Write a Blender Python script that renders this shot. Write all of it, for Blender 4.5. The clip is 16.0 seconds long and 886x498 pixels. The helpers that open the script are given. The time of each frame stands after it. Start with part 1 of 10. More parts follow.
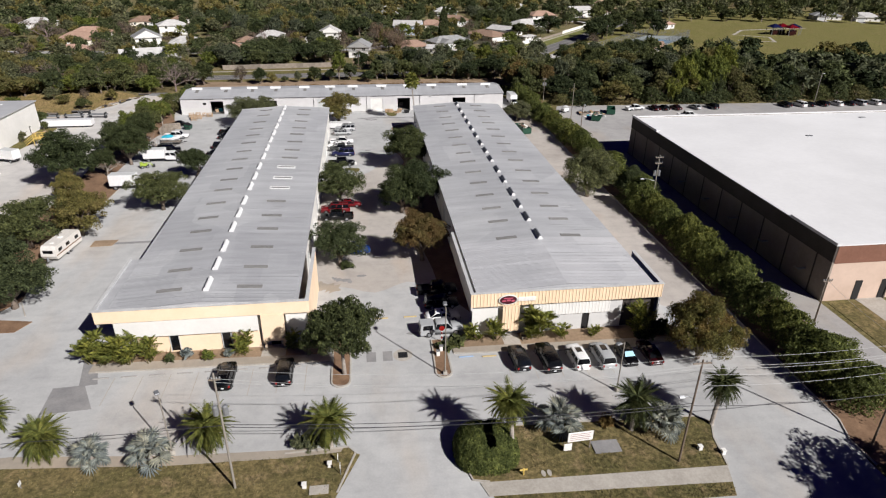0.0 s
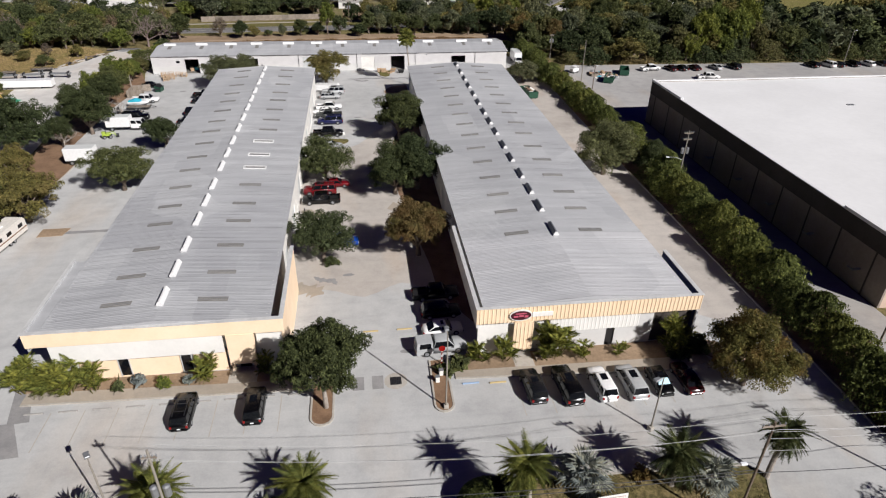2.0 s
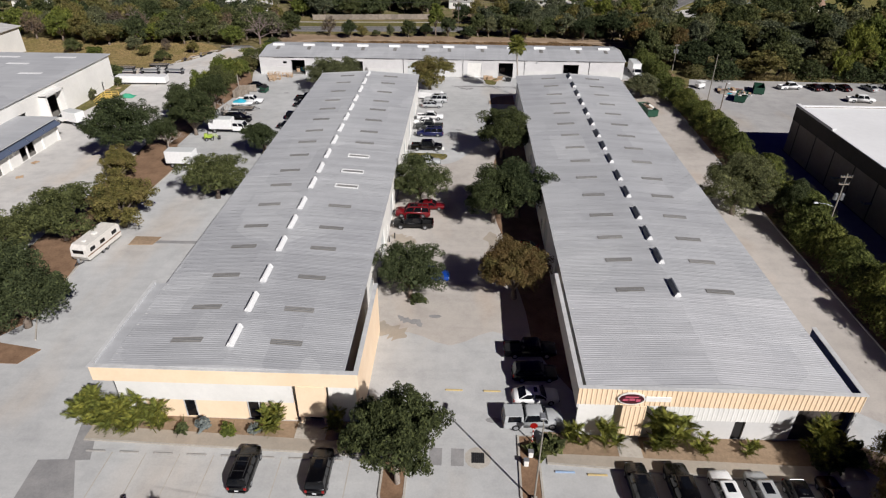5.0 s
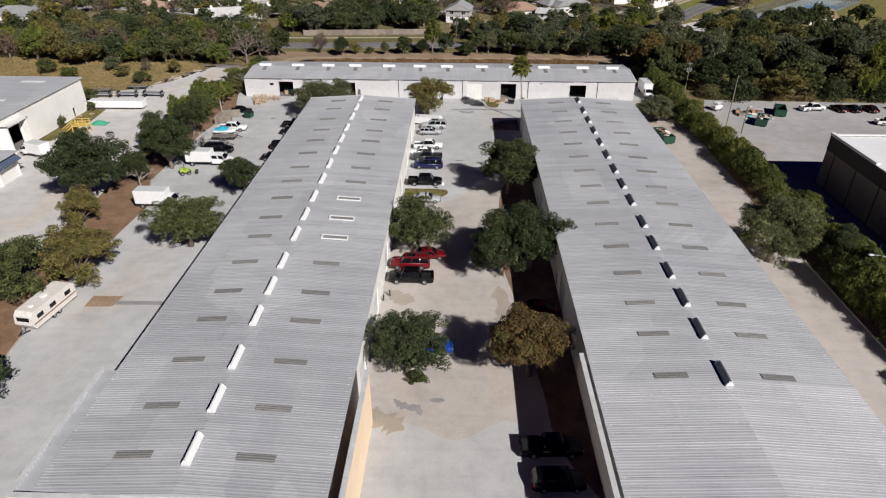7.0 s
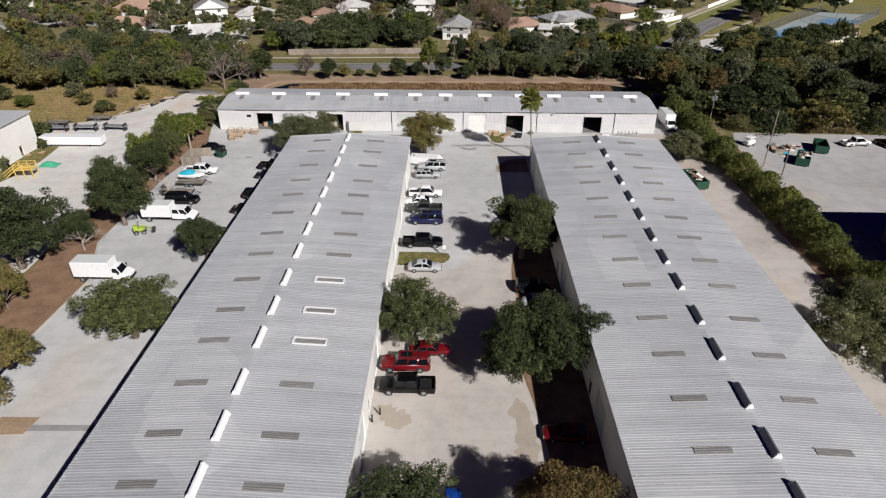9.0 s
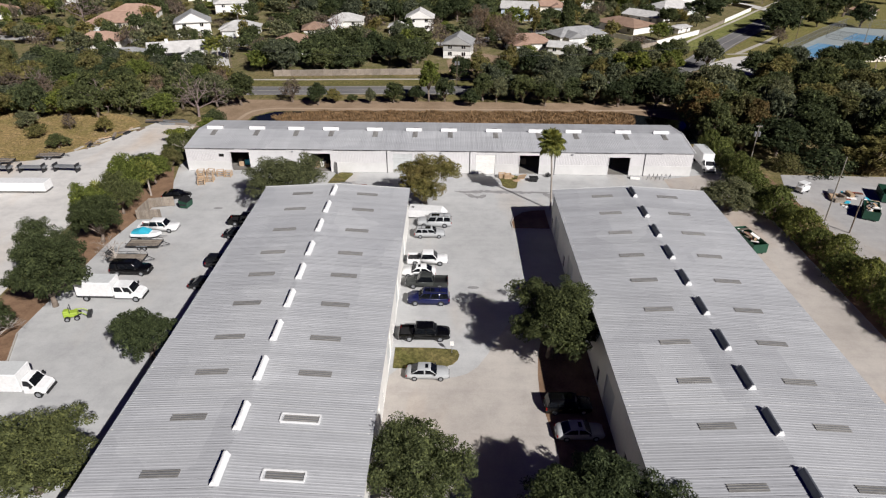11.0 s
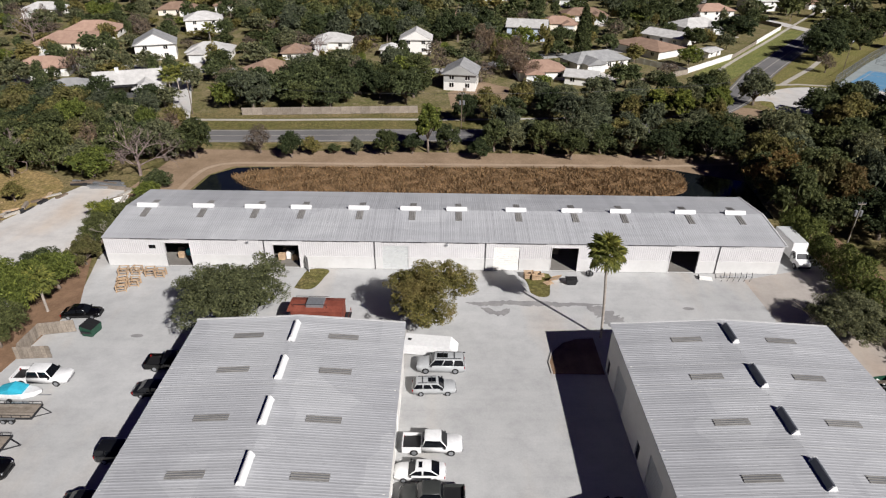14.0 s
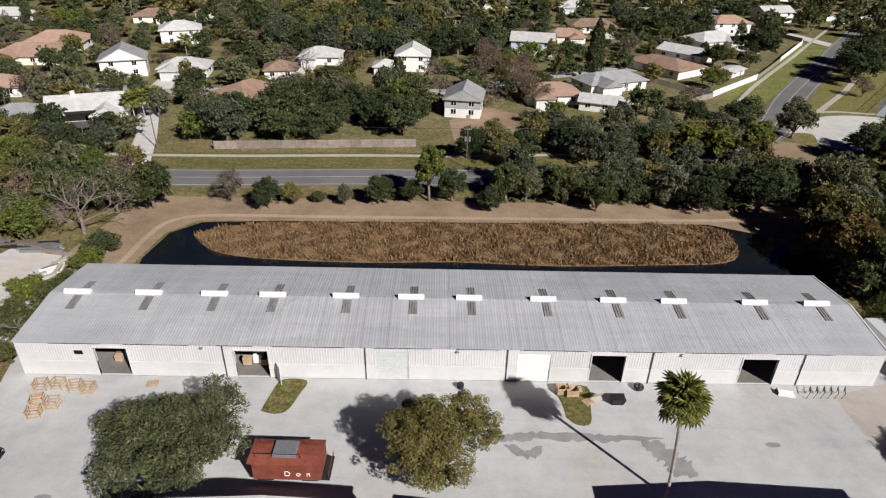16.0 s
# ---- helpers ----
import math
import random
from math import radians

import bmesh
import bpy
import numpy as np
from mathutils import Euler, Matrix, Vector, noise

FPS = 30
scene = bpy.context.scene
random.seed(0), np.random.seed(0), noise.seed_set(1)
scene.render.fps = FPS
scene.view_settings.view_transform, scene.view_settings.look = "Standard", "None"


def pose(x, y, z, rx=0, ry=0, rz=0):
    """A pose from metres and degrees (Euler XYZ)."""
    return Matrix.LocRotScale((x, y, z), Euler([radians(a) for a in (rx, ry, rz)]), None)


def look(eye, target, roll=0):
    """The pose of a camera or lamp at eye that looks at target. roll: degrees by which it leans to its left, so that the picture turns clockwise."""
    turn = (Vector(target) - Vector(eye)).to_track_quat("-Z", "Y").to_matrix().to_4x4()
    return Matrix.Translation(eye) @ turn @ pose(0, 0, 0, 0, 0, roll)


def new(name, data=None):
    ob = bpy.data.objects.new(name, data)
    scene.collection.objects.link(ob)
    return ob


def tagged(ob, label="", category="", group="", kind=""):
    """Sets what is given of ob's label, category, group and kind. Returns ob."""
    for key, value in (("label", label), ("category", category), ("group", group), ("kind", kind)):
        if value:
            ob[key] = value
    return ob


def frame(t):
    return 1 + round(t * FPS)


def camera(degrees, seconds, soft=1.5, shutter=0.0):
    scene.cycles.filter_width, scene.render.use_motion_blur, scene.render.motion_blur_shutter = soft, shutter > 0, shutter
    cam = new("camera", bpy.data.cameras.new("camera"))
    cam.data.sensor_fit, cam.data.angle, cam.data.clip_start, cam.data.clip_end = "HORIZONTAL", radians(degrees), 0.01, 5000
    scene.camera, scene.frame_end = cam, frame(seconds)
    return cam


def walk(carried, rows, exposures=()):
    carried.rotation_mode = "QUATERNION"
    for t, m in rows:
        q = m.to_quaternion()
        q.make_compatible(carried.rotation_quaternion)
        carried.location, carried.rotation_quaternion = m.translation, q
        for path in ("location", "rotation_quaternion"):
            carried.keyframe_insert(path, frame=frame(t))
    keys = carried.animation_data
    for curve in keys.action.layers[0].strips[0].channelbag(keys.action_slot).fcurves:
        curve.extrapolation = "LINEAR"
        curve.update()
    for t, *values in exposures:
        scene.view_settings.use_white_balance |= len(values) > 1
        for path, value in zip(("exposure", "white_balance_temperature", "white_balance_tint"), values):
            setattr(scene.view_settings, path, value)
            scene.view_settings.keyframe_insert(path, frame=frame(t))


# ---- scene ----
cam = camera(71.5, 16.0, 1.2)
PATH = [
    (0.0, (-1.306, -2.296, 46.559), (-0.1498, 6.5841, 42.1079), 0.572),
    (0.5, (-0.978, 0.571, 46.584), (0.1875, 9.4575, 42.1489), 0.630),
    (1.0, (-0.637, 3.958, 46.198), (0.5456, 12.8205, 41.7192), 0.719),
    (1.5, (-0.369, 7.685, 45.933), (0.8142, 16.3555, 41.0942), 0.841),
    (2.0, (-0.061, 11.944, 45.774), (1.1292, 20.4533, 40.6568), 0.969),
    (2.5, (0.244, 16.073, 46.025), (1.4591, 24.5959, 40.9373), 1.023),
    (3.0, (0.242, 18.794, 46.192), (0.9074, 27.3504, 41.0591), 0.911),
    (3.5, (0.135, 19.722, 46.389), (-0.1438, 28.2650, 41.1995), 0.468),
    (4.0, (0.059, 19.908, 46.390), (-0.2173, 28.4364, 41.1754), 0.471),
    (6.5, (-0.767, 31.345, 46.306), (-1.0526, 39.9302, 41.1865), 0.151),
    (7.0, (-1.199, 35.396, 46.370), (-1.4328, 43.9957, 41.2714), 0.180),
    (7.5, (-1.590, 39.825, 46.486), (-1.8311, 48.4360, 41.4066), 0.190),
    (8.0, (-1.927, 44.839, 46.549), (-2.0770, 53.4641, 41.4910), 0.211),
    (8.5, (-2.309, 49.826, 46.586), (-2.4619, 58.4617, 41.5462), 0.207),
    (9.0, (-2.724, 55.155, 46.648), (-2.8723, 63.7988, 41.6217), 0.237),
    (11.5, (-4.788, 82.394, 46.362), (-4.8684, 91.0892, 41.4240), 0.484),
    (12.0, (-5.153, 88.197, 46.331), (-5.2180, 96.8989, 41.4040), 0.523),
    (12.5, (-5.531, 93.762, 46.308), (-5.5810, 102.4698, 41.3919), 0.572),
    (13.0, (-5.953, 99.612, 46.338), (-5.9862, 108.3231, 41.4280), 0.643),
    (13.5, (-6.326, 105.154, 46.422), (-6.3439, 113.8697, 41.5182), 0.704),
    (14.0, (-6.724, 111.016, 46.592), (-6.7233, 119.7335, 41.6928), 0.779),
    (14.5, (-7.208, 116.595, 46.778), (-7.1779, 125.3150, 41.8822), 0.941),
    (15.0, (-7.695, 122.457, 47.058), (-7.6374, 131.1760, 42.1617), 1.077),
    (15.5, (-8.173, 128.060, 47.423), (-8.0921, 136.7777, 42.5247), 1.156),
    (16.0, (-8.913, 133.698, 47.674), (-8.7860, 142.4081, 42.7631), 1.409),
]
walk(cam, [(t, look(eye, target, roll)) for t, eye, target, roll in PATH],
     exposures=((0.0, 0.36), (2.0, 0.32), (3.5, 0.25), (7.0, 0.23), (9.0, 0.29), (11.5, 0.36), (16.0, 0.38)))

# ---- light ----
SUN_TO = Vector((0.62, -0.78, 0.73)).normalized()
world = bpy.data.worlds.new("world")
scene.world = world
world.use_nodes = True
sky = world.node_tree.nodes.new("ShaderNodeTexSky")
sky.sky_type = "NISHITA"
sky.sun_disc = False
sky.sun_elevation = math.asin(SUN_TO.z)
sky.sun_rotation = math.atan2(SUN_TO.x, SUN_TO.y)
sky.air_density, sky.dust_density, sky.ozone_density = 1.0, 0.0, 7.0
back = world.node_tree.nodes["Background"]
back.inputs["Strength"].default_value = 0.008
deep = world.node_tree.nodes.new("ShaderNodeHueSaturation")
deep.inputs["Hue"].default_value, deep.inputs["Saturation"].default_value = 0.55, 1.45
world.node_tree.links.new(sky.outputs["Color"], deep.inputs["Color"])
world.node_tree.links.new(deep.outputs["Color"], back.inputs["Color"])
sun_data = bpy.data.lights.new("sun", "SUN")
sun_data.energy, sun_data.angle, sun_data.color = 5.0, radians(0.53), (1.0, 0.968, 0.965)
sun = new("sun", sun_data)
sun.matrix_world = look(SUN_TO * 300, (0, 0, 0))

# ---- materials ----
def rgb(r, g, b):
    """Linear colour from 0-255 display values."""
    return tuple((c / 255 / 12.92) if c <= 10 else ((c / 255 + 0.055) / 1.055) ** 2.4 for c in (r, g, b)) + (1,)


class Nodes:
    def __init__(self, name):
        self.mat = bpy.data.materials.new(name)
        self.mat.use_nodes = True
        self.t = self.mat.node_tree
        self.bsdf = self.t.nodes["Principled BSDF"]
        self.out = self.t.nodes["Material Output"]

    def node(self, kind):
        return self.t.nodes.new(kind)

    def link(self, a, b):
        self.t.links.new(a, b)

    def noise(self, scale, detail=4, rough=0.6, coord="Object", stretch=None):
        co = self.node("ShaderNodeNewGeometry").outputs["Position"] if coord == "World" else self.node("ShaderNodeTexCoord").outputs[coord]
        if stretch:
            mp = self.node("ShaderNodeMapping")
            mp.inputs["Scale"].default_value = stretch
            self.link(co, mp.inputs["Vector"])
            co = mp.outputs["Vector"]
        n = self.node("ShaderNodeTexNoise")
        n.inputs["Scale"].default_value, n.inputs["Detail"].default_value, n.inputs["Roughness"].default_value = scale, detail, rough
        self.link(co, n.inputs["Vector"])
        return n.outputs["Fac"]

    def ramp(self, fac, stops):
        r = self.node("ShaderNodeValToRGB")
        while len(r.color_ramp.elements) < len(stops):
            r.color_ramp.elements.new(0.5)
        for e, (p, c) in zip(r.color_ramp.elements, stops):
            e.position, e.color = p, (c if len(c) == 4 else (*c, 1))
        self.link(fac, r.inputs["Fac"])
        return r.outputs["Color"]

    def mix(self, fac, a, b, mode="MIX"):
        m = self.node("ShaderNodeMix")
        m.data_type, m.blend_type = "RGBA", mode
        for sock, v in ((m.inputs[0], fac), (m.inputs[6], a), (m.inputs[7], b)):
            if hasattr(v, "is_linked"):
                self.link(v, sock)
            else:
                sock.default_value = v if isinstance(v, float) else (v if len(v) == 4 else (*v, 1))
        return m.outputs[2]

    def bump(self, height, strength=0.4, distance=0.05):
        b = self.node("ShaderNodeBump")
        b.inputs["Strength"].default_value, b.inputs["Distance"].default_value = strength, distance
        self.link(height, b.inputs["Height"])
        self.link(b.outputs["Normal"], self.bsdf.inputs["Normal"])

    def set(self, color=None, rough=None, metal=None, spec=None):
        for key, v in (("Base Color", color), ("Roughness", rough), ("Metallic", metal), ("Specular IOR Level", spec)):
            if v is None:
                continue
            if hasattr(v, "is_linked"):
                self.link(v, self.bsdf.inputs[key])
            else:
                self.bsdf.inputs[key].default_value = v if isinstance(v, (int, float)) else (v if len(v) == 4 else (*v, 1))
        return self.mat


def mottled(name, dark, light, big=0.15, fine=4.0, rough=0.85, metal=0.0, relief=0.3, depth=0.02, spec=0.3, vary=0.0, spot=0.5):
    """Two-scale mottled surface between two colours."""
    n = Nodes(name)
    a, b = n.noise(big, 5, 0.65), n.noise(fine, 6, 0.7)
    col = n.mix(n.ramp(a, [(0.32, (0, 0, 0)), (0.68, (1, 1, 1))]), dark, light)
    spots = n.ramp(b, [(0.3, (1 - 0.28 * spot,) * 3), (0.7, (1 + 0.12 * spot,) * 3)])
    col = n.mix(1.0, col, spots, "MULTIPLY")
    if vary:
        info = n.node("ShaderNodeObjectInfo")
        col = n.mix(1.0, col, n.ramp(info.outputs["Random"], [(0, (1 - vary,) * 3), (1, (1 + vary,) * 3)]), "MULTIPLY")
    n.bump(b, relief, depth)
    return n.set(col, rough, metal, spec)


def concrete(name, base, stain, tint, joint=0.0):
    """Poured paving with pale wear, tyre-dark lanes, blotches and rusty drifts."""
    n = Nodes(name)
    big, mid, fine = n.noise(0.035, 5, 0.6), n.noise(0.35, 6, 0.7), n.noise(5.0, 5, 0.7)
    col = n.mix(n.ramp(big, [(0.35, (0, 0, 0)), (0.65, (1, 1, 1))]), stain, base)
    col = n.mix(n.ramp(n.noise(0.055, 4, 0.55, stretch=(1.7, 0.6, 1)), [(0.52, (0, 0, 0)), (0.70, (0.8, 0.8, 0.8))]), col, tint)
    col = n.mix(1.0, col, n.ramp(mid, [(0.25, (0.80, 0.80, 0.81)), (0.55, (1, 1, 1)), (0.8, (1.07, 1.07, 1.06))]), "MULTIPLY")
    col = n.mix(1.0, col, n.ramp(fine, [(0.3, (0.93, 0.93, 0.93)), (0.7, (1.05, 1.05, 1.05))]), "MULTIPLY")
    streak = n.noise(0.9, 5, 0.6, stretch=(0.05, 1.0, 1))
    col = n.mix(1.0, col, n.ramp(streak, [(0.33, (0.95, 0.95, 0.955)), (0.5, (1, 1, 1))]), "MULTIPLY")
    n.bump(fine, 0.15, 0.01)
    return n.set(col, 0.9, 0, 0.2)


def leafy(name, dark, light, dry=None, amount=0.0):
    """Leaves: every clump has its own shade, a little light passes through."""
    n = Nodes(name)
    geo = n.node("ShaderNodeNewGeometry")
    info = n.node("ShaderNodeObjectInfo")
    mid = tuple(0.55 * p + 0.45 * q for p, q in zip(dark, light))
    col = n.ramp(n.noise(1.1, 4, 0.7), [(0.30, dark), (0.50, mid), (0.68, light), (0.82, tuple(min(1, c * 1.3) for c in light[:3]))])
    col = n.mix(1.0, col, n.ramp(geo.outputs["Random Per Island"], [(0.0, (0.55, 0.58, 0.6)), (0.6, (1, 1, 1)), (1.0, (1.45, 1.38, 1.2))]), "MULTIPLY")
    if dry:
        col = n.mix(n.ramp(n.noise(0.35, 3), [(0.5 - amount * 0.4, (0, 0, 0)), (0.75 - amount * 0.3, (1, 1, 1))]), col, dry)
    col = n.mix(1.0, col, n.ramp(info.outputs["Random"], [(0, (0.72, 0.76, 0.78)), (0.35, (0.95, 0.98, 0.95)), (0.7, (1.12, 1.08, 0.95)), (1, (1.22, 1.15, 1.0))]), "MULTIPLY")
    n.set(col, 0.75, 0, 0.12)
    tr = n.node("ShaderNodeBsdfTranslucent")
    n.link(col, tr.inputs["Color"])
    sh = n.node("ShaderNodeMixShader")
    sh.inputs[0].default_value = 0.30
    n.link(n.bsdf.outputs[0], sh.inputs[1])
    n.link(tr.outputs[0], sh.inputs[2])
    n.link(sh.outputs[0], n.out.inputs["Surface"])
    return n.mat


def paint(name, color, rough=0.3, metal=0.0, dirt=0.12):
    n = Nodes(name)
    d = n.ramp(n.noise(2.5, 5, 0.7), [(0.35, (1 - dirt,) * 3), (0.65, (1, 1, 1))])
    return n.set(n.mix(1.0, color, d, "MULTIPLY"), rough, metal, 0.5)


def plain(name, color, rough=0.6, metal=0.0):
    n = Nodes(name)
    v = n.ramp(n.noise(3.0, 5, 0.7), [(0.3, (0.82, 0.82, 0.82)), (0.7, (1.06, 1.06, 1.06))])
    return n.set(n.mix(1.0, color, v, "MULTIPLY"), rough, metal)


def grassy(name, a, b, c):
    n = Nodes(name)
    f = n.noise(2.2, 7, 0.75)
    col = n.mix(n.ramp(n.noise(0.12, 5, 0.65), [(0.38, (0, 0, 0)), (0.62, (1, 1, 1))]), a, b)
    col = n.mix(n.ramp(n.noise(0.4, 5, 0.7), [(0.52, (0, 0, 0)), (0.7, (0.8, 0.8, 0.8))]), col, c)
    col = n.mix(1.0, col, n.ramp(n.noise(1.1, 4, 0.7), [(0.35, (0.62, 0.64, 0.6)), (0.65, (1.18, 1.15, 1.12))]), "MULTIPLY")
    col = n.mix(1.0, col, n.ramp(f, [(0.3, (0.6, 0.6, 0.6)), (0.7, (1.25, 1.25, 1.25))]), "MULTIPLY")
    n.bump(f, 0.9, 0.15)
    return n.set(col, 0.95, 0, 0.1)


def metal_roof(name, base, worn):
    """Weathered zinc-coated sheet: every sheet a slightly different grey, resealed pale patches, streaks along the fall."""
    n = Nodes(name)
    info = n.node("ShaderNodeObjectInfo")
    col = n.mix(n.ramp(n.noise(0.06, 5, 0.6, "World"), [(0.35, (0, 0, 0)), (0.65, (1, 1, 1))]), base, worn)
    cell = n.node("ShaderNodeTexVoronoi")
    cell.feature, cell.distance = "F1", "CHEBYCHEV"
    cell.inputs["Scale"].default_value = 0.13
    n.link(n.node("ShaderNodeNewGeometry").outputs["Position"], cell.inputs["Vector"])
    col = n.mix(1.0, col, n.ramp(cell.outputs["Color"], [(0.0, (0.91, 0.91, 0.915)), (0.6, (1, 1, 1)), (1.0, (1.09, 1.09, 1.08))]), "MULTIPLY")
    col = n.mix(1.0, col, n.ramp(n.noise(0.8, 5, 0.6, "World", (0.15, 1, 1)), [(0.35, (0.93, 0.93, 0.93)), (0.65, (1.04, 1.04, 1.04))]), "MULTIPLY")
    col = n.mix(1.0, col, n.ramp(info.outputs["Random"], [(0, (0.95, 0.95, 0.95)), (1, (1.03, 1.03, 1.03))]), "MULTIPLY")
    fine = n.noise(3.0, 6, 0.7, "World")
    col = n.mix(1.0, col, n.ramp(fine, [(0.3, (0.95, 0.95, 0.95)), (0.7, (1.04, 1.04, 1.04))]), "MULTIPLY")
    n.set(col, n.ramp(fine, [(0.2, (0.6,) * 3), (0.8, (0.78,) * 3)]), 0.1, 0.3)
    return n.mat


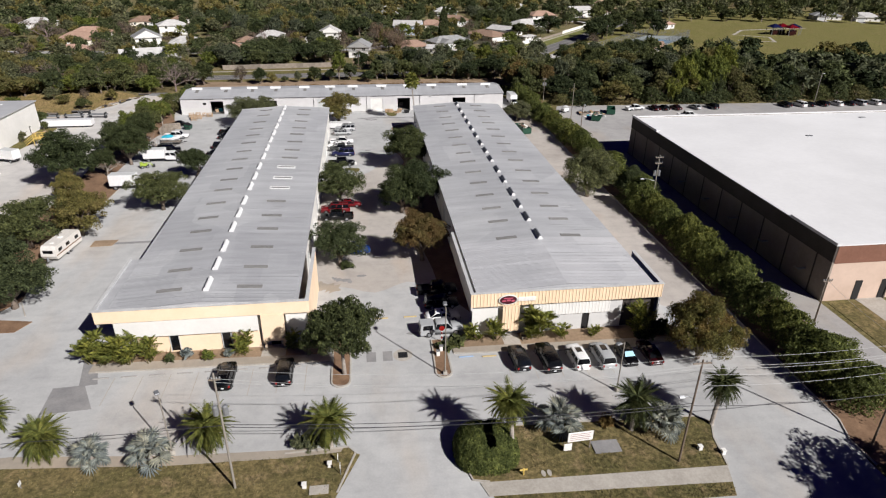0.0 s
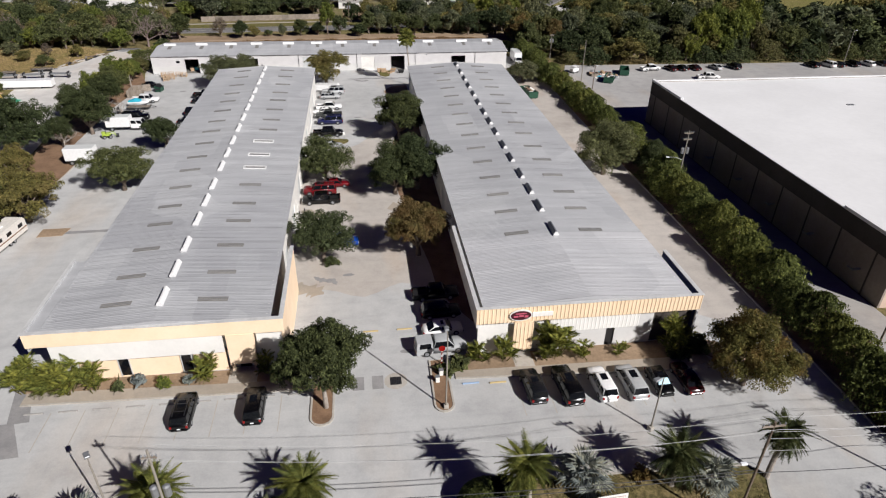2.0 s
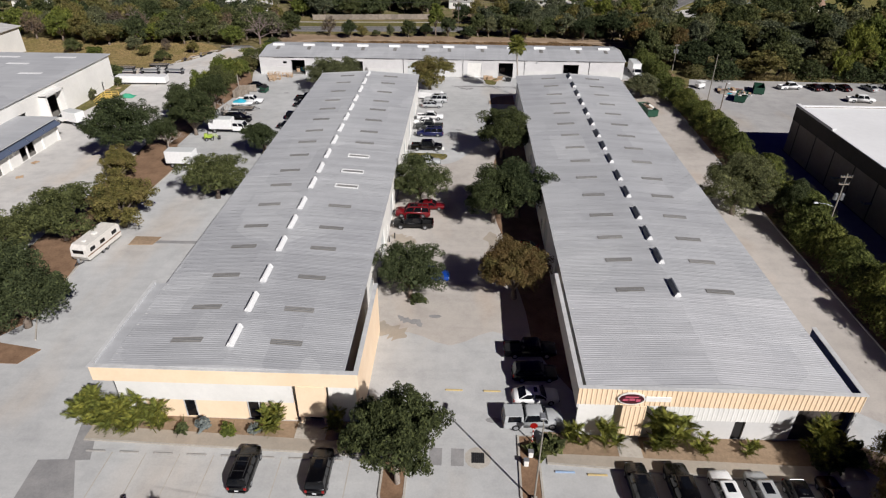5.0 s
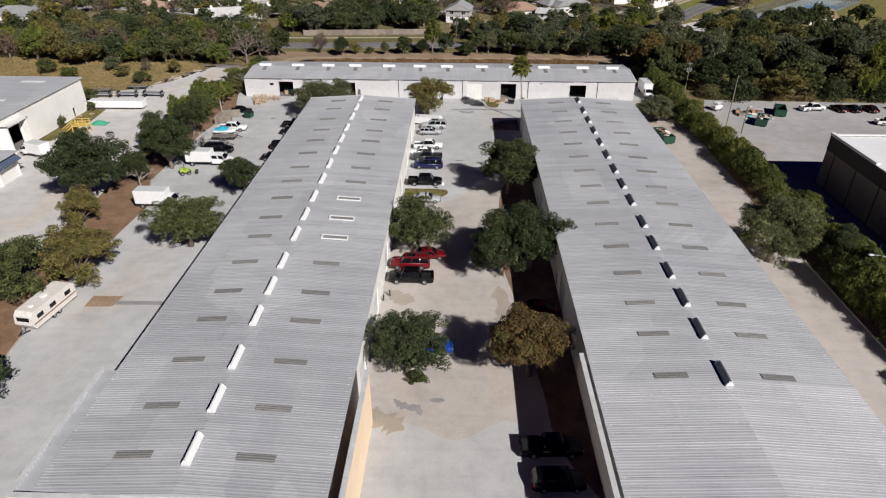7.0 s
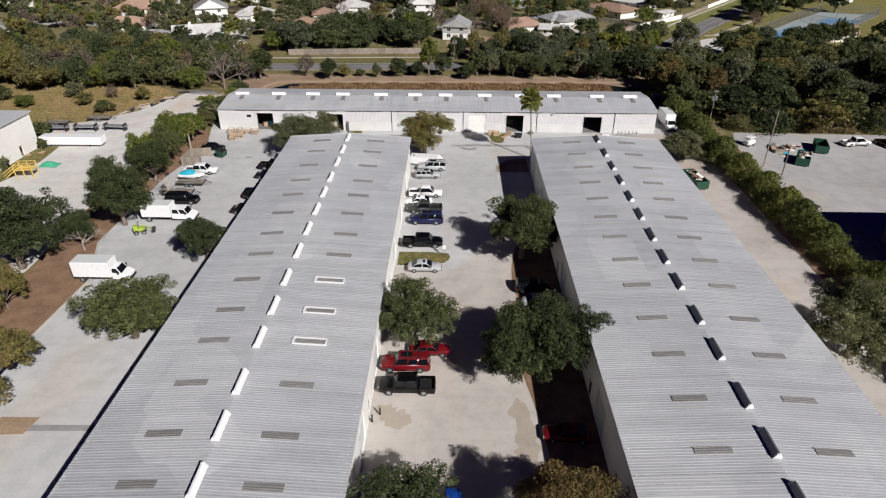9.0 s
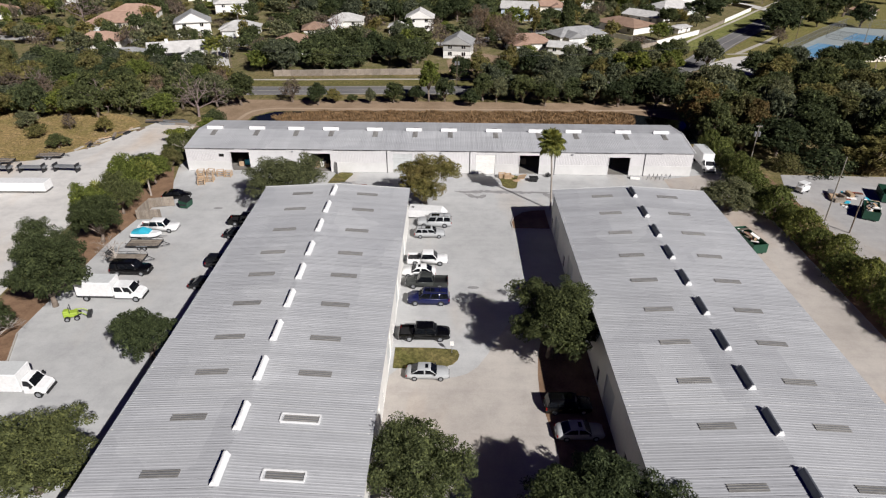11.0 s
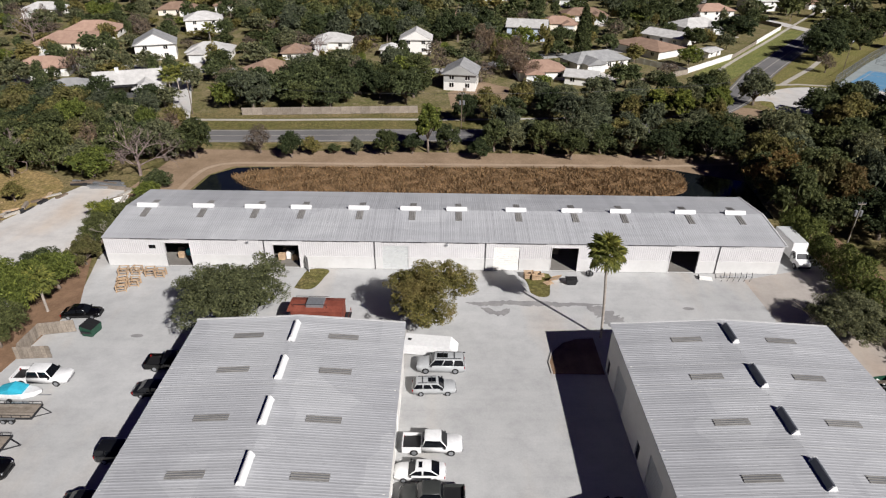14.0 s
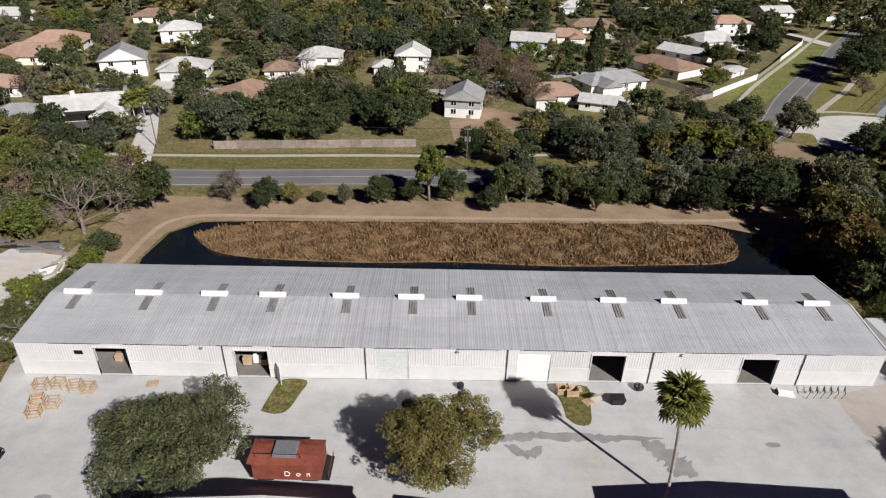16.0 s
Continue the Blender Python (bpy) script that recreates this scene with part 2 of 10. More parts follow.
M = {
    "lot": concrete("lot_concrete", rgb(185, 185, 183), rgb(168, 168, 166), rgb(180, 172, 162)),
    "alley": concrete("alley_concrete", rgb(184, 178, 170), rgb(168, 161, 153), rgb(182, 166, 150)),
    "drive": concrete("pinkish_drive_concrete", rgb(184, 177, 169), rgb(164, 157, 149), rgb(176, 158, 141)),
    "lot2": concrete("worn_paving", rgb(200, 197, 192), rgb(184, 181, 176), rgb(194, 180, 164)),
    "asphalt_pale": concrete("aged_asphalt", rgb(170, 168, 165), rgb(150, 148, 146), rgb(166, 158, 148)),
    "asphalt": mottled("road_asphalt", rgb(98, 97, 97), rgb(116, 114, 112), 0.08, 3.0, 0.9),
    "patch": mottled("asphalt_patch", rgb(126, 125, 125), rgb(148, 146, 144), 0.4, 5.0, 0.9),
    "walkway": concrete("walkway_concrete", rgb(170, 160, 146), rgb(150, 141, 128), rgb(172, 155, 135)),
    "kerb": mottled("kerb_concrete", rgb(160, 154, 144), rgb(178, 172, 162), 0.5, 4.0),
    "stop": mottled("stop_concrete", rgb(140, 138, 134), rgb(160, 157, 152), 0.5, 4.0),
    "grass": grassy("dry_grass", rgb(124, 111, 78), rgb(100, 95, 62), rgb(152, 131, 102)),
    "lawn": grassy("lawn_grass", rgb(98, 97, 56), rgb(116, 108, 70), rgb(134, 120, 86)),
    "yards": grassy("garden_ground", rgb(126, 116, 86), rgb(104, 102, 64), rgb(156, 142, 118)),
    "field": grassy("wild_ground", rgb(128, 116, 84), rgb(106, 101, 64), rgb(150, 131, 100)),
    "meadow": grassy("dry_meadow", rgb(156, 134, 94), rgb(132, 120, 76), rgb(174, 150, 114)),
    "verge_green": grassy("watered_grass", rgb(126, 128, 76), rgb(110, 115, 66), rgb(146, 140, 98)),
    "park": grassy("park_lawn", rgb(116, 114, 66), rgb(126, 119, 76), rgb(138, 125, 88)),
    "mulch": mottled("mulch", rgb(112, 88, 68), rgb(140, 112, 88), 0.5, 5.0, 0.95, relief=0.7, depth=0.05, spot=1.0),
    "track": mottled("trodden_sand", rgb(158, 138, 116), rgb(176, 156, 134), 0.3, 3.0, 0.95, relief=0.4, depth=0.03, spot=1.0),
    "litter": mottled("leaf_litter_soil", rgb(104, 82, 64), rgb(138, 112, 90), 0.35, 4.0, 0.95, relief=0.6, depth=0.04, spot=1.0),
    "dirt": mottled("sandy_dirt", rgb(128, 108, 86), rgb(158, 136, 112), 0.15, 3.0, 0.95, relief=0.5, depth=0.05, spot=1.0),
    "reed_soil": mottled("reed_soil", rgb(116, 92, 66), rgb(146, 118, 86), 0.3, 4.0, 0.95, relief=0.6, depth=0.06, spot=1.0),
    "water": mottled("pond_water", rgb(18, 22, 26), rgb(26, 30, 32), 0.2, 1.0, 0.12, relief=0.05, depth=0.01, spec=0.6),
    "roof": metal_roof("roof_sheet", rgb(166, 167, 169), rgb(178, 179, 180)),
    "roof_b": metal_roof("roof_sheet_bright", rgb(176, 177, 179), rgb(192, 192, 193)),
    "trim": mottled("pale_metal_trim", rgb(188, 188, 186), rgb(206, 206, 204), 0.6, 3.0, 0.55, 0.1),
    # rear hall gutters and pipes; also the painted shadow line at warehouse eaves
    "gutter": plain("dark_gutter_eave_shade", rgb(60, 60, 62), 0.6),
    "skylight": mottled("fibreglass_sheet", rgb(108, 106, 103), rgb(132, 130, 126), 0.8, 4.0, 0.6, vary=0.15),
    "vent_white": paint("vent_white_enamel", rgb(222, 222, 220), 0.5),
    # darker grey metal for the vent hoods of the second hall
    "vent_grey": plain("vent_dull_grey", rgb(112, 116, 124), 0.4, 0.5),
    "cream": mottled("cream_painted_wall", rgb(234, 208, 176), rgb(240, 217, 188), 0.3, 3.0, 0.8, relief=0.1, spot=0.15),
    "tan": mottled("ribbed_tan_panel", rgb(226, 199, 164), rgb(234, 209, 178), 0.3, 3.0, 0.7, relief=0.1, vary=0.03, spot=0.15),
    "white_wall": mottled("white_painted_wall", rgb(214, 212, 206), rgb(226, 224, 218), 0.25, 2.5, 0.8, relief=0.1, spot=0.15),
    "grey_wall": mottled("pale_block_wall", rgb(192, 191, 188), rgb(206, 205, 202), 0.25, 2.5, 0.85, relief=0.2, spot=0.15),
    "white_sheet": mottled("white_ribbed_sheet", rgb(192, 190, 189), rgb(203, 201, 200), 0.3, 3.0, 0.65, relief=0.1, vary=0.03, spot=0.15),
    "door_white": paint("roller_door_white", rgb(232, 230, 224), 0.55),
    "door_grey": paint("roller_door_grey", rgb(196, 198, 196), 0.55),
    "dark": plain("dark_opening", rgb(30, 28, 28), 0.8),
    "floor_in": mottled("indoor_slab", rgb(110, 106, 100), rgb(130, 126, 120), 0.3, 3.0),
    "brown": mottled("brown_painted_band", rgb(120, 84, 68), rgb(132, 94, 78), 0.3, 3.0, 0.85, relief=0.1),
    "tan_wall": mottled("tan_tilt_wall", rgb(190, 167, 150), rgb(203, 180, 163), 0.2, 2.0, 0.85, relief=0.1, spot=0.15),
    # side and back walls, duller than the tan front
    "grey_side": mottled("dull_side_wall", rgb(140, 130, 120), rgb(154, 144, 134), 0.2, 2.0, 0.9, relief=0.1),
    "dark_band": mottled("dark_brown_grey", rgb(70, 64, 60), rgb(80, 74, 70), 0.3, 2.0, 0.8),
    "white_roof": mottled("white_membrane", rgb(210, 210, 209), rgb(222, 222, 221), 0.05, 1.0, 0.75, relief=0.05, spot=0.15),
    "bark": mottled("bark", rgb(96, 84, 74), rgb(136, 124, 112), 1.2, 9.0, 0.95, relief=0.8, depth=0.05, spot=1.0),
    "bark_grey": mottled("grey_violet_bark", rgb(112, 98, 94), rgb(146, 130, 124), 1.2, 9.0, 0.95, relief=0.6, depth=0.04, spot=1.0),
    "bark_pale": mottled("pale_bark", rgb(140, 130, 120), rgb(176, 168, 158), 1.2, 9.0, 0.95, relief=0.6, depth=0.04, spot=1.0),
    "leaf_oak": leafy("leaf_oak", (0.024, 0.031, 0.013), (0.171, 0.195, 0.088)),
    "leaf_dark": leafy("leaf_dark", (0.016, 0.022, 0.010), (0.106, 0.129, 0.059)),
    "leaf_grey": leafy("leaf_grey", (0.036, 0.043, 0.025), (0.216, 0.230, 0.140)),
    "leaf_dusky": leafy("leaf_dusky", (0.036, 0.042, 0.019), (0.232, 0.238, 0.118)),
    "leaf_corner": leafy("leaf_corner", (0.030, 0.032, 0.011), (0.212, 0.200, 0.070), (0.200, 0.130, 0.050), 0.12),
    "leaf_bright": leafy("leaf_bright", (0.060, 0.078, 0.019), (0.237, 0.263, 0.065)),
    "leaf_autumn": leafy("leaf_autumn", (0.046, 0.042, 0.016), (0.196, 0.164, 0.062), (0.185, 0.114, 0.048), 0.40),
    "leaf_olive": leafy("leaf_olive", (0.038, 0.040, 0.014), (0.258, 0.240, 0.094), (0.19, 0.155, 0.07), 0.1),
    "leaf_brown": leafy("leaf_brown", (0.10, 0.076, 0.060), (0.25, 0.19, 0.15)),
    "leaf_palm": leafy("leaf_palm", (0.060, 0.078, 0.020), (0.275, 0.280, 0.082)),
    "leaf_areca": leafy("leaf_areca", (0.060, 0.076, 0.018), (0.28, 0.285, 0.070)),
    "leaf_silver": leafy("leaf_silver", (0.13, 0.145, 0.135), (0.40, 0.42, 0.40)),
    "leaf_hedge": leafy("leaf_hedge", (0.036, 0.048, 0.014), (0.228, 0.248, 0.076)),
    "twig": leafy("twig", (0.12, 0.10, 0.085), (0.30, 0.26, 0.23)),
    "dry_blade": leafy("dry_blade", (0.10, 0.085, 0.04), (0.31, 0.25, 0.145)),
    "reed": leafy("reed", (0.25, 0.150, 0.078), (0.42, 0.265, 0.145)),
    "wood": mottled("sawn_wood", rgb(160, 134, 106), rgb(194, 168, 138), 1.0, 6.0, 0.85, vary=0.15, spot=1.0),
    "wood_grey": mottled("grey_wood", rgb(118, 108, 96), rgb(152, 142, 130), 0.6, 5.0, 0.9, vary=0.2, spot=1.0),
    "pole_wood": mottled("pole_timber", rgb(92, 80, 68), rgb(124, 110, 96), 1.0, 6.0, 0.9),
    "pole_pale": plain("pale_weathered_pole", rgb(140, 134, 124), 0.85),
    "steel": plain("galvanised_steel", rgb(150, 152, 154), 0.45, 0.5),
    "dark_steel": plain("dark_steel", rgb(52, 52, 54), 0.5, 0.3),
    "cable": plain("cable", rgb(176, 176, 174), 0.5),
    "cable_dark": plain("dark_cable", rgb(46, 46, 48), 0.6),
    "tyre": plain("tyre_rubber", rgb(28, 28, 28), 0.85),
    "rim": plain("alloy_rim", rgb(170, 172, 175), 0.35, 0.7),
    "glass": plain("tinted_glass", rgb(18, 20, 24), 0.08),
    "chrome": plain("chrome", rgb(190, 190, 192), 0.2, 0.9),
    "lamp_clear": plain("lamp_lens", rgb(220, 222, 224), 0.15),
    "lamp_red": plain("lamp_red_lens", rgb(140, 20, 18), 0.25),
    "black_plastic": plain("black_plastic", rgb(26, 26, 27), 0.6),
    "blue_sign": plain("blue_stop_paint", rgb(92, 140, 190), 0.7),
    "faded_yellow": mottled("faded_yellow_paint", rgb(168, 150, 112), rgb(196, 174, 122), 0.8, 6.0, 0.85),
    "faded_blue": mottled("faded_blue_paint", rgb(128, 150, 178), rgb(156, 176, 198), 0.8, 6.0, 0.85),
    "yellow": plain("yellow_paint", rgb(206, 176, 92), 0.7),
    "green_bin": paint("green_enamel", rgb(32, 74, 56), 0.5, 0, 0.35),
    "rust_red": mottled("rusty_red_paint", rgb(112, 56, 44), rgb(138, 76, 60), 0.6, 4.0, 0.8, spot=1.0),
    "cyan": plain("turquoise_cover", rgb(52, 172, 196), 0.6),
    "lime": plain("lime_enamel", rgb(150, 172, 62), 0.5),
    "teal": plain("green_tarpaulin", rgb(56, 150, 116), 0.7),
    "shingle_brown": mottled("brown_shingles", rgb(128, 104, 88), rgb(150, 126, 108), 0.6, 5.0, 0.9, vary=0.1),
    "shingle_grey": mottled("grey_shingles", rgb(128, 128, 128), rgb(152, 152, 150), 0.6, 5.0, 0.9, vary=0.1),
    "shingle_pale": mottled("pale_shingles", rgb(172, 170, 166), rgb(198, 196, 192), 0.6, 5.0, 0.9, vary=0.08),
    "shingle_red": mottled("terracotta_shingles", rgb(150, 122, 106), rgb(170, 142, 124), 0.6, 5.0, 0.9, vary=0.08),
    "siding_grey": mottled("grey_siding", rgb(150, 150, 146), rgb(166, 166, 162), 0.4, 3.0, 0.85, relief=0.1, spot=0.2),
    "pale_blue_wall": mottled("pale_blue_wall", rgb(176, 188, 204), rgb(188, 200, 214), 0.4, 3.0, 0.85, relief=0.1, spot=0.2),
    "beige_wall": mottled("beige_wall", rgb(216, 208, 194), rgb(226, 218, 204), 0.4, 3.0, 0.85, relief=0.1, spot=0.2),
    "court_blue": mottled("court_blue", rgb(84, 128, 160), rgb(98, 142, 172), 0.3, 3.0, 0.8),
    "court_green": mottled("court_surround", rgb(132, 140, 140), rgb(148, 154, 152), 0.3, 3.0, 0.85),
    # shade colour for the inner faces of the side screens
    "navy": mottled("navy_screen_shade", rgb(42, 50, 92), rgb(52, 62, 106), 0.5, 3.0, 0.8),
    "screen": plain("screen_mesh", rgb(84, 84, 82), 0.7),
}


# ---- building blocks ----
class Geo:
    """A plain mesh in the making."""

    def __init__(self):
        self.v, self.f = [], []

    def add(self, verts, faces):
        n = len(self.v)
        self.v += [tuple(p) for p in verts]
        self.f += [tuple(i + n for i in f) for f in faces]
        return self

    def box(self, x0, x1, y0, y1, z0, z1, c=0.0):
        """A box; c chamfers its upright and top edges."""
        if c <= 0:
            return self.add([(x0, y0, z0), (x1, y0, z0), (x1, y1, z0), (x0, y1, z0), (x0, y0, z1), (x1, y0, z1), (x1, y1, z1), (x0, y1, z1)],
                            [(3, 2, 1, 0), (4, 5, 6, 7), (0, 1, 5, 4), (1, 2, 6, 5), (2, 3, 7, 6), (3, 0, 4, 7)])
        ring = lambda d, z: [(x0 + d + c, y0 + d, z), (x1 - d - c, y0 + d, z), (x1 - d, y0 + d + c, z), (x1 - d, y1 - d - c, z),
                             (x1 - d - c, y1 - d, z), (x0 + d + c, y1 - d, z), (x0 + d, y1 - d - c, z), (x0 + d, y0 + d + c, z)]
        return self.rings([ring(0, z0), ring(0, z1 - c), ring(c, z1)])

    def rings(self, rings, cap=True, closed=True):
        """Skin over rings of equal count, bottom to top, counter-clockwise seen from above."""
        n, k = len(self.v), len(rings[0])
        for r in rings:
            self.v += [tuple(p) for p in r]
        for j in range(len(rings) - 1):
            for i in range(k if closed else k - 1):
                a, b = n + j * k + i, n + j * k + (i + 1) % k
                self.f.append((a, b, b + k, a + k))
        if cap:
            self.f.append(tuple(n + i for i in reversed(range(k))))
            self.f.append(tuple(n + (len(rings) - 1) * k + i for i in range(k)))
        return self

    def tube(self, pts, radii, n=8, cap=True):
        """A round limb along points."""
        rings = []
        for i, p in enumerate(pts):
            a, b = Vector(pts[max(0, i - 1)]), Vector(pts[min(len(pts) - 1, i + 1)])
            d = (b - a).normalized()
            u = d.cross(Vector((0, 0, 1)) if abs(d.z) < 0.95 else Vector((1, 0, 0))).normalized()
            w = d.cross(u)
            rings.append([Vector(p) + (u * math.cos(t) + w * math.sin(t)) * radii[i] for t in (2 * math.pi * k / n for k in range(n))])
        return self.rings(rings, cap)

    def poly(self, pts):
        return self.add(pts, [tuple(range(len(pts)))])

    def slab(self, outline, z0, z1):
        """An upright prism over a counter-clockwise outline."""
        return self.rings([[(x, y, z0) for x, y in outline], [(x, y, z1) for x, y in outline]])

    def turned(self, m):
        self.v = [tuple(m @ Vector(p)) for p in self.v]
        return self

    def data(self, name, mat, smooth=False):
        me = bpy.data.meshes.new(name)
        me.from_pydata(self.v, [], self.f)
        if mat:
            me.materials.append(mat)
        if smooth:
            me.shade_smooth()
        me.update()
        return me


def part(name, geo, mat, parent, label="", smooth=False):
    """One mesh object under a thing or a part."""
    ob = new(name, geo if isinstance(geo, bpy.types.Mesh) else geo.data(name, mat, smooth))
    ob.parent = parent
    if label:
        tagged(ob, label)
    return ob


def thing(name, label, category, m=None, group="", kind=""):
    ob = tagged(new(name), label, category, group, kind)
    ob.empty_display_size = 0.3
    if m is not None:
        ob.matrix_basis = m
    return ob


def solid(name, geo, mat, label, category, m=None, group="", kind="", smooth=False):
    """A thing of one mesh."""
    ob = tagged(new(name, geo.data(name, mat, smooth)), label, category, group, kind)
    if m is not None:
        ob.matrix_basis = m
    return ob


def structure(name, geo, mat, label, category, smooth=False):
    return solid(name, geo, mat, label, category, kind="structure", smooth=smooth)


def rect(x0, x1, y0, y1):
    return [(x0, y0), (x1, y0), (x1, y1), (x0, y1)]


def wall_run(a0, a1, z0, z1, openings, place):
    """Wall pieces between openings (a, b, low, high); place(a0, a1, z0, z1) adds one piece."""
    at = a0
    for a, b, low, high in sorted(openings):
        if a > at:
            place(at, a, z0, z1)
        if low > z0:
            place(a, b, z0, low)
        if high < z1:
            place(a, b, high, z1)
        at = b
    if at < a1:
        place(at, a1, z0, z1)

# ---- ground ----
structure("ground", Geo().slab(rect(-2500, 2500, -1500, 3500), -0.6, 0.0), M["field"], "wild ground with dry grass reaching far off", "ground")


def sheet(name, outline, mat, label, category, z=0.02, low=-0.3):
    return structure(name, Geo().slab(outline, low, z), M[mat], label, category)


def smooth(line, steps=6):
    """Rounded line through the same points."""
    out = []
    for i in range(len(line) - 1):
        a, b, c, d = (Vector(line[max(0, min(len(line) - 1, k))]) for k in (i - 1, i, i + 1, i + 2))
        for k in range(steps):
            t = k / steps
            out.append(tuple(0.5 * (2 * b + (c - a) * t + (2 * a - 5 * b + 4 * c - d) * t * t + (3 * b - a - 3 * c + d) * t ** 3)))
    return out + [line[-1]]


sheet("pavement", [(-47, 45.5), (-5.0, 45.8), (-3.4, 45.0), (-5.8, 39.6), (-8, 30), (48, 30), (47.6, 38), (48.6, 44), (49.4, 52), (49.0, 112), (50, 195),
                   (42, 206), (-57, 206), (-58, 190), (-55, 178), (-57.5, 160), (-57.5, 135), (-54.5, 126), (-55, 100), (-53, 80), (-56, 74.5), (-84, 75.5), (-84, 46)],
      "lot", "pale sunlit concrete yard with stains between the warehouses", "paving")
sheet("east_drive", [(37.0, 74), (40, 69), (44, 66), (48.6, 64), (48.4, 112), (49.6, 190), (36.4, 186)], "drive", "pinkish-grey concrete drive beside the hall", "paving", 0.026)
sheet("alley_paving", smooth([(-10.9, 78), (-6, 79.4), (-1, 77.2), (4, 80.0), (8, 77.6), (11.9, 78.6), (11.9, 100), (11.9, 145), (8, 146), (3, 139), (-1, 131), (-5, 129), (-10.9, 129.4), (-10.9, 100), (-10.9, 84)], 3), "alley", "worn pinkish concrete of the alley", "paving", 0.026)
sheet("neighbour_yard", [(-160, 40), (-82, 46), (-82, 62), (-62, 70), (-63, 130), (-66, 165), (-61, 178), (-61, 198), (-64, 211), (-66, 216.5), (-73, 218), (-76, 211), (-80, 200), (-88, 192), (-104, 187), (-160, 182)],
      "lot2", "worn pale paving of the neighbouring yard", "paving", 0.03)
sheet("side_lane", [(57.5, 40), (63.4, 40), (63.4, 140), (260, 141), (260, 184), (60, 189), (57, 180), (57.5, 130)], "asphalt_pale",
      "aged asphalt lane and car park beside the white-roofed building", "paving", 0.025)
sheet("front_road", [(-300, 14), (300, 14), (300, 30), (-300, 30)], "asphalt_pale", "aged asphalt street", "road", 0.01)
for name, x0, x1 in (("verge_west", -300, -6.4),):
    sheet(name, [(x0, 30), (x1 - 1.5, 30), (-5.6, 40.3), (-3.9, 45.2), (-4.6, 46.1), (-11, 45.9), (-22, 46.2), (-38, 47.8), (-50, 47.5), (-300, 47)], "grass", "dry grass verge beside the street", "verge", 0.07)
sheet("verge_island", [(7.4, 40.3), (9.0, 39.9), (33.0, 39.2), (33.6, 43.0), (34.6, 45.4), (33.2, 46.4), (24, 46.8), (14, 47.2), (7.5, 47.2), (6.2, 45.0)], "grass",
      "dry grass island with palms beside the entrance", "verge", 0.09)
sheet("verge_strip", [(9.5, 36.2), (31.9, 35.6), (32.4, 37.2), (9.0, 38.2)], "grass", "narrow grass strip beside the pavement", "verge", 0.06)
sheet("sidewalk", [(8.6, 38.2), (32.4, 37.2), (33.0, 39.2), (8.0, 39.9)], "kerb", "pale concrete pavement slabs beside the grass island", "pavement", 0.10)
sheet("hedge_bed", [(48.8, 44), (47.8, 41), (48.0, 37.5), (58, 37), (57.5, 130), (57, 200), (50.3, 200), (48.6, 112)], "mulch", "brown mulch bed below the tall hedge", "bed", 0.09)
sheet("tree_bed_west", [(-54, 76), (-51.5, 80), (-54, 100), (-53, 126), (-57, 136), (-56.8, 160), (-54.5, 178), (-59, 190), (-62, 178), (-65, 160), (-62.5, 130), (-62, 74)], "mulch",
      "brown leaf litter below a row of trees", "bed", 0.06)
sheet("planter_west", [(-53.5, 72.0), (-48.6, 72.0), (-47.4, 74.4), (-53, 75.4)], "mulch", "brown mulch planter", "bed", 0.12)
sheet("planter_alley", [(-48.5, 97.6), (-45, 97.8), (-44.6, 100), (-48.5, 100)], "dirt", "brown sandy corner planter", "bed", 0.10)
sheet("grass_alley", [(-10.6, 130.6), (-7, 130.5), (-4.8, 130.9), (-3.8, 131.4), (-3.2, 132.2), (-3.0, 133.1), (-3.3, 134.0), (-6, 134.3), (-10.6, 134.3)], "lawn", "small green lawn patch between parked cars", "lawn", 0.08)
sheet("grass_patch_a", smooth([(-27.2, 182.4), (-25.6, 182.0), (-24.4, 182.6), (-23.6, 185.0), (-23.2, 187.2), (-26.0, 187.3), (-26.8, 184.8), (-27.2, 182.4)], 4)[:-1], "lawn", "small worn grass patch", "lawn", 0.06)
sheet("grass_patch_b", smooth([(5.4, 182.0), (6.4, 181.0), (7.8, 181.2), (8.3, 183.4), (8.6, 186.9), (5.1, 186.6), (5.3, 184.0), (5.4, 182.0)], 4)[:-1], "lawn", "small worn grass patch", "lawn", 0.06)
sheet("side_grass", [(48.9, 100), (51.2, 100), (51.2, 113), (48.9, 111)], "grass", "dry grass by the lane", "verge", 0.10)
sheet("patch_front", [(-38.2, 54.8), (-32.9, 55.2), (-35.2, 59.6), (-38.6, 59.4)], "patch", "dark asphalt patch in the concrete", "patch", 0.028)
sheet("patch_walk", [(-35.8, 59.4), (-33.8, 59.6), (-35.4, 64.4), (-37.0, 64.2)], "patch", "grey asphalt ramp patch", "patch", 0.03)
sheet("drain_strip", [(-47.0, 98.2), (-36.2, 98.4), (-36.2, 99.2), (-47.0, 99.0)], "patch", "dark drain strip across the yard", "patch", 0.03)
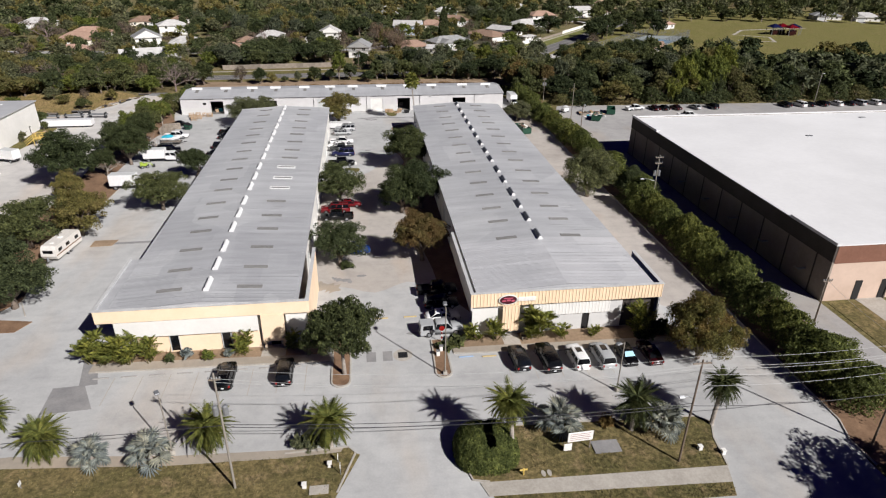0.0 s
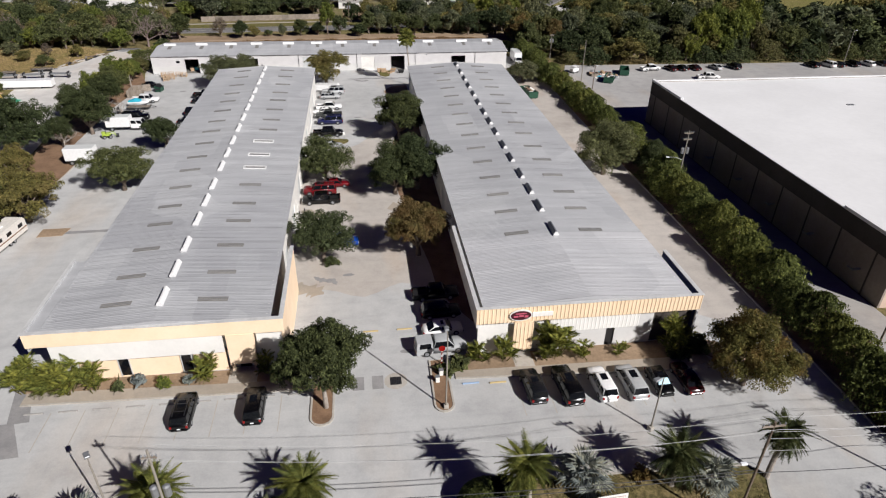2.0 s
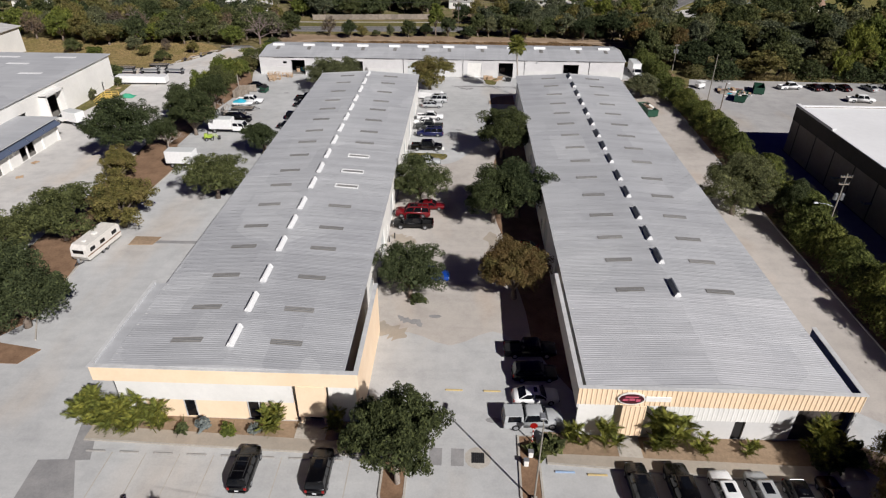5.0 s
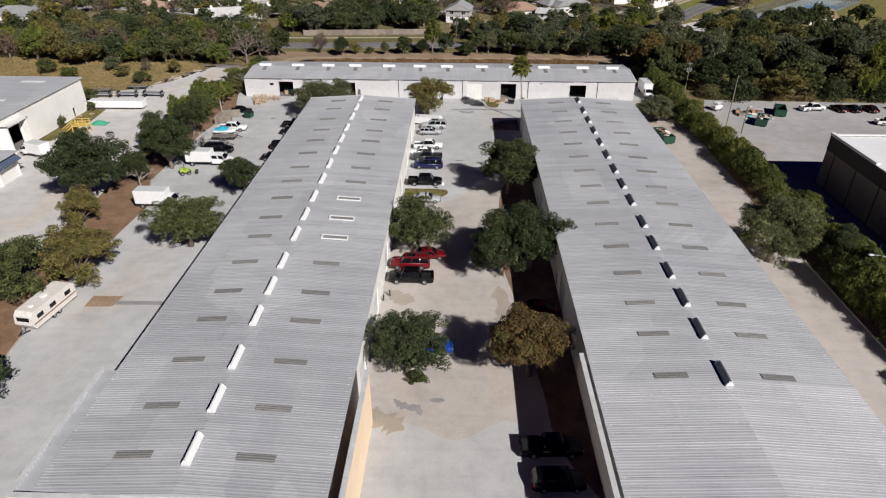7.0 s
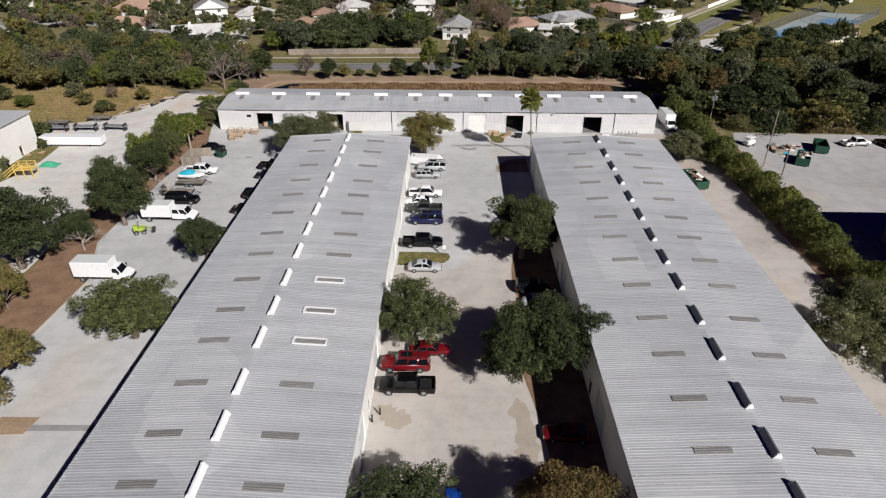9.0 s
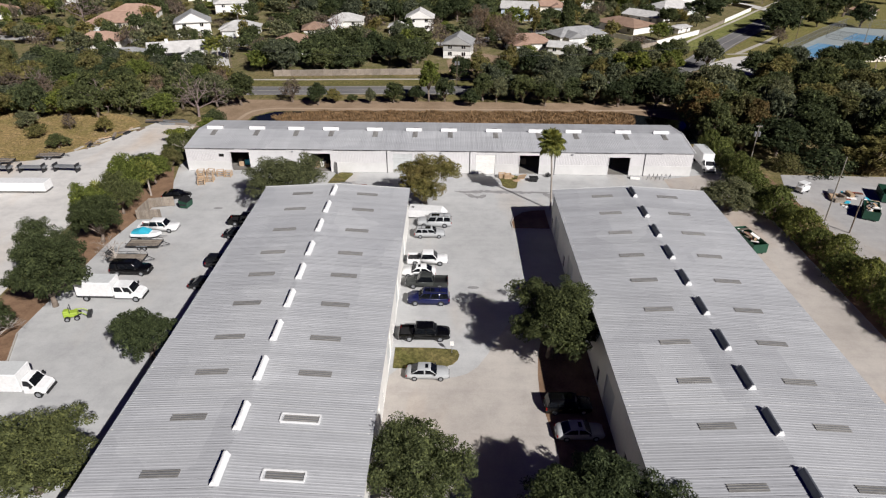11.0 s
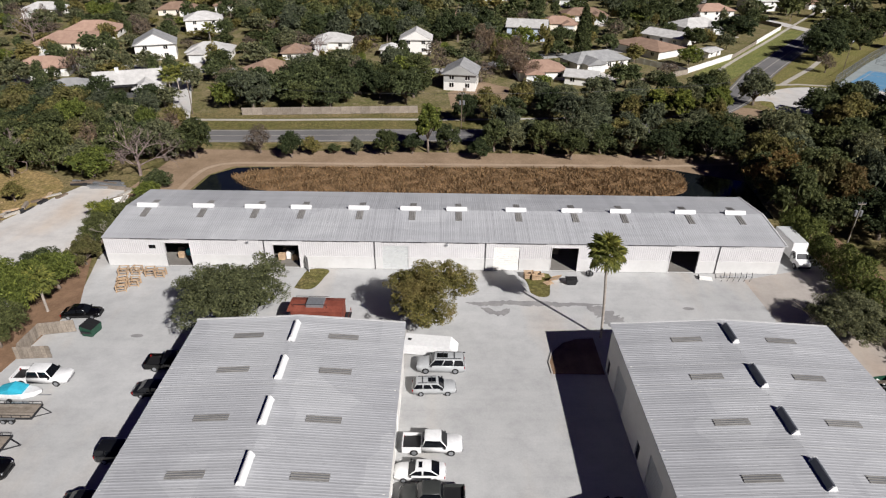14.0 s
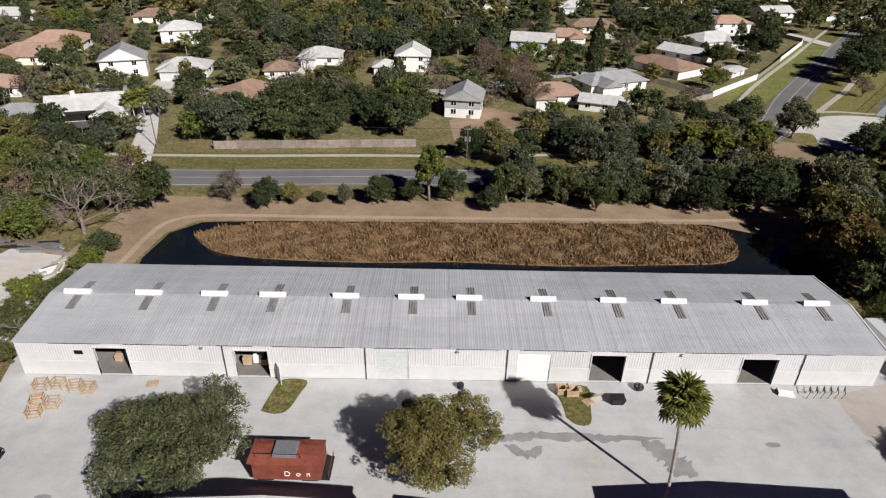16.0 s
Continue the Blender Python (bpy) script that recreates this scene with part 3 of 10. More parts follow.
def stain(line, half, seed, mat="patch", label="damp dark stain on the concrete", z=0.026):
    """A ragged patch along a line."""
    rng, pts = random.Random(seed), smooth(line, 9)
    left, right = [], []
    for i, p in enumerate(pts):
        q, r = Vector(pts[max(0, i - 1)]), Vector(pts[min(len(pts) - 1, i + 1)])
        d = (r - q).normalized()
        n = Vector((-d.y, d.x))
        w = half * min(1, 4 * i / len(pts) + 0.1, 4 * (len(pts) - 1 - i) / len(pts) + 0.1)
        left.append(tuple(Vector(p) + n * w * rng.uniform(0.5, 1.3)))
        right.append(tuple(Vector(p) - n * w * rng.uniform(0.5, 1.3)))
    sheet("wet_stain", right + left[::-1], mat, label, "stain", z)


stain([(-3.6, 179.4), (-1.5, 179.0), (1.5, 179.4), (5.5, 179.3), (10, 179.2), (15, 179.3)], 0.55, 3)
stain([(12.6, 178.9), (14.4, 177.2), (15.6, 175.6), (16.8, 174.6)], 1.3, 5, z=0.030)
stain([(-1.6, 178.2), (0.6, 177.0), (2.2, 178.0)], 0.6, 8, z=0.034)
stain([(-7.6, 82.6), (-6.4, 81.6), (-5.2, 81.4), (-4.6, 80.4)], 0.5, 11, z=0.040)
stain([(-10.4, 80.6), (-8.4, 79.8), (-6.2, 78.4)], 1.3, 12, "walkway", "tan patch of worn concrete beside the wall", 0.036)
stain([(-10.4, 102.5), (-8.6, 101.0), (-6.6, 100.2)], 1.2, 13, "walkway", "tan patch of worn concrete beside the wall", 0.036)
stain([(4.6, 92), (4.9, 98), (4.4, 104)], 1.2, 14, "walkway", "tan worn band along the shaded lane", 0.0385)
for x, lab in ((-1.95, "grey drain patch in the driveway"), (0.1, "grey drain patch in the driveway")):
    solid("drain_patch", Geo().slab(rect(x - 0.6, x + 0.6, 60.3, 62.3), 0.0, 0.03), M["patch"], lab, "patch")
sheet("litter_strip", smooth([(12.1, 70), (12.1, 104), (12.1, 142), (9, 141), (6.6, 135), (5.6, 127), (6.4, 118), (5.2, 110), (6.4, 101), (7.2, 92), (8.2, 84), (8.8, 77), (12.0, 70.5)], 3), "litter", "brown leaf litter below the trees along the hall", "bed", 0.034)
sheet("planter_rear", [(6.0, 165.2), (5.9, 167.2), (6.6, 169.2), (8.0, 170.8), (9.8, 171.6), (11.9, 171.8), (11.9, 165.2)], "litter", "dark planting bed with a rounded edge at the hall corner", "bed", 0.10)
sheet("meadow", smooth([(-160, 182.4), (-104, 187.4), (-88, 192.4), (-80.4, 200.2), (-77, 210), (-78, 217), (-90, 224), (-120, 226), (-160, 226)], 3), "meadow", "dry tan meadow behind the neighbouring hall", "meadow", 0.02)
# woods floor, pond and the street behind
REEDS = smooth([(-48.0, 221.5), (-43.5, 216.6), (-36, 214.4), (-20, 213.6), (-6, 214.2), (10, 213.5), (26, 214.4), (36, 215.4), (39.6, 219.6), (38, 227.2), (20, 227.6), (0, 227.0), (-20, 226.6), (-36, 226.0), (-44, 224.4)], 3)
sheet("pond", [(-52, 206), (50, 206), (52, 222), (40, 228.4), (-36, 226.9), (-48, 226), (-52, 222), (-53, 214)], "water", "dark still pond water", "water", 0.015)
sheet("reed_bed", REEDS, "reed_soil", "brown reed bed", "reeds", 0.10)
sheet("path_bank", [(-66, 206), (-53, 206), (-53.6, 214), (-52.6, 222), (-49, 226.6), (-36, 227), (38, 228.5), (52, 222), (60, 222), (60, 236), (-62, 236)], "dirt", "sandy path and bank above the pond", "path", 0.05)


def ribbon(line, half, shift=0.0):
    """Outline of a strip of that half width along a line."""
    left, right = [], []
    for i, p in enumerate(line):
        a, b = Vector(line[max(0, i - 1)]), Vector(line[min(len(line) - 1, i + 1)])
        d = (b - a).normalized()
        n = Vector((-d.y, d.x))
        left.append(tuple(Vector(p) + n * (shift + half)))
        right.append(tuple(Vector(p) + n * (shift - half)))
    return right + left[::-1]


BACK_ROAD = smooth([(-400, 244.5), (-200, 244.5), (-120, 244.5), (-80, 244.5), (-52, 245.0), (-26, 246.6), (10, 248.4), (44, 255), (72, 279), (96, 314), (134.5, 364), (154, 390), (200, 450), (300, 580)])
sheet("back_verge", ribbon(BACK_ROAD, 6.0, 7.5), "lawn", "green verge beyond the street", "verge", 0.04)
sheet("back_road", ribbon(BACK_ROAD, 4.2), "asphalt", "asphalt street beyond the pond", "road", 0.07)
sheet("back_path", ribbon(BACK_ROAD, 0.65, 11.7), "kerb", "pale footpath beyond the street", "pavement", 0.08)
for s in (-3.8, 3.8):
    sheet("road_edge_line", ribbon(BACK_ROAD, 0.1, s * 0.94), "kerb", "white edge line of the street", "marking", 0.078)
sheet("back_line", ribbon(BACK_ROAD, 0.09, 0.0), "kerb", "worn pale centre line", "marking", 0.078)
sheet("side_street", [(-73.6, 247), (-65.6, 247), (-67.4, 252), (-72.4, 268), (-79.4, 287), (-84, 304), (-87, 318), (-92, 318), (-90.5, 304), (-85, 287), (-77.2, 268), (-72.8, 252)], "lot2", "pale residential side street", "road", 0.06)
sheet("house_street", ribbon([(-230, 318), (-78, 306), (0, 310), (20, 330), (70, 350), (110, 420), (160, 520)], 3.6), "asphalt_pale", "residential street between the houses", "road", 0.065)
sheet("suburb_lawn", [(-400, 262), (-64, 262), (-64, 270), (30, 268), (60, 285), (90, 325), (140, 400), (280, 600), (-400, 600)], "yards", "patchy lawns and bare soil between the houses", "lawn", 0.03)
sheet("park_lawn", [(112, 250), (330, 235), (420, 330), (340, 520), (240, 480), (160, 392), (140, 364), (102, 314), (84, 290), (79, 276), (84, 262)], "park", "wide park lawn", "lawn", 0.035)
sheet("bare_verge", smooth([(61, 257), (68, 254), (76, 259), (78, 268), (73, 273), (66, 269), (61, 262)], 3), "dirt", "bare brown ground under the roadside trees", "yard", 0.045)
sheet("road_grass", ribbon([(84, 299), (96, 314), (134.5, 364), (152, 387)], 3.4, 7.7), "verge_green", "watered green verge between road and footpath", "verge", 0.055)
sheet("fence_grass", ribbon([(84, 299), (96, 314), (134.5, 364), (152, 387)], 1.6, 14.0), "verge_green", "green strip between footpath and garden fence", "verge", 0.055)
sheet("cross_street", ribbon(smooth([(152, 391), (149, 402), (146, 414), (138, 428), (124, 446)], 4), 3.4), "lot2", "pale side street joining the road", "road", 0.066)
sheet("park_lot", smooth([(76, 279), (83, 279), (81, 270), (90, 268), (104, 276), (122, 284), (130, 288), (120, 293), (110, 293.4), (103, 295), (95, 294), (88, 290)], 3), "lot2", "pale park car park", "paving", 0.06)
sheet("park_walk", ribbon([(95, 298), (104, 308), (114, 319), (126, 334)], 0.8), "kerb", "pale footpath across the park lawn", "pavement", 0.06)
sheet("lot_walk", ribbon([(91, 297), (100, 298.4), (110, 296.6)], 0.7), "kerb", "pale footpath beside the park car park", "pavement", 0.058)
sheet("court_paving", [(109, 295.4), (128, 289), (152, 311), (184, 345), (162, 352), (139, 328.6)], "court_green", "pale grey hard ground round the ball courts", "paving", 0.062)
for k, q in enumerate(([(114, 298), (133.5, 318), (141.5, 310.5), (122, 290.8)], [(146.4, 325.6), (159, 338.4), (168, 330.2), (155.6, 317.4)])):
    court = sheet("court", q, "court_blue", "faded blue tennis court with white lines", "court", 0.075)
    a, b, c, d = (Vector(p) for p in q)
    for u, w in ((a.lerp(d, 0.12), b.lerp(c, 0.12)), (a.lerp(d, 0.88), b.lerp(c, 0.88)), (a.lerp(b, 0.03), d.lerp(c, 0.03)), (a.lerp(b, 0.97), d.lerp(c, 0.97)), (a.lerp(b, 0.28), d.lerp(c, 0.28)), (a.lerp(b, 0.72), d.lerp(c, 0.72))):
        sheet("court_line", ribbon([tuple(u), tuple(w)], 0.09), "kerb", "white line of a tennis court", "marking", 0.082, 0.0)
sheet("park_path", ribbon([(205, 330), (222, 322), (230, 340), (215, 352), (232, 372), (280, 380)], 1.0), "kerb", "curving pale park path", "pavement", 0.06)
sheet("sandy_track", ribbon(smooth([(-56, 207), (-55.4, 214), (-55, 221), (-53, 226.5), (-46, 228.6), (-24, 228.8), (10, 229.4), (40, 230), (56, 232)]), 0.5), "track", "pale trodden track on the bank", "path", 0.058)
sheet("house_yard", [(-5, 268), (8, 267), (12, 290), (4, 297), (-6, 284)], "dirt", "bare brown yard of a two-storey house", "yard", 0.045)
sheet("fenced_yard", [(40, 298), (56, 312), (60, 326), (70, 311), (52, 297)], "yards", "dry fenced back garden", "yard", 0.046)
sheet("sand_edge_west", [(-50, 47.2), (-38, 47.0), (-22, 45.6), (-11, 45.3), (-5.4, 45.5), (-5.0, 46.2), (-11, 46.4), (-22, 46.9), (-38, 48.6), (-50, 48.4)], "walkway", "sandy edge of the concrete lot", "verge", 0.076)

# ---- warehouses ----
def ribbed(x0, x1, y, z0, z1, pitch=0.45, depth=0.05, face=-1):
    """Upright ribbed sheeting along x; the ribs stand out towards face * y."""
    g, n = Geo(), max(1, round((x1 - x0) / pitch))
    p = (x1 - x0) / n
    prof = []
    for i in range(n):
        a = x0 + i * p
        prof += [(a, 0), (a + p * 0.62, 0), (a + p * 0.72, depth), (a + p * 0.9, depth)]
    prof.append((x1, 0))
    front = [(x, y + face * d) for x, d in prof]
    back = [(x, y - face * 0.06) for x, d in prof]
    k = len(prof)
    verts = [(x, yy, z) for line in (front, back) for z in (z0, z1) for x, yy in line]
    faces = []
    for i in range(k - 1):
        faces += [(i, i + 1, k + i + 1, k + i), (2 * k + i + 1, 2 * k + i, 3 * k + i, 3 * k + i + 1), (k + i, k + i + 1, 3 * k + i + 1, 3 * k + i), (i + 1, i, 2 * k + i, 2 * k + i + 1)]
    faces += [(0, k, 3 * k, 2 * k), (k - 1, 3 * k - 1, 4 * k - 1, 2 * k - 1)]
    return g.add(verts, faces)


def sheet_mesh(name, run, drop, wide, mat, seed=0, loose=1.0):
    """One roof sheet: falls along x from the ridge over run metres, wide along y, with three upstanding ribs, no two pressings quite alike."""
    rng = random.Random(seed)
    w, prof = wide, []
    for i in range(3):
        q, p, h = i * w / 3 + rng.uniform(0, 0.10) * w * loose, w / 3, 0.013 + rng.uniform(-0.004, 0.004) * loose
        prof += [(q, 0), (q + p * 0.12, h), (q + p * 0.42, h), (q + p * 0.56, 0)]
    prof.append((w * 0.995, 0))
    g, k = Geo(), len(prof)
    top = [(x, y, z - drop * x / abs(run)) if run > 0 else (x, y, z + drop * x / abs(run)) for x in (0, run) for y, z in prof]
    under = [(x, y, z - 0.06) for x, y, z in (top[0], top[k - 1], top[2 * k - 1], top[k])]
    faces = [(i, i + 1, k + i + 1, k + i) if run < 0 else (i + 1, i, k + i, k + i + 1) for i in range(k - 1)]
    n = 2 * k
    faces += [(n, n + 1, n + 2, n + 3), tuple(range(k)) + (n + 1, n), tuple(range(k, 2 * k)) + (n + 2, n + 3)]
    g.add(top + under, faces)
    return g.data(name, mat)


def ridge_vent(long):
    """Steep-sided ridge ventilator along y: curb, louvred hood with a rounded crest, end plates."""
    h = long / 2
    prof = [(-0.36, 0.06), (-0.33, 0.12), (-0.14, 0.50), (-0.06, 0.54), (0.06, 0.54), (0.14, 0.50), (0.33, 0.12), (0.36, 0.06)]
    hood = Geo().rings([[(x, y, z) for x, z in prof] for y in (h, -h)])
    curb = Geo().box(-0.30, 0.30, -h - 0.02, h + 0.02, -0.12, 0.08)
    end = Geo().rings([[(x * 1.1, y, z + 0.015) for x, z in prof] for y in (0.07, -0.07)])
    crest = Geo().box(-0.07, 0.07, -h, h, 0.535, 0.56)
    return curb, hood, end, crest


def add_vent(roof, x, y, z, long, rot=0.0, mat="vent_white"):
    curb, hood, end, crest = VENT[long]
    v = part("ridge_vent", curb, M["vent_white"], roof)
    v.matrix_basis = pose(x, y, z, 0, 0, rot)
    part("hood", hood, M[mat], v)
    part("crest", crest, M[mat], v)
    for s in (-1, 1):
        part("end_plate", end, M["vent_white"], v).location = (0, s * long / 2, 0)


VENT = {long: ridge_vent(long) for long in (2.9, 3.0)}


def skylight_mesh(run, wide):
    """A ribbed translucent sheet, long along x, one corrugated piece."""
    prof = []
    for i in range(3):
        y = -wide / 2 + i * wide / 3
        prof += [(y, 0.02), (y + wide / 3 * 0.70, 0.02), (y + wide / 3 * 0.76, 0.075), (y + wide / 3 * 0.94, 0.075)]
    prof += [(wide / 2, 0.02), (wide / 2, -0.02), (-wide / 2, -0.02)]
    return Geo().rings([[(x, y, z) for y, z in prof] for x in (run / 2, -run / 2)])


def warehouse(name, label, x0, x1, y0, y1, eave, ridge, bays, vents, roof_mat, cap_mat, left_doors, right_doors):
    """Long low-gabled metal-roofed hall along y."""
    b = thing(name, label, "warehouse")
    mid = (x0 + x1) / 2
    T = 0.25
    for nm, x, doors in (("wall_west", x0, left_doors), ("wall_east", x1 - T, right_doors)):
        wall_run(y0, y1, 0, eave - 0.05, doors, lambda a, c, l, h, x=x, nm=nm: part(nm, Geo().box(x, x + T, a, c, l, h), M["white_wall"], b))
        for a, c, low, high in doors:
            d = Geo()
            deep = x + (0.15 if nm == "wall_west" else 0.04)
            n = max(2, int((high - low) / 0.3))
            prof = []
            for k in range(n):
                zz = low + (high - low) * k / n
                prof += [(0.0, zz), (0.06, zz + 0.015), (0.06, zz + (high - low) / n - 0.03), (0.0, zz + (high - low) / n - 0.015)]
            for side in (-1, 1):
                d.add([(deep + 0.03 + side * q, yy, zz) for yy in (a, c) for q, zz in prof], [(i, i + 1, 4 * n + i + 1, 4 * n + i) for i in range(4 * n - 1)])
            part("roller_door" if c - a > 2 else "door", d, M["door_grey"] if c - a > 2 else M["dark"], b)
    for nm, y in (("wall_front", y0), ("wall_back", y1 - T)):
        g = Geo()
        g.rings([[(x0 + T, y, 0), (x1 - T, y, 0), (x1 - T, y + T, 0), (x0 + T, y + T, 0)],
                 [(x0 + T, y, eave - 0.1), (x1 - T, y, eave - 0.1), (x1 - T, y + T, eave - 0.1), (x0 + T, y + T, eave - 0.1)]])
        g.add([(x0 + T, y, eave - 0.1), (x1 - T, y, eave - 0.1), (mid, y, ridge - 0.12), (x0 + T, y + T, eave - 0.1), (x1 - T, y + T, eave - 0.1), (mid, y + T, ridge - 0.12)],
              [(0, 1, 2), (5, 4, 3), (1, 4, 5, 2), (0, 2, 5, 3)])
        part(nm, g, M["white_wall"], b)
    part("floor_slab", Geo().box(x0 + T, x1 - T, y0 + T, y1 - T, 0.0, 0.06), M["floor_in"], b)
    roof = part("roof", Geo().rings([[(x0 - 0.02, y, eave - 0.10), (mid, y, ridge - 0.10), (x1 + 0.02, y, eave - 0.10), (x1 + 0.02, y, eave - 0.16), (mid, y, ridge - 0.16), (x0 - 0.02, y, eave - 0.16)] for y in (y1, y0)]),
                M["trim"], b, "grey standing-seam metal roof with ridge vents and skylights")
    # dark eave strips, gutters that double as painted shadow lines, and gable trim
    for s, x in ((-1, x0), (1, x1)):
        part("gutter", Geo().box(*sorted((x + s * 0.01, x + s * 0.13)), y0 + 14, y1, eave - 0.25, eave - 0.08), M["gutter"], b)
    part("gable_trim", Geo().rings([[(x0 - 0.3, y, eave - 0.15), (mid, y, ridge - 0.15), (x1 + 0.3, y, eave - 0.15), (x1 + 0.3, y, eave + 0.03), (mid, y, ridge + 0.07), (x0 - 0.3, y, eave + 0.03)] for y in (y1 + 0.22, y1 + 0.02)]), M["trim"], b)
    drop = ridge - eave
    sky_run, sky = 3.1, skylight_mesh(3.1, 0.72).data("skylight", M["skylight"])
    bar = Geo().box(-sky_run / 2 + 0.05, sky_run / 2 - 0.05, -0.04, 0.04, 0.03, 0.08).data("glazing_bar", M["steel"])
    slope = math.degrees(math.atan2(drop, (x1 - x0) / 2))
    for y in bays:
        for s in (-1, 1):
            xx = mid + (5.15 if s > 0 else -4.75)
            k = part("skylight", sky, None, roof)
            k.matrix_basis = pose(xx, y, ridge - drop * abs(xx - mid) / ((x1 - x0) / 2) + 0.03, 0, s * slope, 0)
            for q in (-0.13, 0.13):
                part("glazing_bar", bar, None, k).location = (0, q, 0)
    for y in vents:
        add_vent(roof, mid, y, ridge, 2.9, 0.0, cap_mat)
    return b, roof


def lay_sheets(roof, x0, x1, y0, y1, eave, ridge, mat, fresh=None, fresh_to=0, over=(0.35, 0.35)):
    """The single roof sheets, each its own piece, both sides of the ridge; over: how far they reach past each wall."""
    mid, n = (x0 + x1) / 2, round((y1 - y0) / 0.90)
    wide, half, rng = (y1 - y0) / n, (x1 - x0) / 2, random.Random(n)
    sets = [[[sheet_mesh("roof_sheet", s * (half + o), (ridge - eave) * (half + o) / half, wide, m, k) for s, o in zip((-1, 1), over)] for k in range(12)] for m in (mat, fresh or mat)]
    for i in range(n):
        y = y0 + i * wide
        for me in rng.choice(sets[1 if y < fresh_to else 0]):
            part("roof_sheet", me, None, roof).location = (mid, y, ridge)


A_X0, A_X1, A_Y0, A_Y1 = -33.25, -11.0, 65.6, 165.7
B_X0, B_X1, B_Y0, B_Y1 = 12.1, 35.3, 64.9, 166.0
EAVE, RIDGE = 6.55, 7.25
A_VENTS = [69.0, 74.6, 80.1, 86.7, 92.3, 97.7, 104.3, 109.8, 115.5, 121.7, 127.6, 133.5, 139.2, 144.8, 151.2, 157.0, 162.8]
B_VENTS = [79.3, 86.0, 91.5, 97.0, 103.5, 109.2, 115.8, 121.4, 127.1, 133.1, 139.0, 145.0, 150.8, 156.7, 163.4]
A_BAYS = [68.7, 74.1, 80.2, 86.6, 91.8, 98.0, 104.3, 109.6, 115.7, 121.6, 127.0, 133.1, 139.2, 144.5, 150.7, 157.1, 162.5]
B_BAYS = [79.4, 85.6, 91.0, 97.0, 103.2, 109.2, 115.6, 121.4, 127.2, 133.0, 139.0, 144.9, 151.0, 157.0, 162.8]
a_doors = [(83 + i * 11.6, 86.6 + i * 11.6, 0.06, 3.6) for i in range(7)] + [(89.5 + i * 11.6, 90.5 + i * 11.6, 0.06, 2.1) for i in range(7)]
b_doors = [(86 + i * 12.1, 89.6 + i * 12.1, 0.06, 3.9) for i in range(7)] + [(92 + i * 12.1, 93 + i * 12.1, 0.06, 2.1) for i in range(7)]
hall_a, roof_a = warehouse("warehouse", "long white-walled warehouse with a grey standing-seam roof and cream front", A_X0, A_X1, A_Y0, A_Y1, EAVE, RIDGE, A_BAYS, A_VENTS, M["roof"], "vent_white",
                           [(90 + i * 12, 93.6 + i * 12, 0.06, 3.6) for i in range(6)], a_doors)
hall_b, roof_b = warehouse("warehouse", "long white-walled warehouse with a pale seamed roof and tan ribbed front", B_X0, B_X1, B_Y0, B_Y1, EAVE, RIDGE, B_BAYS, B_VENTS, M["roof"], "vent_grey",
                           b_doors, [(90 + i * 12, 93.6 + i * 12, 0.06, 3.6) for i in range(6)])


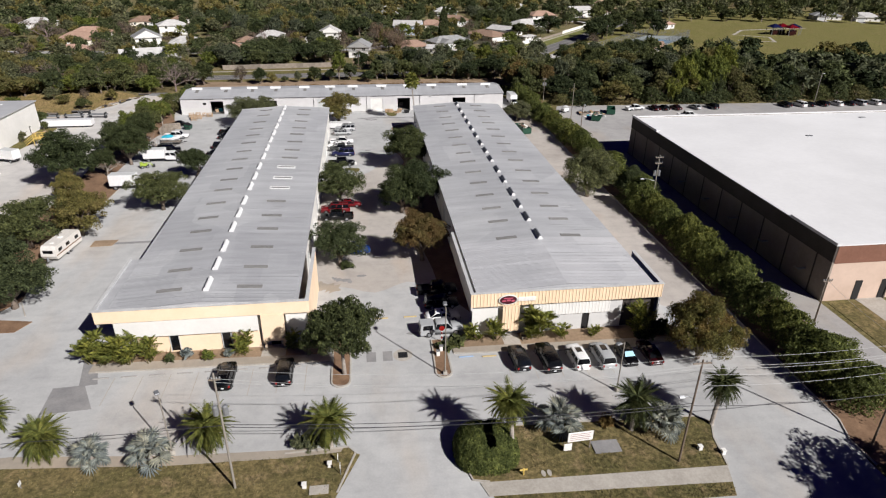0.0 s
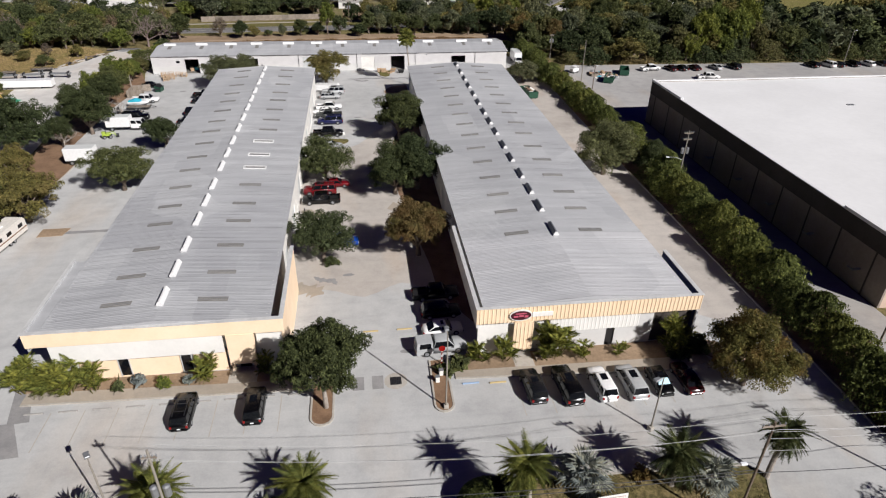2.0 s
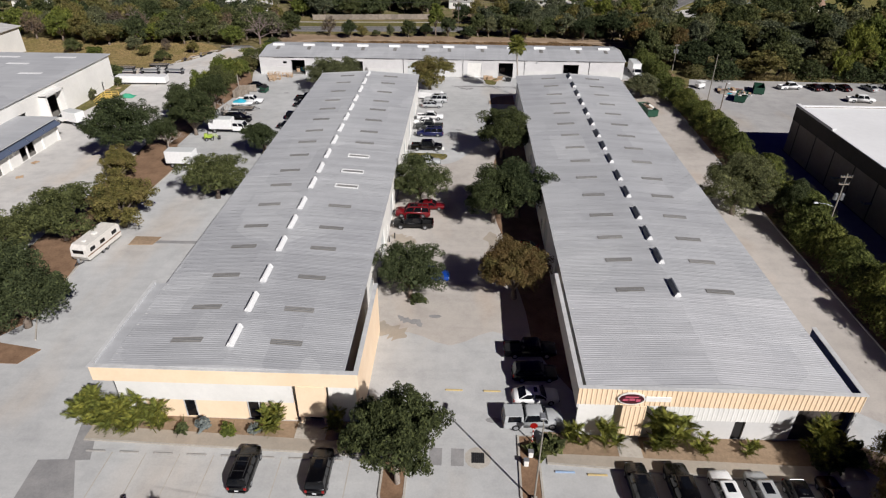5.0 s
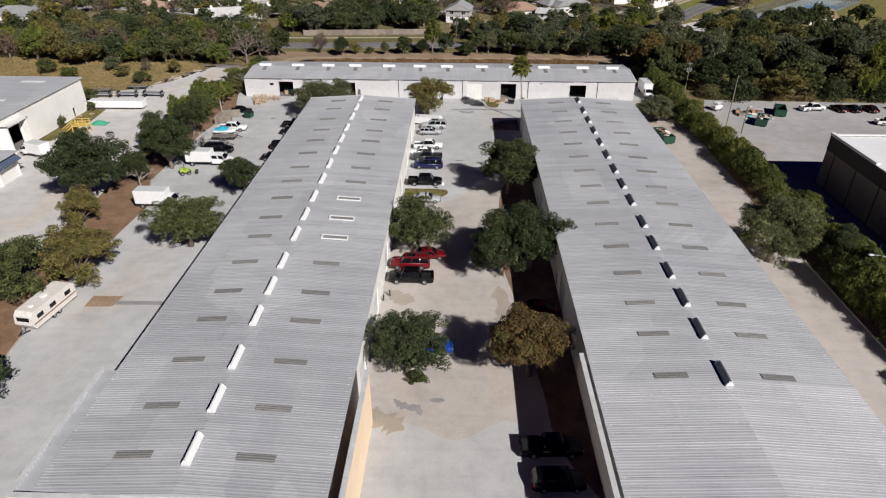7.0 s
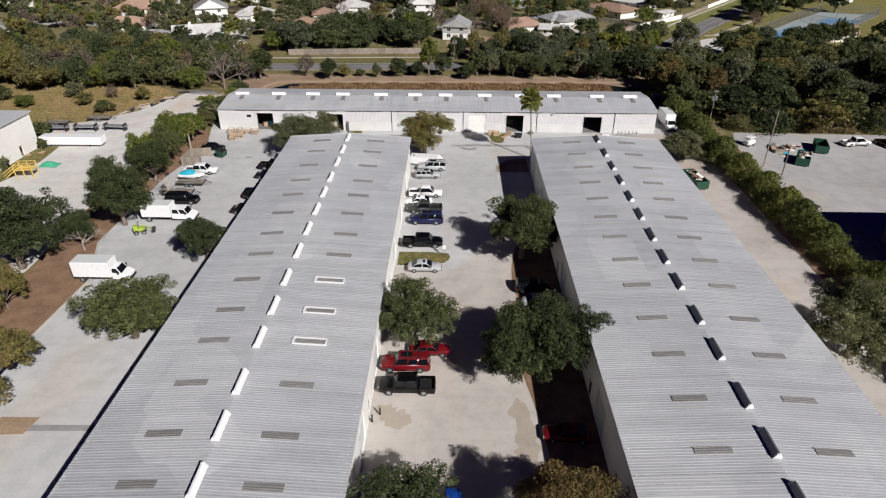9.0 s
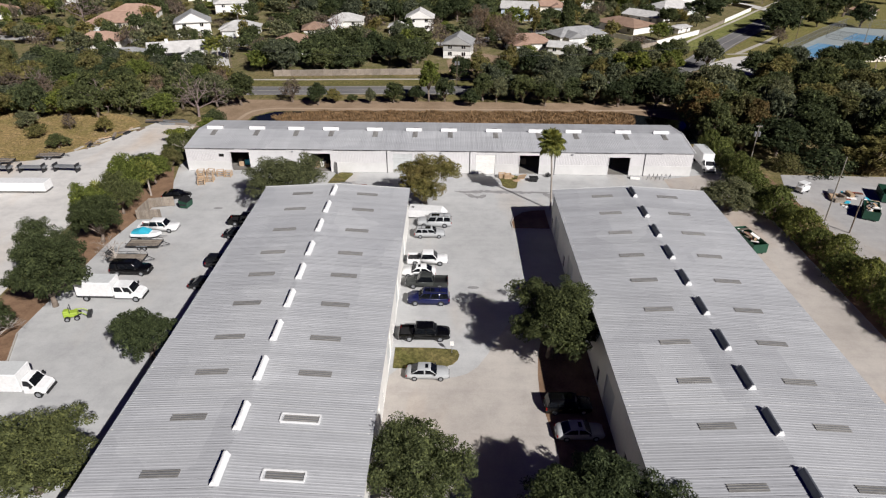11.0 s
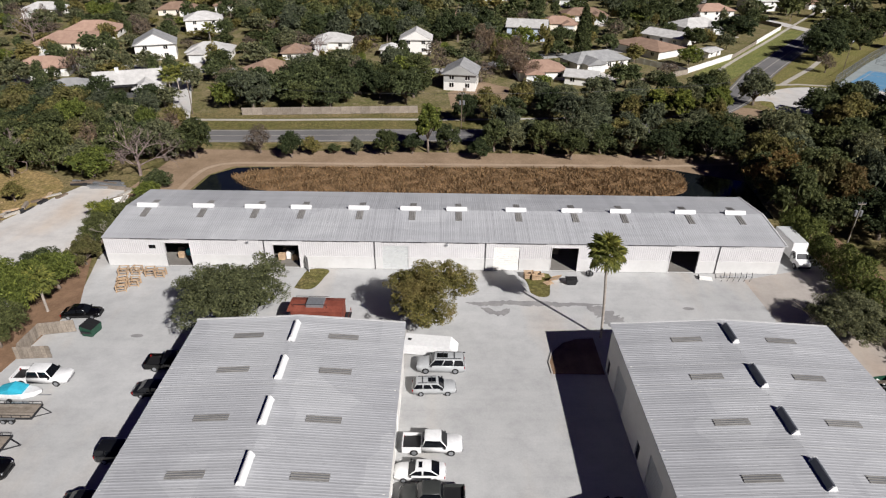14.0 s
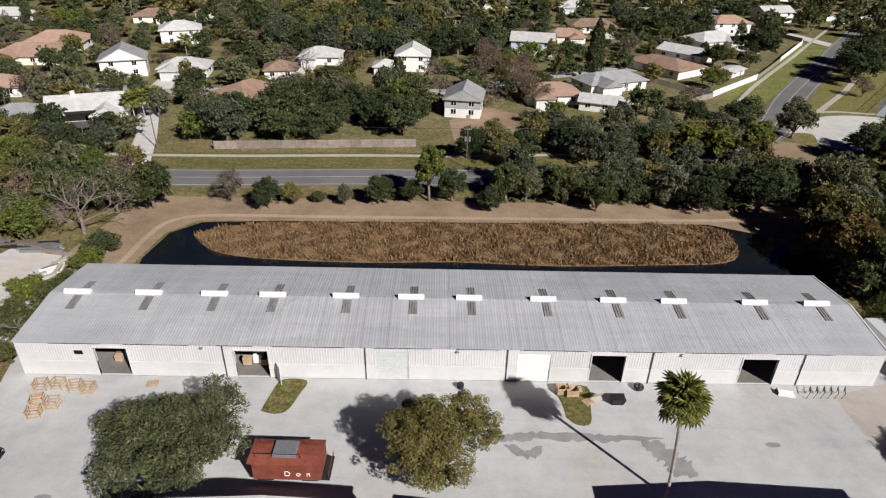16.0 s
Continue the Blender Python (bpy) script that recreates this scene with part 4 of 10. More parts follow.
def front_a():
    """Cream fascia, side screens, recessed white band and entrance of the first hall."""
    y = 64.7
    top = 6.75
    part("fascia", Geo().box(-34.8, -9.4, y, y + 0.3, 5.05, top, 0.03), M["cream"], hall_a, "cream painted parapet fascia")
    part("fascia_cap", Geo().box(-34.9, -9.3, y - 0.08, y + 0.38, top, top + 0.08), M["trim"], hall_a)
    part("soffit", Geo().box(-34.7, -9.5, y + 0.3, 66.0, 5.05, 5.17), M["white_wall"], hall_a)
    part("screen_west", Geo().box(-34.8, -34.6, y + 0.3, 79.0, 4.4, top, 0.02), M["roof"], hall_a)
    rib = Geo().box(-34.6, -34.55, 0, 0.10, 4.5, top - 0.05).data("screen_rib", M["roof"])
    for k in range(34):
        part("screen_rib", rib, None, hall_a).location = (0, y + 0.5 + k * 0.41, 0)
    part("screen_east", Geo().box(-9.7, -9.4, y + 0.3, 79.5, 0, top, 0.02), M["cream"], hall_a, "cream painted side screen wall")
    # added panel: its navy paints the shade on the screen's inner face
    part("screen_lining", Geo().box(-9.78, -9.705, y + 0.4, 79.4, 5.2, top - 0.05), M["navy"], hall_a, "added dark navy panel painting shade on the side screen's inner face")
    part("roof_apron", Geo().rings([[(-34.59, q, 6.40), (-33.42, q, 6.46), (-33.42, q, 6.52), (-34.59, q, 6.46)] for q in (78.95, y + 0.32)]), M["roof"], hall_a, "grey sheet apron behind the side screen")
    part("screen_cap", Geo().box(-34.88, -34.52, y + 0.4, 79.05, top, top + 0.07), M["trim"], hall_a)
    part("screen_cap", Geo().box(-9.78, -9.32, y + 0.4, 79.55, top, top + 0.07), M["trim"], hall_a)
    part("band", Geo().box(-32.8, -15.8, y + 0.1, y + 0.35, 2.75, 5.05), M["white_wall"], hall_a, "white painted upper wall band")
    part("lower_wall", Geo().box(-30.6, -20.6, y + 0.5, y + 0.75, 0, 2.75), M["cream"], hall_a, "cream lower wall")
    part("lower_wall", Geo().box(-19.2, -15.8, y + 0.5, y + 0.75, 0, 2.75), M["cream"], hall_a)
    part("entrance_pier", Geo().box(-15.4, -12.6, y - 0.05, y + 0.5, 1.1, 5.04), M["cream"], hall_a, "hanging cream entrance panel")
    part("entrance_post", Geo().box(-15.3, -15.0, y + 0.0, y + 0.4, 0, 1.1), M["cream"], hall_a)
    part("entrance_post", Geo().box(-13.0, -12.7, y + 0.0, y + 0.4, 0, 1.1), M["cream"], hall_a)
    part("lower_wall", Geo().box(-12.4, -9.7, y + 0.4, y + 0.65, 0, 5.05), M["white_wall"], hall_a)
    for x in (-20.3, -26.6):
        d = part("window", Geo().box(x - 0.1, x + 0.9, y + 0.42 if x > -21 else y + 0.44, y + 0.5, 0.3, 2.5), M["glass"], hall_a)
        part("window_frame", Geo().box(x - 0.2, x - 0.1, y + 0.40, y + 0.52, 0.2, 2.6).box(x + 0.9, x + 1.0, y + 0.40, y + 0.52, 0.2, 2.6).box(x - 0.2, x + 1.0, y + 0.40, y + 0.52, 2.5, 2.6), M["trim"], d)
    part("door", Geo().box(-14.6, -13.4, y + 0.75, y + 0.85, 0.06, 2.2), M["glass"], hall_a, "dark glazed entrance door")


def front_b():
    y, top = 63.9, 6.75
    f = part("fascia", ribbed(11.0, 36.65, y, 4.75, top), M["tan"], hall_b, "tan vertically ribbed parapet fascia")
    part("fascia_cap", Geo().box(10.9, 36.75, y - 0.1, y + 0.3, top, top + 0.07), M["trim"], hall_b)
    part("soffit", Geo().box(11.1, 36.55, y + 0.1, 65.2, 4.75, 4.87), M["white_wall"], hall_b)
    part("screen_west", Geo().box(11.0, 11.25, y + 0.1, 82.5, 4.2, top, 0.02), M["white_sheet"], hall_b)
    part("screen_cap", Geo().box(10.9, 11.35, y + 0.2, 82.55, top, top + 0.08), M["trim"], hall_b)
    part("screen_east", Geo().box(36.35, 36.6, y + 0.1, 73.6, 0.0, top, 0.02), M["white_sheet"], hall_b)
    # thin extra panel, navy in place of shade inside the east screen
    part("screen_lining", Geo().box(36.25, 36.345, y + 0.3, 73.5, 0.2, top - 0.05), M["navy"], hall_b, "added dark navy panel painting shade on the side screen's inner face")
    part("screen_cap", Geo().box(36.2, 36.7, y + 0.2, 73.65, top, top + 0.08), M["trim"], hall_b)
    logo = Geo().rings([[(15.8 + 1.25 * math.cos(t), y - 0.07 - d, 5.75 + 0.72 * math.sin(t)) for t in (2 * math.pi * k / 28 for k in range(28))] for d in (0, 0.14)])
    s = part("oval_sign", logo, M["white_wall"], hall_b, "oval sign with a dark red emblem")
    part("emblem", Geo().rings([[(15.8 + 1.12 * math.cos(t), y - 0.21 - d, 5.75 + 0.60 * math.sin(t)) for t in (2 * math.pi * k / 28 for k in range(28))] for d in (0, 0.03)]), plain("maroon_enamel", rgb(70, 26, 34), 0.4), s)
    bars = Geo()
    for x0, x1, z0, z1 in ((15.0, 15.5, 5.55, 5.75), (15.6, 16.1, 5.6, 5.85), (16.2, 16.6, 5.5, 5.75), (15.2, 16.4, 5.95, 6.08)):
        bars.box(x0, x1, y - 0.27, y - 0.24, z0, z1)
    part("emblem_bar", bars, plain("rose_enamel", rgb(190, 90, 110), 0.5), s)
    part("name_board", Geo().box(17.1, 19.4, y - 0.16, y - 0.05, 5.45, 6.0, 0.02), M["door_white"], hall_b, "white oblong sign board")
    part("entrance_pier", ribbed(15.2, 17.4, y - 0.1, 0.9, 4.74), M["tan"], hall_b, "hanging tan entrance panel")
    part("upper_wall", ribbed(19.4, 29.8, y + 0.35, 2.7, 4.75, 0.45, 0.02), M["white_wall"], hall_b, "white ribbed upper wall")
    part("lower_wall", Geo().box(19.4, 26.2, y + 0.55, y + 0.8, 0, 2.7), M["grey_wall"], hall_b)
    part("lower_wall", Geo().box(27.2, 31.6, y + 0.55, y + 0.8, 0, 4.75), M["grey_wall"], hall_b)
    part("door", Geo().box(26.2, 27.2, y + 0.7, y + 0.78, 0.06, 2.7), M["dark"], hall_b, "dark brown door")
    part("lower_wall", Geo().box(11.3, 15.0, y + 0.55, y + 0.8, 0, 4.75), M["white_wall"], hall_b)
    part("lower_wall", Geo().box(31.6, 36.6, y + 0.9, y + 1.1, 0, 4.75), M["dark_band"], hall_b)


front_a()
front_b()
for hall, x0, x1, y, base in ((hall_a, A_X0, A_X1, A_Y0 - 0.56, 6.5), (hall_b, B_X0, B_X1, B_Y0 - 0.51, 6.5)):
    mid = (x0 + x1) / 2
    part("front_flashing", Geo().rings([[(x0 - 0.1, q, base), (x1 + 0.3, q, base), (x1 + 0.3, q, EAVE - 0.02), (mid, q, RIDGE - 0.01), (x0 - 0.1, q, EAVE - 0.02)] for q in (y, y - 0.08)]), M["roof"], hall)
# three skylights with pale new frames
for y in (104.3, 109.6, 115.7):
    k = part("skylight_frame", Geo().box(-1.7, 1.7, -0.55, -0.43, 0, 0.14).box(-1.7, 1.7, 0.43, 0.55, 0, 0.14).box(-1.75, -1.6, -0.43, 0.43, 0, 0.14).box(1.6, 1.75, -0.43, 0.43, 0, 0.14), M["vent_white"], roof_a, "pale new skylight frame")
    k.matrix_basis = pose(-17.1, y, RIDGE - 0.7 * 5.4 / 11.4 + 0.05, 0, 3.5, 0)

C_X0, C_X1, C_Y0, C_Y1, C_EAVE, C_RIDGE = -55.2, 41.9, 187.7, 204.0, 4.8, 5.75
C_VENTS = [-51.8, -43.3, -35.4, -28.4, -19.6, -11.7, -4.7, 4.3, 12.8, 20.2, 30.1, 37.7]
c_open = [(-46.6, -43.0, 0.06, 3.9), (-31.1, -27.4, 0.06, 3.8), (8.9, 12.7, 0.06, 3.9), (26.0, 30.0, 0.06, 3.7)]
c_shut = [(-15.4, -11.7, 0.06, 3.9, "door_grey"), (0.6, 4.3, 0.06, 3.9, "door_white")]


def rear_hall():
    b = thing("rear_warehouse", "low white ribbed warehouse with open roller doors", "warehouse")
    T = 0.25
    holes = c_open + [c[:4] for c in c_shut] + [(-48.9, -47.9, 2.9, 3.5)]
    wall_run(C_X0, C_X1, 0, 2.0, [(a, c, l, min(h, 2.0)) for a, c, l, h in holes if l < 2], lambda a, c, l, h: part("wall_front", Geo().box(a, c, C_Y0, C_Y0 + T, l, h), M["grey_wall"], b))
    segs = []
    wall_run(C_X0, C_X1, 2.0, C_EAVE - 0.05, [(a, c, max(l, 2.0), h) for a, c, l, h in holes], lambda a, c, l, h: segs.append((a, c, l, h)))
    for a, c, l, h in segs:
        part("wall_sheet", ribbed(a, c, C_Y0 + 0.05, l, h, 0.30, 0.018), M["white_sheet"], b)
    part("wall_back", Geo().box(C_X0, C_X1, C_Y1 - T, C_Y1, 0, C_EAVE - 0.05), M["white_sheet"], b)
    my = (C_Y0 + C_Y1) / 2
    for nm, x in (("wall_west", C_X0), ("wall_east", C_X1 - T)):
        g = Geo().box(x, x + T, C_Y0 + T, C_Y1 - T, 0, C_EAVE - 0.05)
        g.add([(x, C_Y0, C_EAVE - 0.05), (x, C_Y1, C_EAVE - 0.05), (x, my, C_RIDGE - 0.1), (x + T, C_Y0, C_EAVE - 0.05), (x + T, C_Y1, C_EAVE - 0.05), (x + T, my, C_RIDGE - 0.1)], [(2, 1, 0), (3, 4, 5), (0, 3, 5, 2), (1, 2, 5, 4)])
        part(nm, g, M["white_sheet"], b)
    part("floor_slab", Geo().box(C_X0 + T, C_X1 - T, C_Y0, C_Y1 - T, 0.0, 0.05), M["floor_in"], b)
    for a, c, l, h, m in c_shut:
        d = Geo()
        prof = []
        for k in range(12):
            z, e = l + (h - l) * k / 12, (h - l) / 12
            prof += [(0.18, z), (0.12, z + 0.015), (0.12, z + e - 0.03), (0.18, z + e - 0.015)]
        d.add([(x, C_Y0 + q, z) for x in (a, c) for q, z in prof] + [(x, C_Y0 + 0.21, z) for x in (a, c) for z in (l, h)], [(i + 1, i, 48 + i, 49 + i) for i in range(47)] + [(96, 97, 99, 98)])
        part("roller_door", d, M[m], b, "closed roller door")
    for a, c, l, h in c_open:
        part("roller_box", Geo().box(a - 0.1, c + 0.1, C_Y0 + 0.26, C_Y0 + 0.8, h - 0.1, h + 0.5), M["door_grey"], b)
        part("door_frame", Geo().box(a - 0.12, a, C_Y0 - 0.04, C_Y0 + 0.3, 0, h).box(c, c + 0.12, C_Y0 - 0.04, C_Y0 + 0.3, 0, h).box(a - 0.12, c + 0.12, C_Y0 - 0.04, C_Y0 + 0.3, h, h + 0.14), M["white_sheet"], b)
    part("window", Geo().box(-48.9, -47.9, C_Y0 + 0.1, C_Y0 + 0.14, 2.9, 3.5), M["glass"], b)
    for x in (-32.3, -16.5, -0.6, 15.7, 32.8):
        part("downpipe", Geo().box(x - 0.045, x + 0.045, C_Y0 - 0.10, C_Y0 - 0.0, 0.0, C_EAVE - 0.1), M["gutter"], b)
    for x in (-34.6, -6.2, 18.9):
        part("wall_lamp", Geo().box(x - 0.18, x + 0.18, C_Y0 - 0.22, C_Y0, 4.1, 4.32, 0.04), M["steel"], b)
    x = C_X0 + 4
    for w in (7, 9, 5, 10, 8, 6, 9, 7, 9, 8):
        part("gutter", Geo().box(x, x + w * 0.8, C_Y0 - 0.24, C_Y0 - 0.12, C_EAVE - 0.17, C_EAVE - 0.07), M["gutter"], b)
        x += w + 1.2
    roof = part("roof", Geo().rings([[(x, C_Y0 - 0.05, C_EAVE - 0.1), (x, C_Y0 - 0.05, C_EAVE - 0.16), (x, my, C_RIDGE - 0.16), (x, C_Y1 + 0.05, C_EAVE - 0.16), (x, C_Y1 + 0.05, C_EAVE - 0.1), (x, my, C_RIDGE - 0.1)] for x in (C_X0, C_X1)]),
                M["trim"], b, "grey ribbed metal roof with white ridge vents")
    slope = math.degrees(math.atan2(C_RIDGE - C_EAVE, (C_Y1 - C_Y0) / 2))
    sky = skylight_mesh(2.4, 0.95).data("skylight", M["skylight"])
    for x in C_VENTS:
        add_vent(roof, x, my, C_RIDGE, 3.0, 90)
        for s in (-1, 1):
            k = part("skylight", sky, None, roof)
            k.matrix_basis = pose(x + 0.3, my + s * 1.75, C_RIDGE - 0.95 * 1.75 / 8.15 + 0.03, 0, 0, 90 if s < 0 else -90) @ pose(0, 0, 0, 0, -slope, 0)
    part("gable_trim", Geo().rings([[(C_X1 + 0.02, y, z), (C_X1 + 0.25, y, z), (C_X1 + 0.25, y, z + 0.16), (C_X1 + 0.02, y, z + 0.16)] for y, z in ((C_Y0 - 0.2, C_EAVE - 0.1), (my, C_RIDGE - 0.1), (C_Y1 + 0.2, C_EAVE - 0.1))]), M["trim"], b)
    return b, roof


hall_c, roof_c = rear_hall()


def lay_rear_sheets():
    my, n = (C_Y0 + C_Y1) / 2, round((C_X1 - C_X0) / 0.98)
    wide = (C_X1 - C_X0) / n
    half = (C_Y1 - C_Y0) / 2 + 0.25
    drop = (C_RIDGE - C_EAVE) * half / ((C_Y1 - C_Y0) / 2)
    sets, rng = [[sheet_mesh("roof_sheet", s * half, drop, wide, M["roof"], k, 0.3) for s in (-1, 1)] for k in range(12)], random.Random(4)
    for i in range(n):
        for m in rng.choice(sets):
            part("roof_sheet", m, None, roof_c).matrix_basis = pose(C_X0 + (i + 1) * wide, my, C_RIDGE, 0, 0, 90)


def big_store():
    b = thing("white_roofed_building", "large flat white-roofed building with a tan and brown front", "building")
    x0, x1, y0, y1, h = 63.6, 178.0, 67.6, 139.6, 9.0
    part("roof", Geo().box(x0 + 0.3, x1 - 0.3, y0 + 0.3, y1 - 0.3, h - 0.5, h - 0.15), M["white_roof"], b, "white roof membrane")
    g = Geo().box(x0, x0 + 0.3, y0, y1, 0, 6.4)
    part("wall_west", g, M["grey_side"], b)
    part("band_west", Geo().box(x0 - 0.06, x0 + 0.3, y0, y1, 6.4, h), M["dark_band"], b, "dark upper band of the west wall")
    posts = Geo()
    for k in range(11):
        posts.box(x0 - 0.05, x0 - 0.001, y0 + 3 + k * 6.6, y0 + 3.25 + k * 6.6, 0, 6.38)
    part("wall_joint", posts, M["dark_band"], b)
    part("wall_front", Geo().box(x0 + 0.3, x1, y0, y0 + 0.3, 0, 6.2), M["tan_wall"], b)
    part("band_front", Geo().box(x0 + 0.3, x0 + 11, y0 - 0.05, y0 + 0.3, 6.2, h), M["brown"], b, "brown painted band")
    part("band_front", Geo().box(x0 + 11, x1, y0 - 0.05, y0 + 0.3, 6.8, h), M["brown"], b, "brown painted band")
    part("band_infill", Geo().box(x0 + 11, x1, y0, y0 + 0.3, 6.2, 6.8), M["tan_wall"], b)
    part("wall_back", Geo().box(x0 + 0.3, x1, y1 - 0.3, y1, 0, h), M["grey_side"], b)
    part("wall_east", Geo().box(x1 - 0.3, x1, y0 + 0.3, y1 - 0.3, 0, h), M["grey_side"], b)
    cap = Geo().box(x0 - 0.15, x0 + 0.5, y0 - 0.1, 78, h, h + 0.45).box(x0 - 0.15, x0 + 0.5, 78, 126, h, h + 0.12).box(x0 - 0.15, x0 + 0.5, 126, y1 + 0.1, h, h + 0.45)
    cap.box(x0 + 0.5, x1, y0 - 0.1, y0 + 0.5, h, h + 0.2).box(x0 + 0.5, x1, y1 - 0.4, y1 + 0.1, h, h + 0.2)
    part("parapet_cap", cap, M["white_roof"], b)
    for x in (68.4, 72.6, 84.0):
        part("door", Geo().box(x, x + 1.1, y0 - 0.05, y0, 0.05, 3.2), M["dark"], b)
    part("downpipe", Geo().box(73.6, 73.8, y0 - 0.15, y0 - 0.01, 0, 6.2), M["dark_band"], b)
    for k in range(6):
        part("loading_bracket", Geo().box(x0 - 1.2, x0 - 0.06, 72 + k * 9.5, 72.3 + k * 9.5, 3.0, 3.2).box(x0 - 1.2, x0 - 0.9, 72 + k * 9.5, 73.2 + k * 9.5, 2.95, 3.0), M["steel"], b)
    for x, y in ((96, 120), (120, 134), (142, 98)):
        part("roof_drain", Geo().box(x, x + 1.4, y, y + 0.8, h - 0.15, h - 0.05), M["steel"], b)
    sheet("store_lawn", [(64, 40), (69.2, 40), (69.2, 66.8), (64.4, 66.8)], "grass", "dry lawn before the tan building", "lawn", 0.06)
    sheet("store_path", [(69.2, 40), (73.4, 40), (73.4, 67.6), (69.2, 67.6)], "kerb", "pale concrete path", "pavement", 0.07)
    sheet("store_lawn_east", [(73.4, 40), (120, 40), (120, 66.8), (73.4, 66.8)], "grass", "dry lawn before the tan building", "lawn", 0.06)


big_store()


def west_sheds():
    b = thing("neighbour_hall", "white neighbouring hall with a low grey roof and open bays", "warehouse")
    x0, x1, y0, y1, h = -150.0, -89.5, 132.0, 176.0, 7.4
    wall_run(y0, y1, 0, h, [(136, 141, 0.05, 4.5), (146.5, 152, 0.05, 5.0), (170, 171, 0.05, 2.2)], lambda a, c, l, hh: part("wall_east", Geo().box(x1 - 0.3, x1, a, c, l, hh), M["white_wall"], b))
    part("wall_back", Geo().box(x0, x1 - 0.3, y1 - 0.3, y1, 0, h), M["white_wall"], b)
    part("wall_front", Geo().box(x0, x1 - 0.3, y0, y0 + 0.3, 0, h), M["white_wall"], b)
    part("wall_west", Geo().box(x0, x0 + 0.3, y0 + 0.3, y1 - 0.3, 0, h), M["white_wall"], b)
    part("floor_slab", Geo().box(x0 + 0.3, x1 - 0.3, y0 + 0.3, y1 - 0.3, 0, 0.06), M["floor_in"], b)
    roof = part("roof", Geo().box(x0 - 0.3, x1 + 0.4, y0 - 0.3, y1 + 0.4, h, h + 0.25), M["roof"], b, "grey metal roof with pale skylights")
    for x, y in ((-98, 172), (-106, 166), (-98, 158), (-112, 172), (-120, 160), (-104, 148), (-116, 146), (-128, 168)):
        part("skylight", Geo().box(x - 2.6, x + 2.6, y - 0.5, y + 0.5, h + 0.25, h + 0.31), M["vent_white"], roof)
    part("bay_surround", Geo().box(x1, x1 + 1.6, 146.0, 146.4, 0, 6.2).box(x1, x1 + 1.6, 152.2, 152.6, 0, 6.2).box(x1, x1 + 1.6, 146.0, 152.6, 5.9, 6.3), M["white_wall"], b, "white porch round the bay")
    c = thing("neighbour_canopy", "low grey-roofed shed with white posts and a blue-grey awning", "shed")
    bays = [(96 + k * 10, 100.4 + k * 10, 0.05, 3.0) for k in range(4)]
    wall_run(92, 138, 0, 4.4, bays, lambda a, e, l, hh: part("wall_east", Geo().box(-82.3, -82.0, a, e, l, hh), M["white_wall"], c))
    part("wall_back", Geo().box(-120, -82.3, 137.7, 138, 0, 4.4), M["white_wall"], c)
    part("wall_front", Geo().box(-120, -82.3, 92, 92.3, 0, 4.4), M["white_wall"], c)
    part("wall_west", Geo().box(-120, -119.7, 92.3, 137.7, 0, 4.4), M["white_wall"], c)
    part("floor_slab", Geo().box(-119.7, -82.3, 92.3, 137.7, 0, 0.06), M["floor_in"], c)
    part("roof", Geo().box(-120.3, -81.4, 91.8, 138.4, 4.4, 4.62), M["roof"], c, "flat grey metal roof")
    slate = plain("slate_awning", rgb(74, 84, 104), 0.75)
    for k in range(9):
        y0 = 92.4 + k * 5.1
        part("awning", Geo().rings([[(-82.0, y, 4.25), (-80.9, y, 3.35), (-80.9, y, 3.2), (-82.0, y, 4.1)] for y in (y0 + 4.9, y0)]), slate, c, "scalloped slate-blue awning")
    for k in range(10):
        part("pilaster", Geo().box(-81.99, -81.75, 92.2 + k * 5.05, 92.5 + k * 5.05, 0, 3.3), M["door_white"], c)
    t = thing("neighbour_gable", "tall white gable wall far beyond the sheds", "building")
    part("wall", Geo().box(-156, -133, 190, 208, 0, 7.4), M["white_wall"], t)
    part("roof", Geo().rings([[(-156.6, y, 7.4), (-144.5, y, 8.8), (-132.4, y, 7.4), (-132.4, y, 7.2), (-144.5, y, 8.6), (-156.6, y, 7.2)] for y in (208.5, 189.5)]), M["shingle_pale"], t)
    part("chimney", Geo().box(-136.4, -135.2, 200, 201.2, 7.6, 9.9), M["white_wall"], t)


west_sheds()

# ---- vehicles ----
PAINTS = {k: paint("car_" + k, rgb(*c), 0.25) for k, c in {
    "black": (8, 8, 9), "white": (226, 226, 224), "silver": (168, 170, 170), "grey": (92, 94, 96), "dark grey": (58, 60, 58), "blue": (24, 28, 66), "bright blue": (22, 60, 136), "red": (100, 15, 22), "maroon": (44, 10, 13),
    "beige": (188, 176, 156), "charcoal": (22, 23, 26)}.items()}
WHEEL_TYRE = Geo().tube([(0, -0.12, 0), (0, -0.10, 0), (0, 0.10, 0), (0, 0.12, 0)], [0.30, 0.34, 0.34, 0.30], 14).data("wheel", M["tyre"], False)
WHEEL_RIM = Geo().tube([(0, -0.13, 0), (0, 0.13, 0)], [0.20, 0.20], 10).data("rim", M["rim"], False)

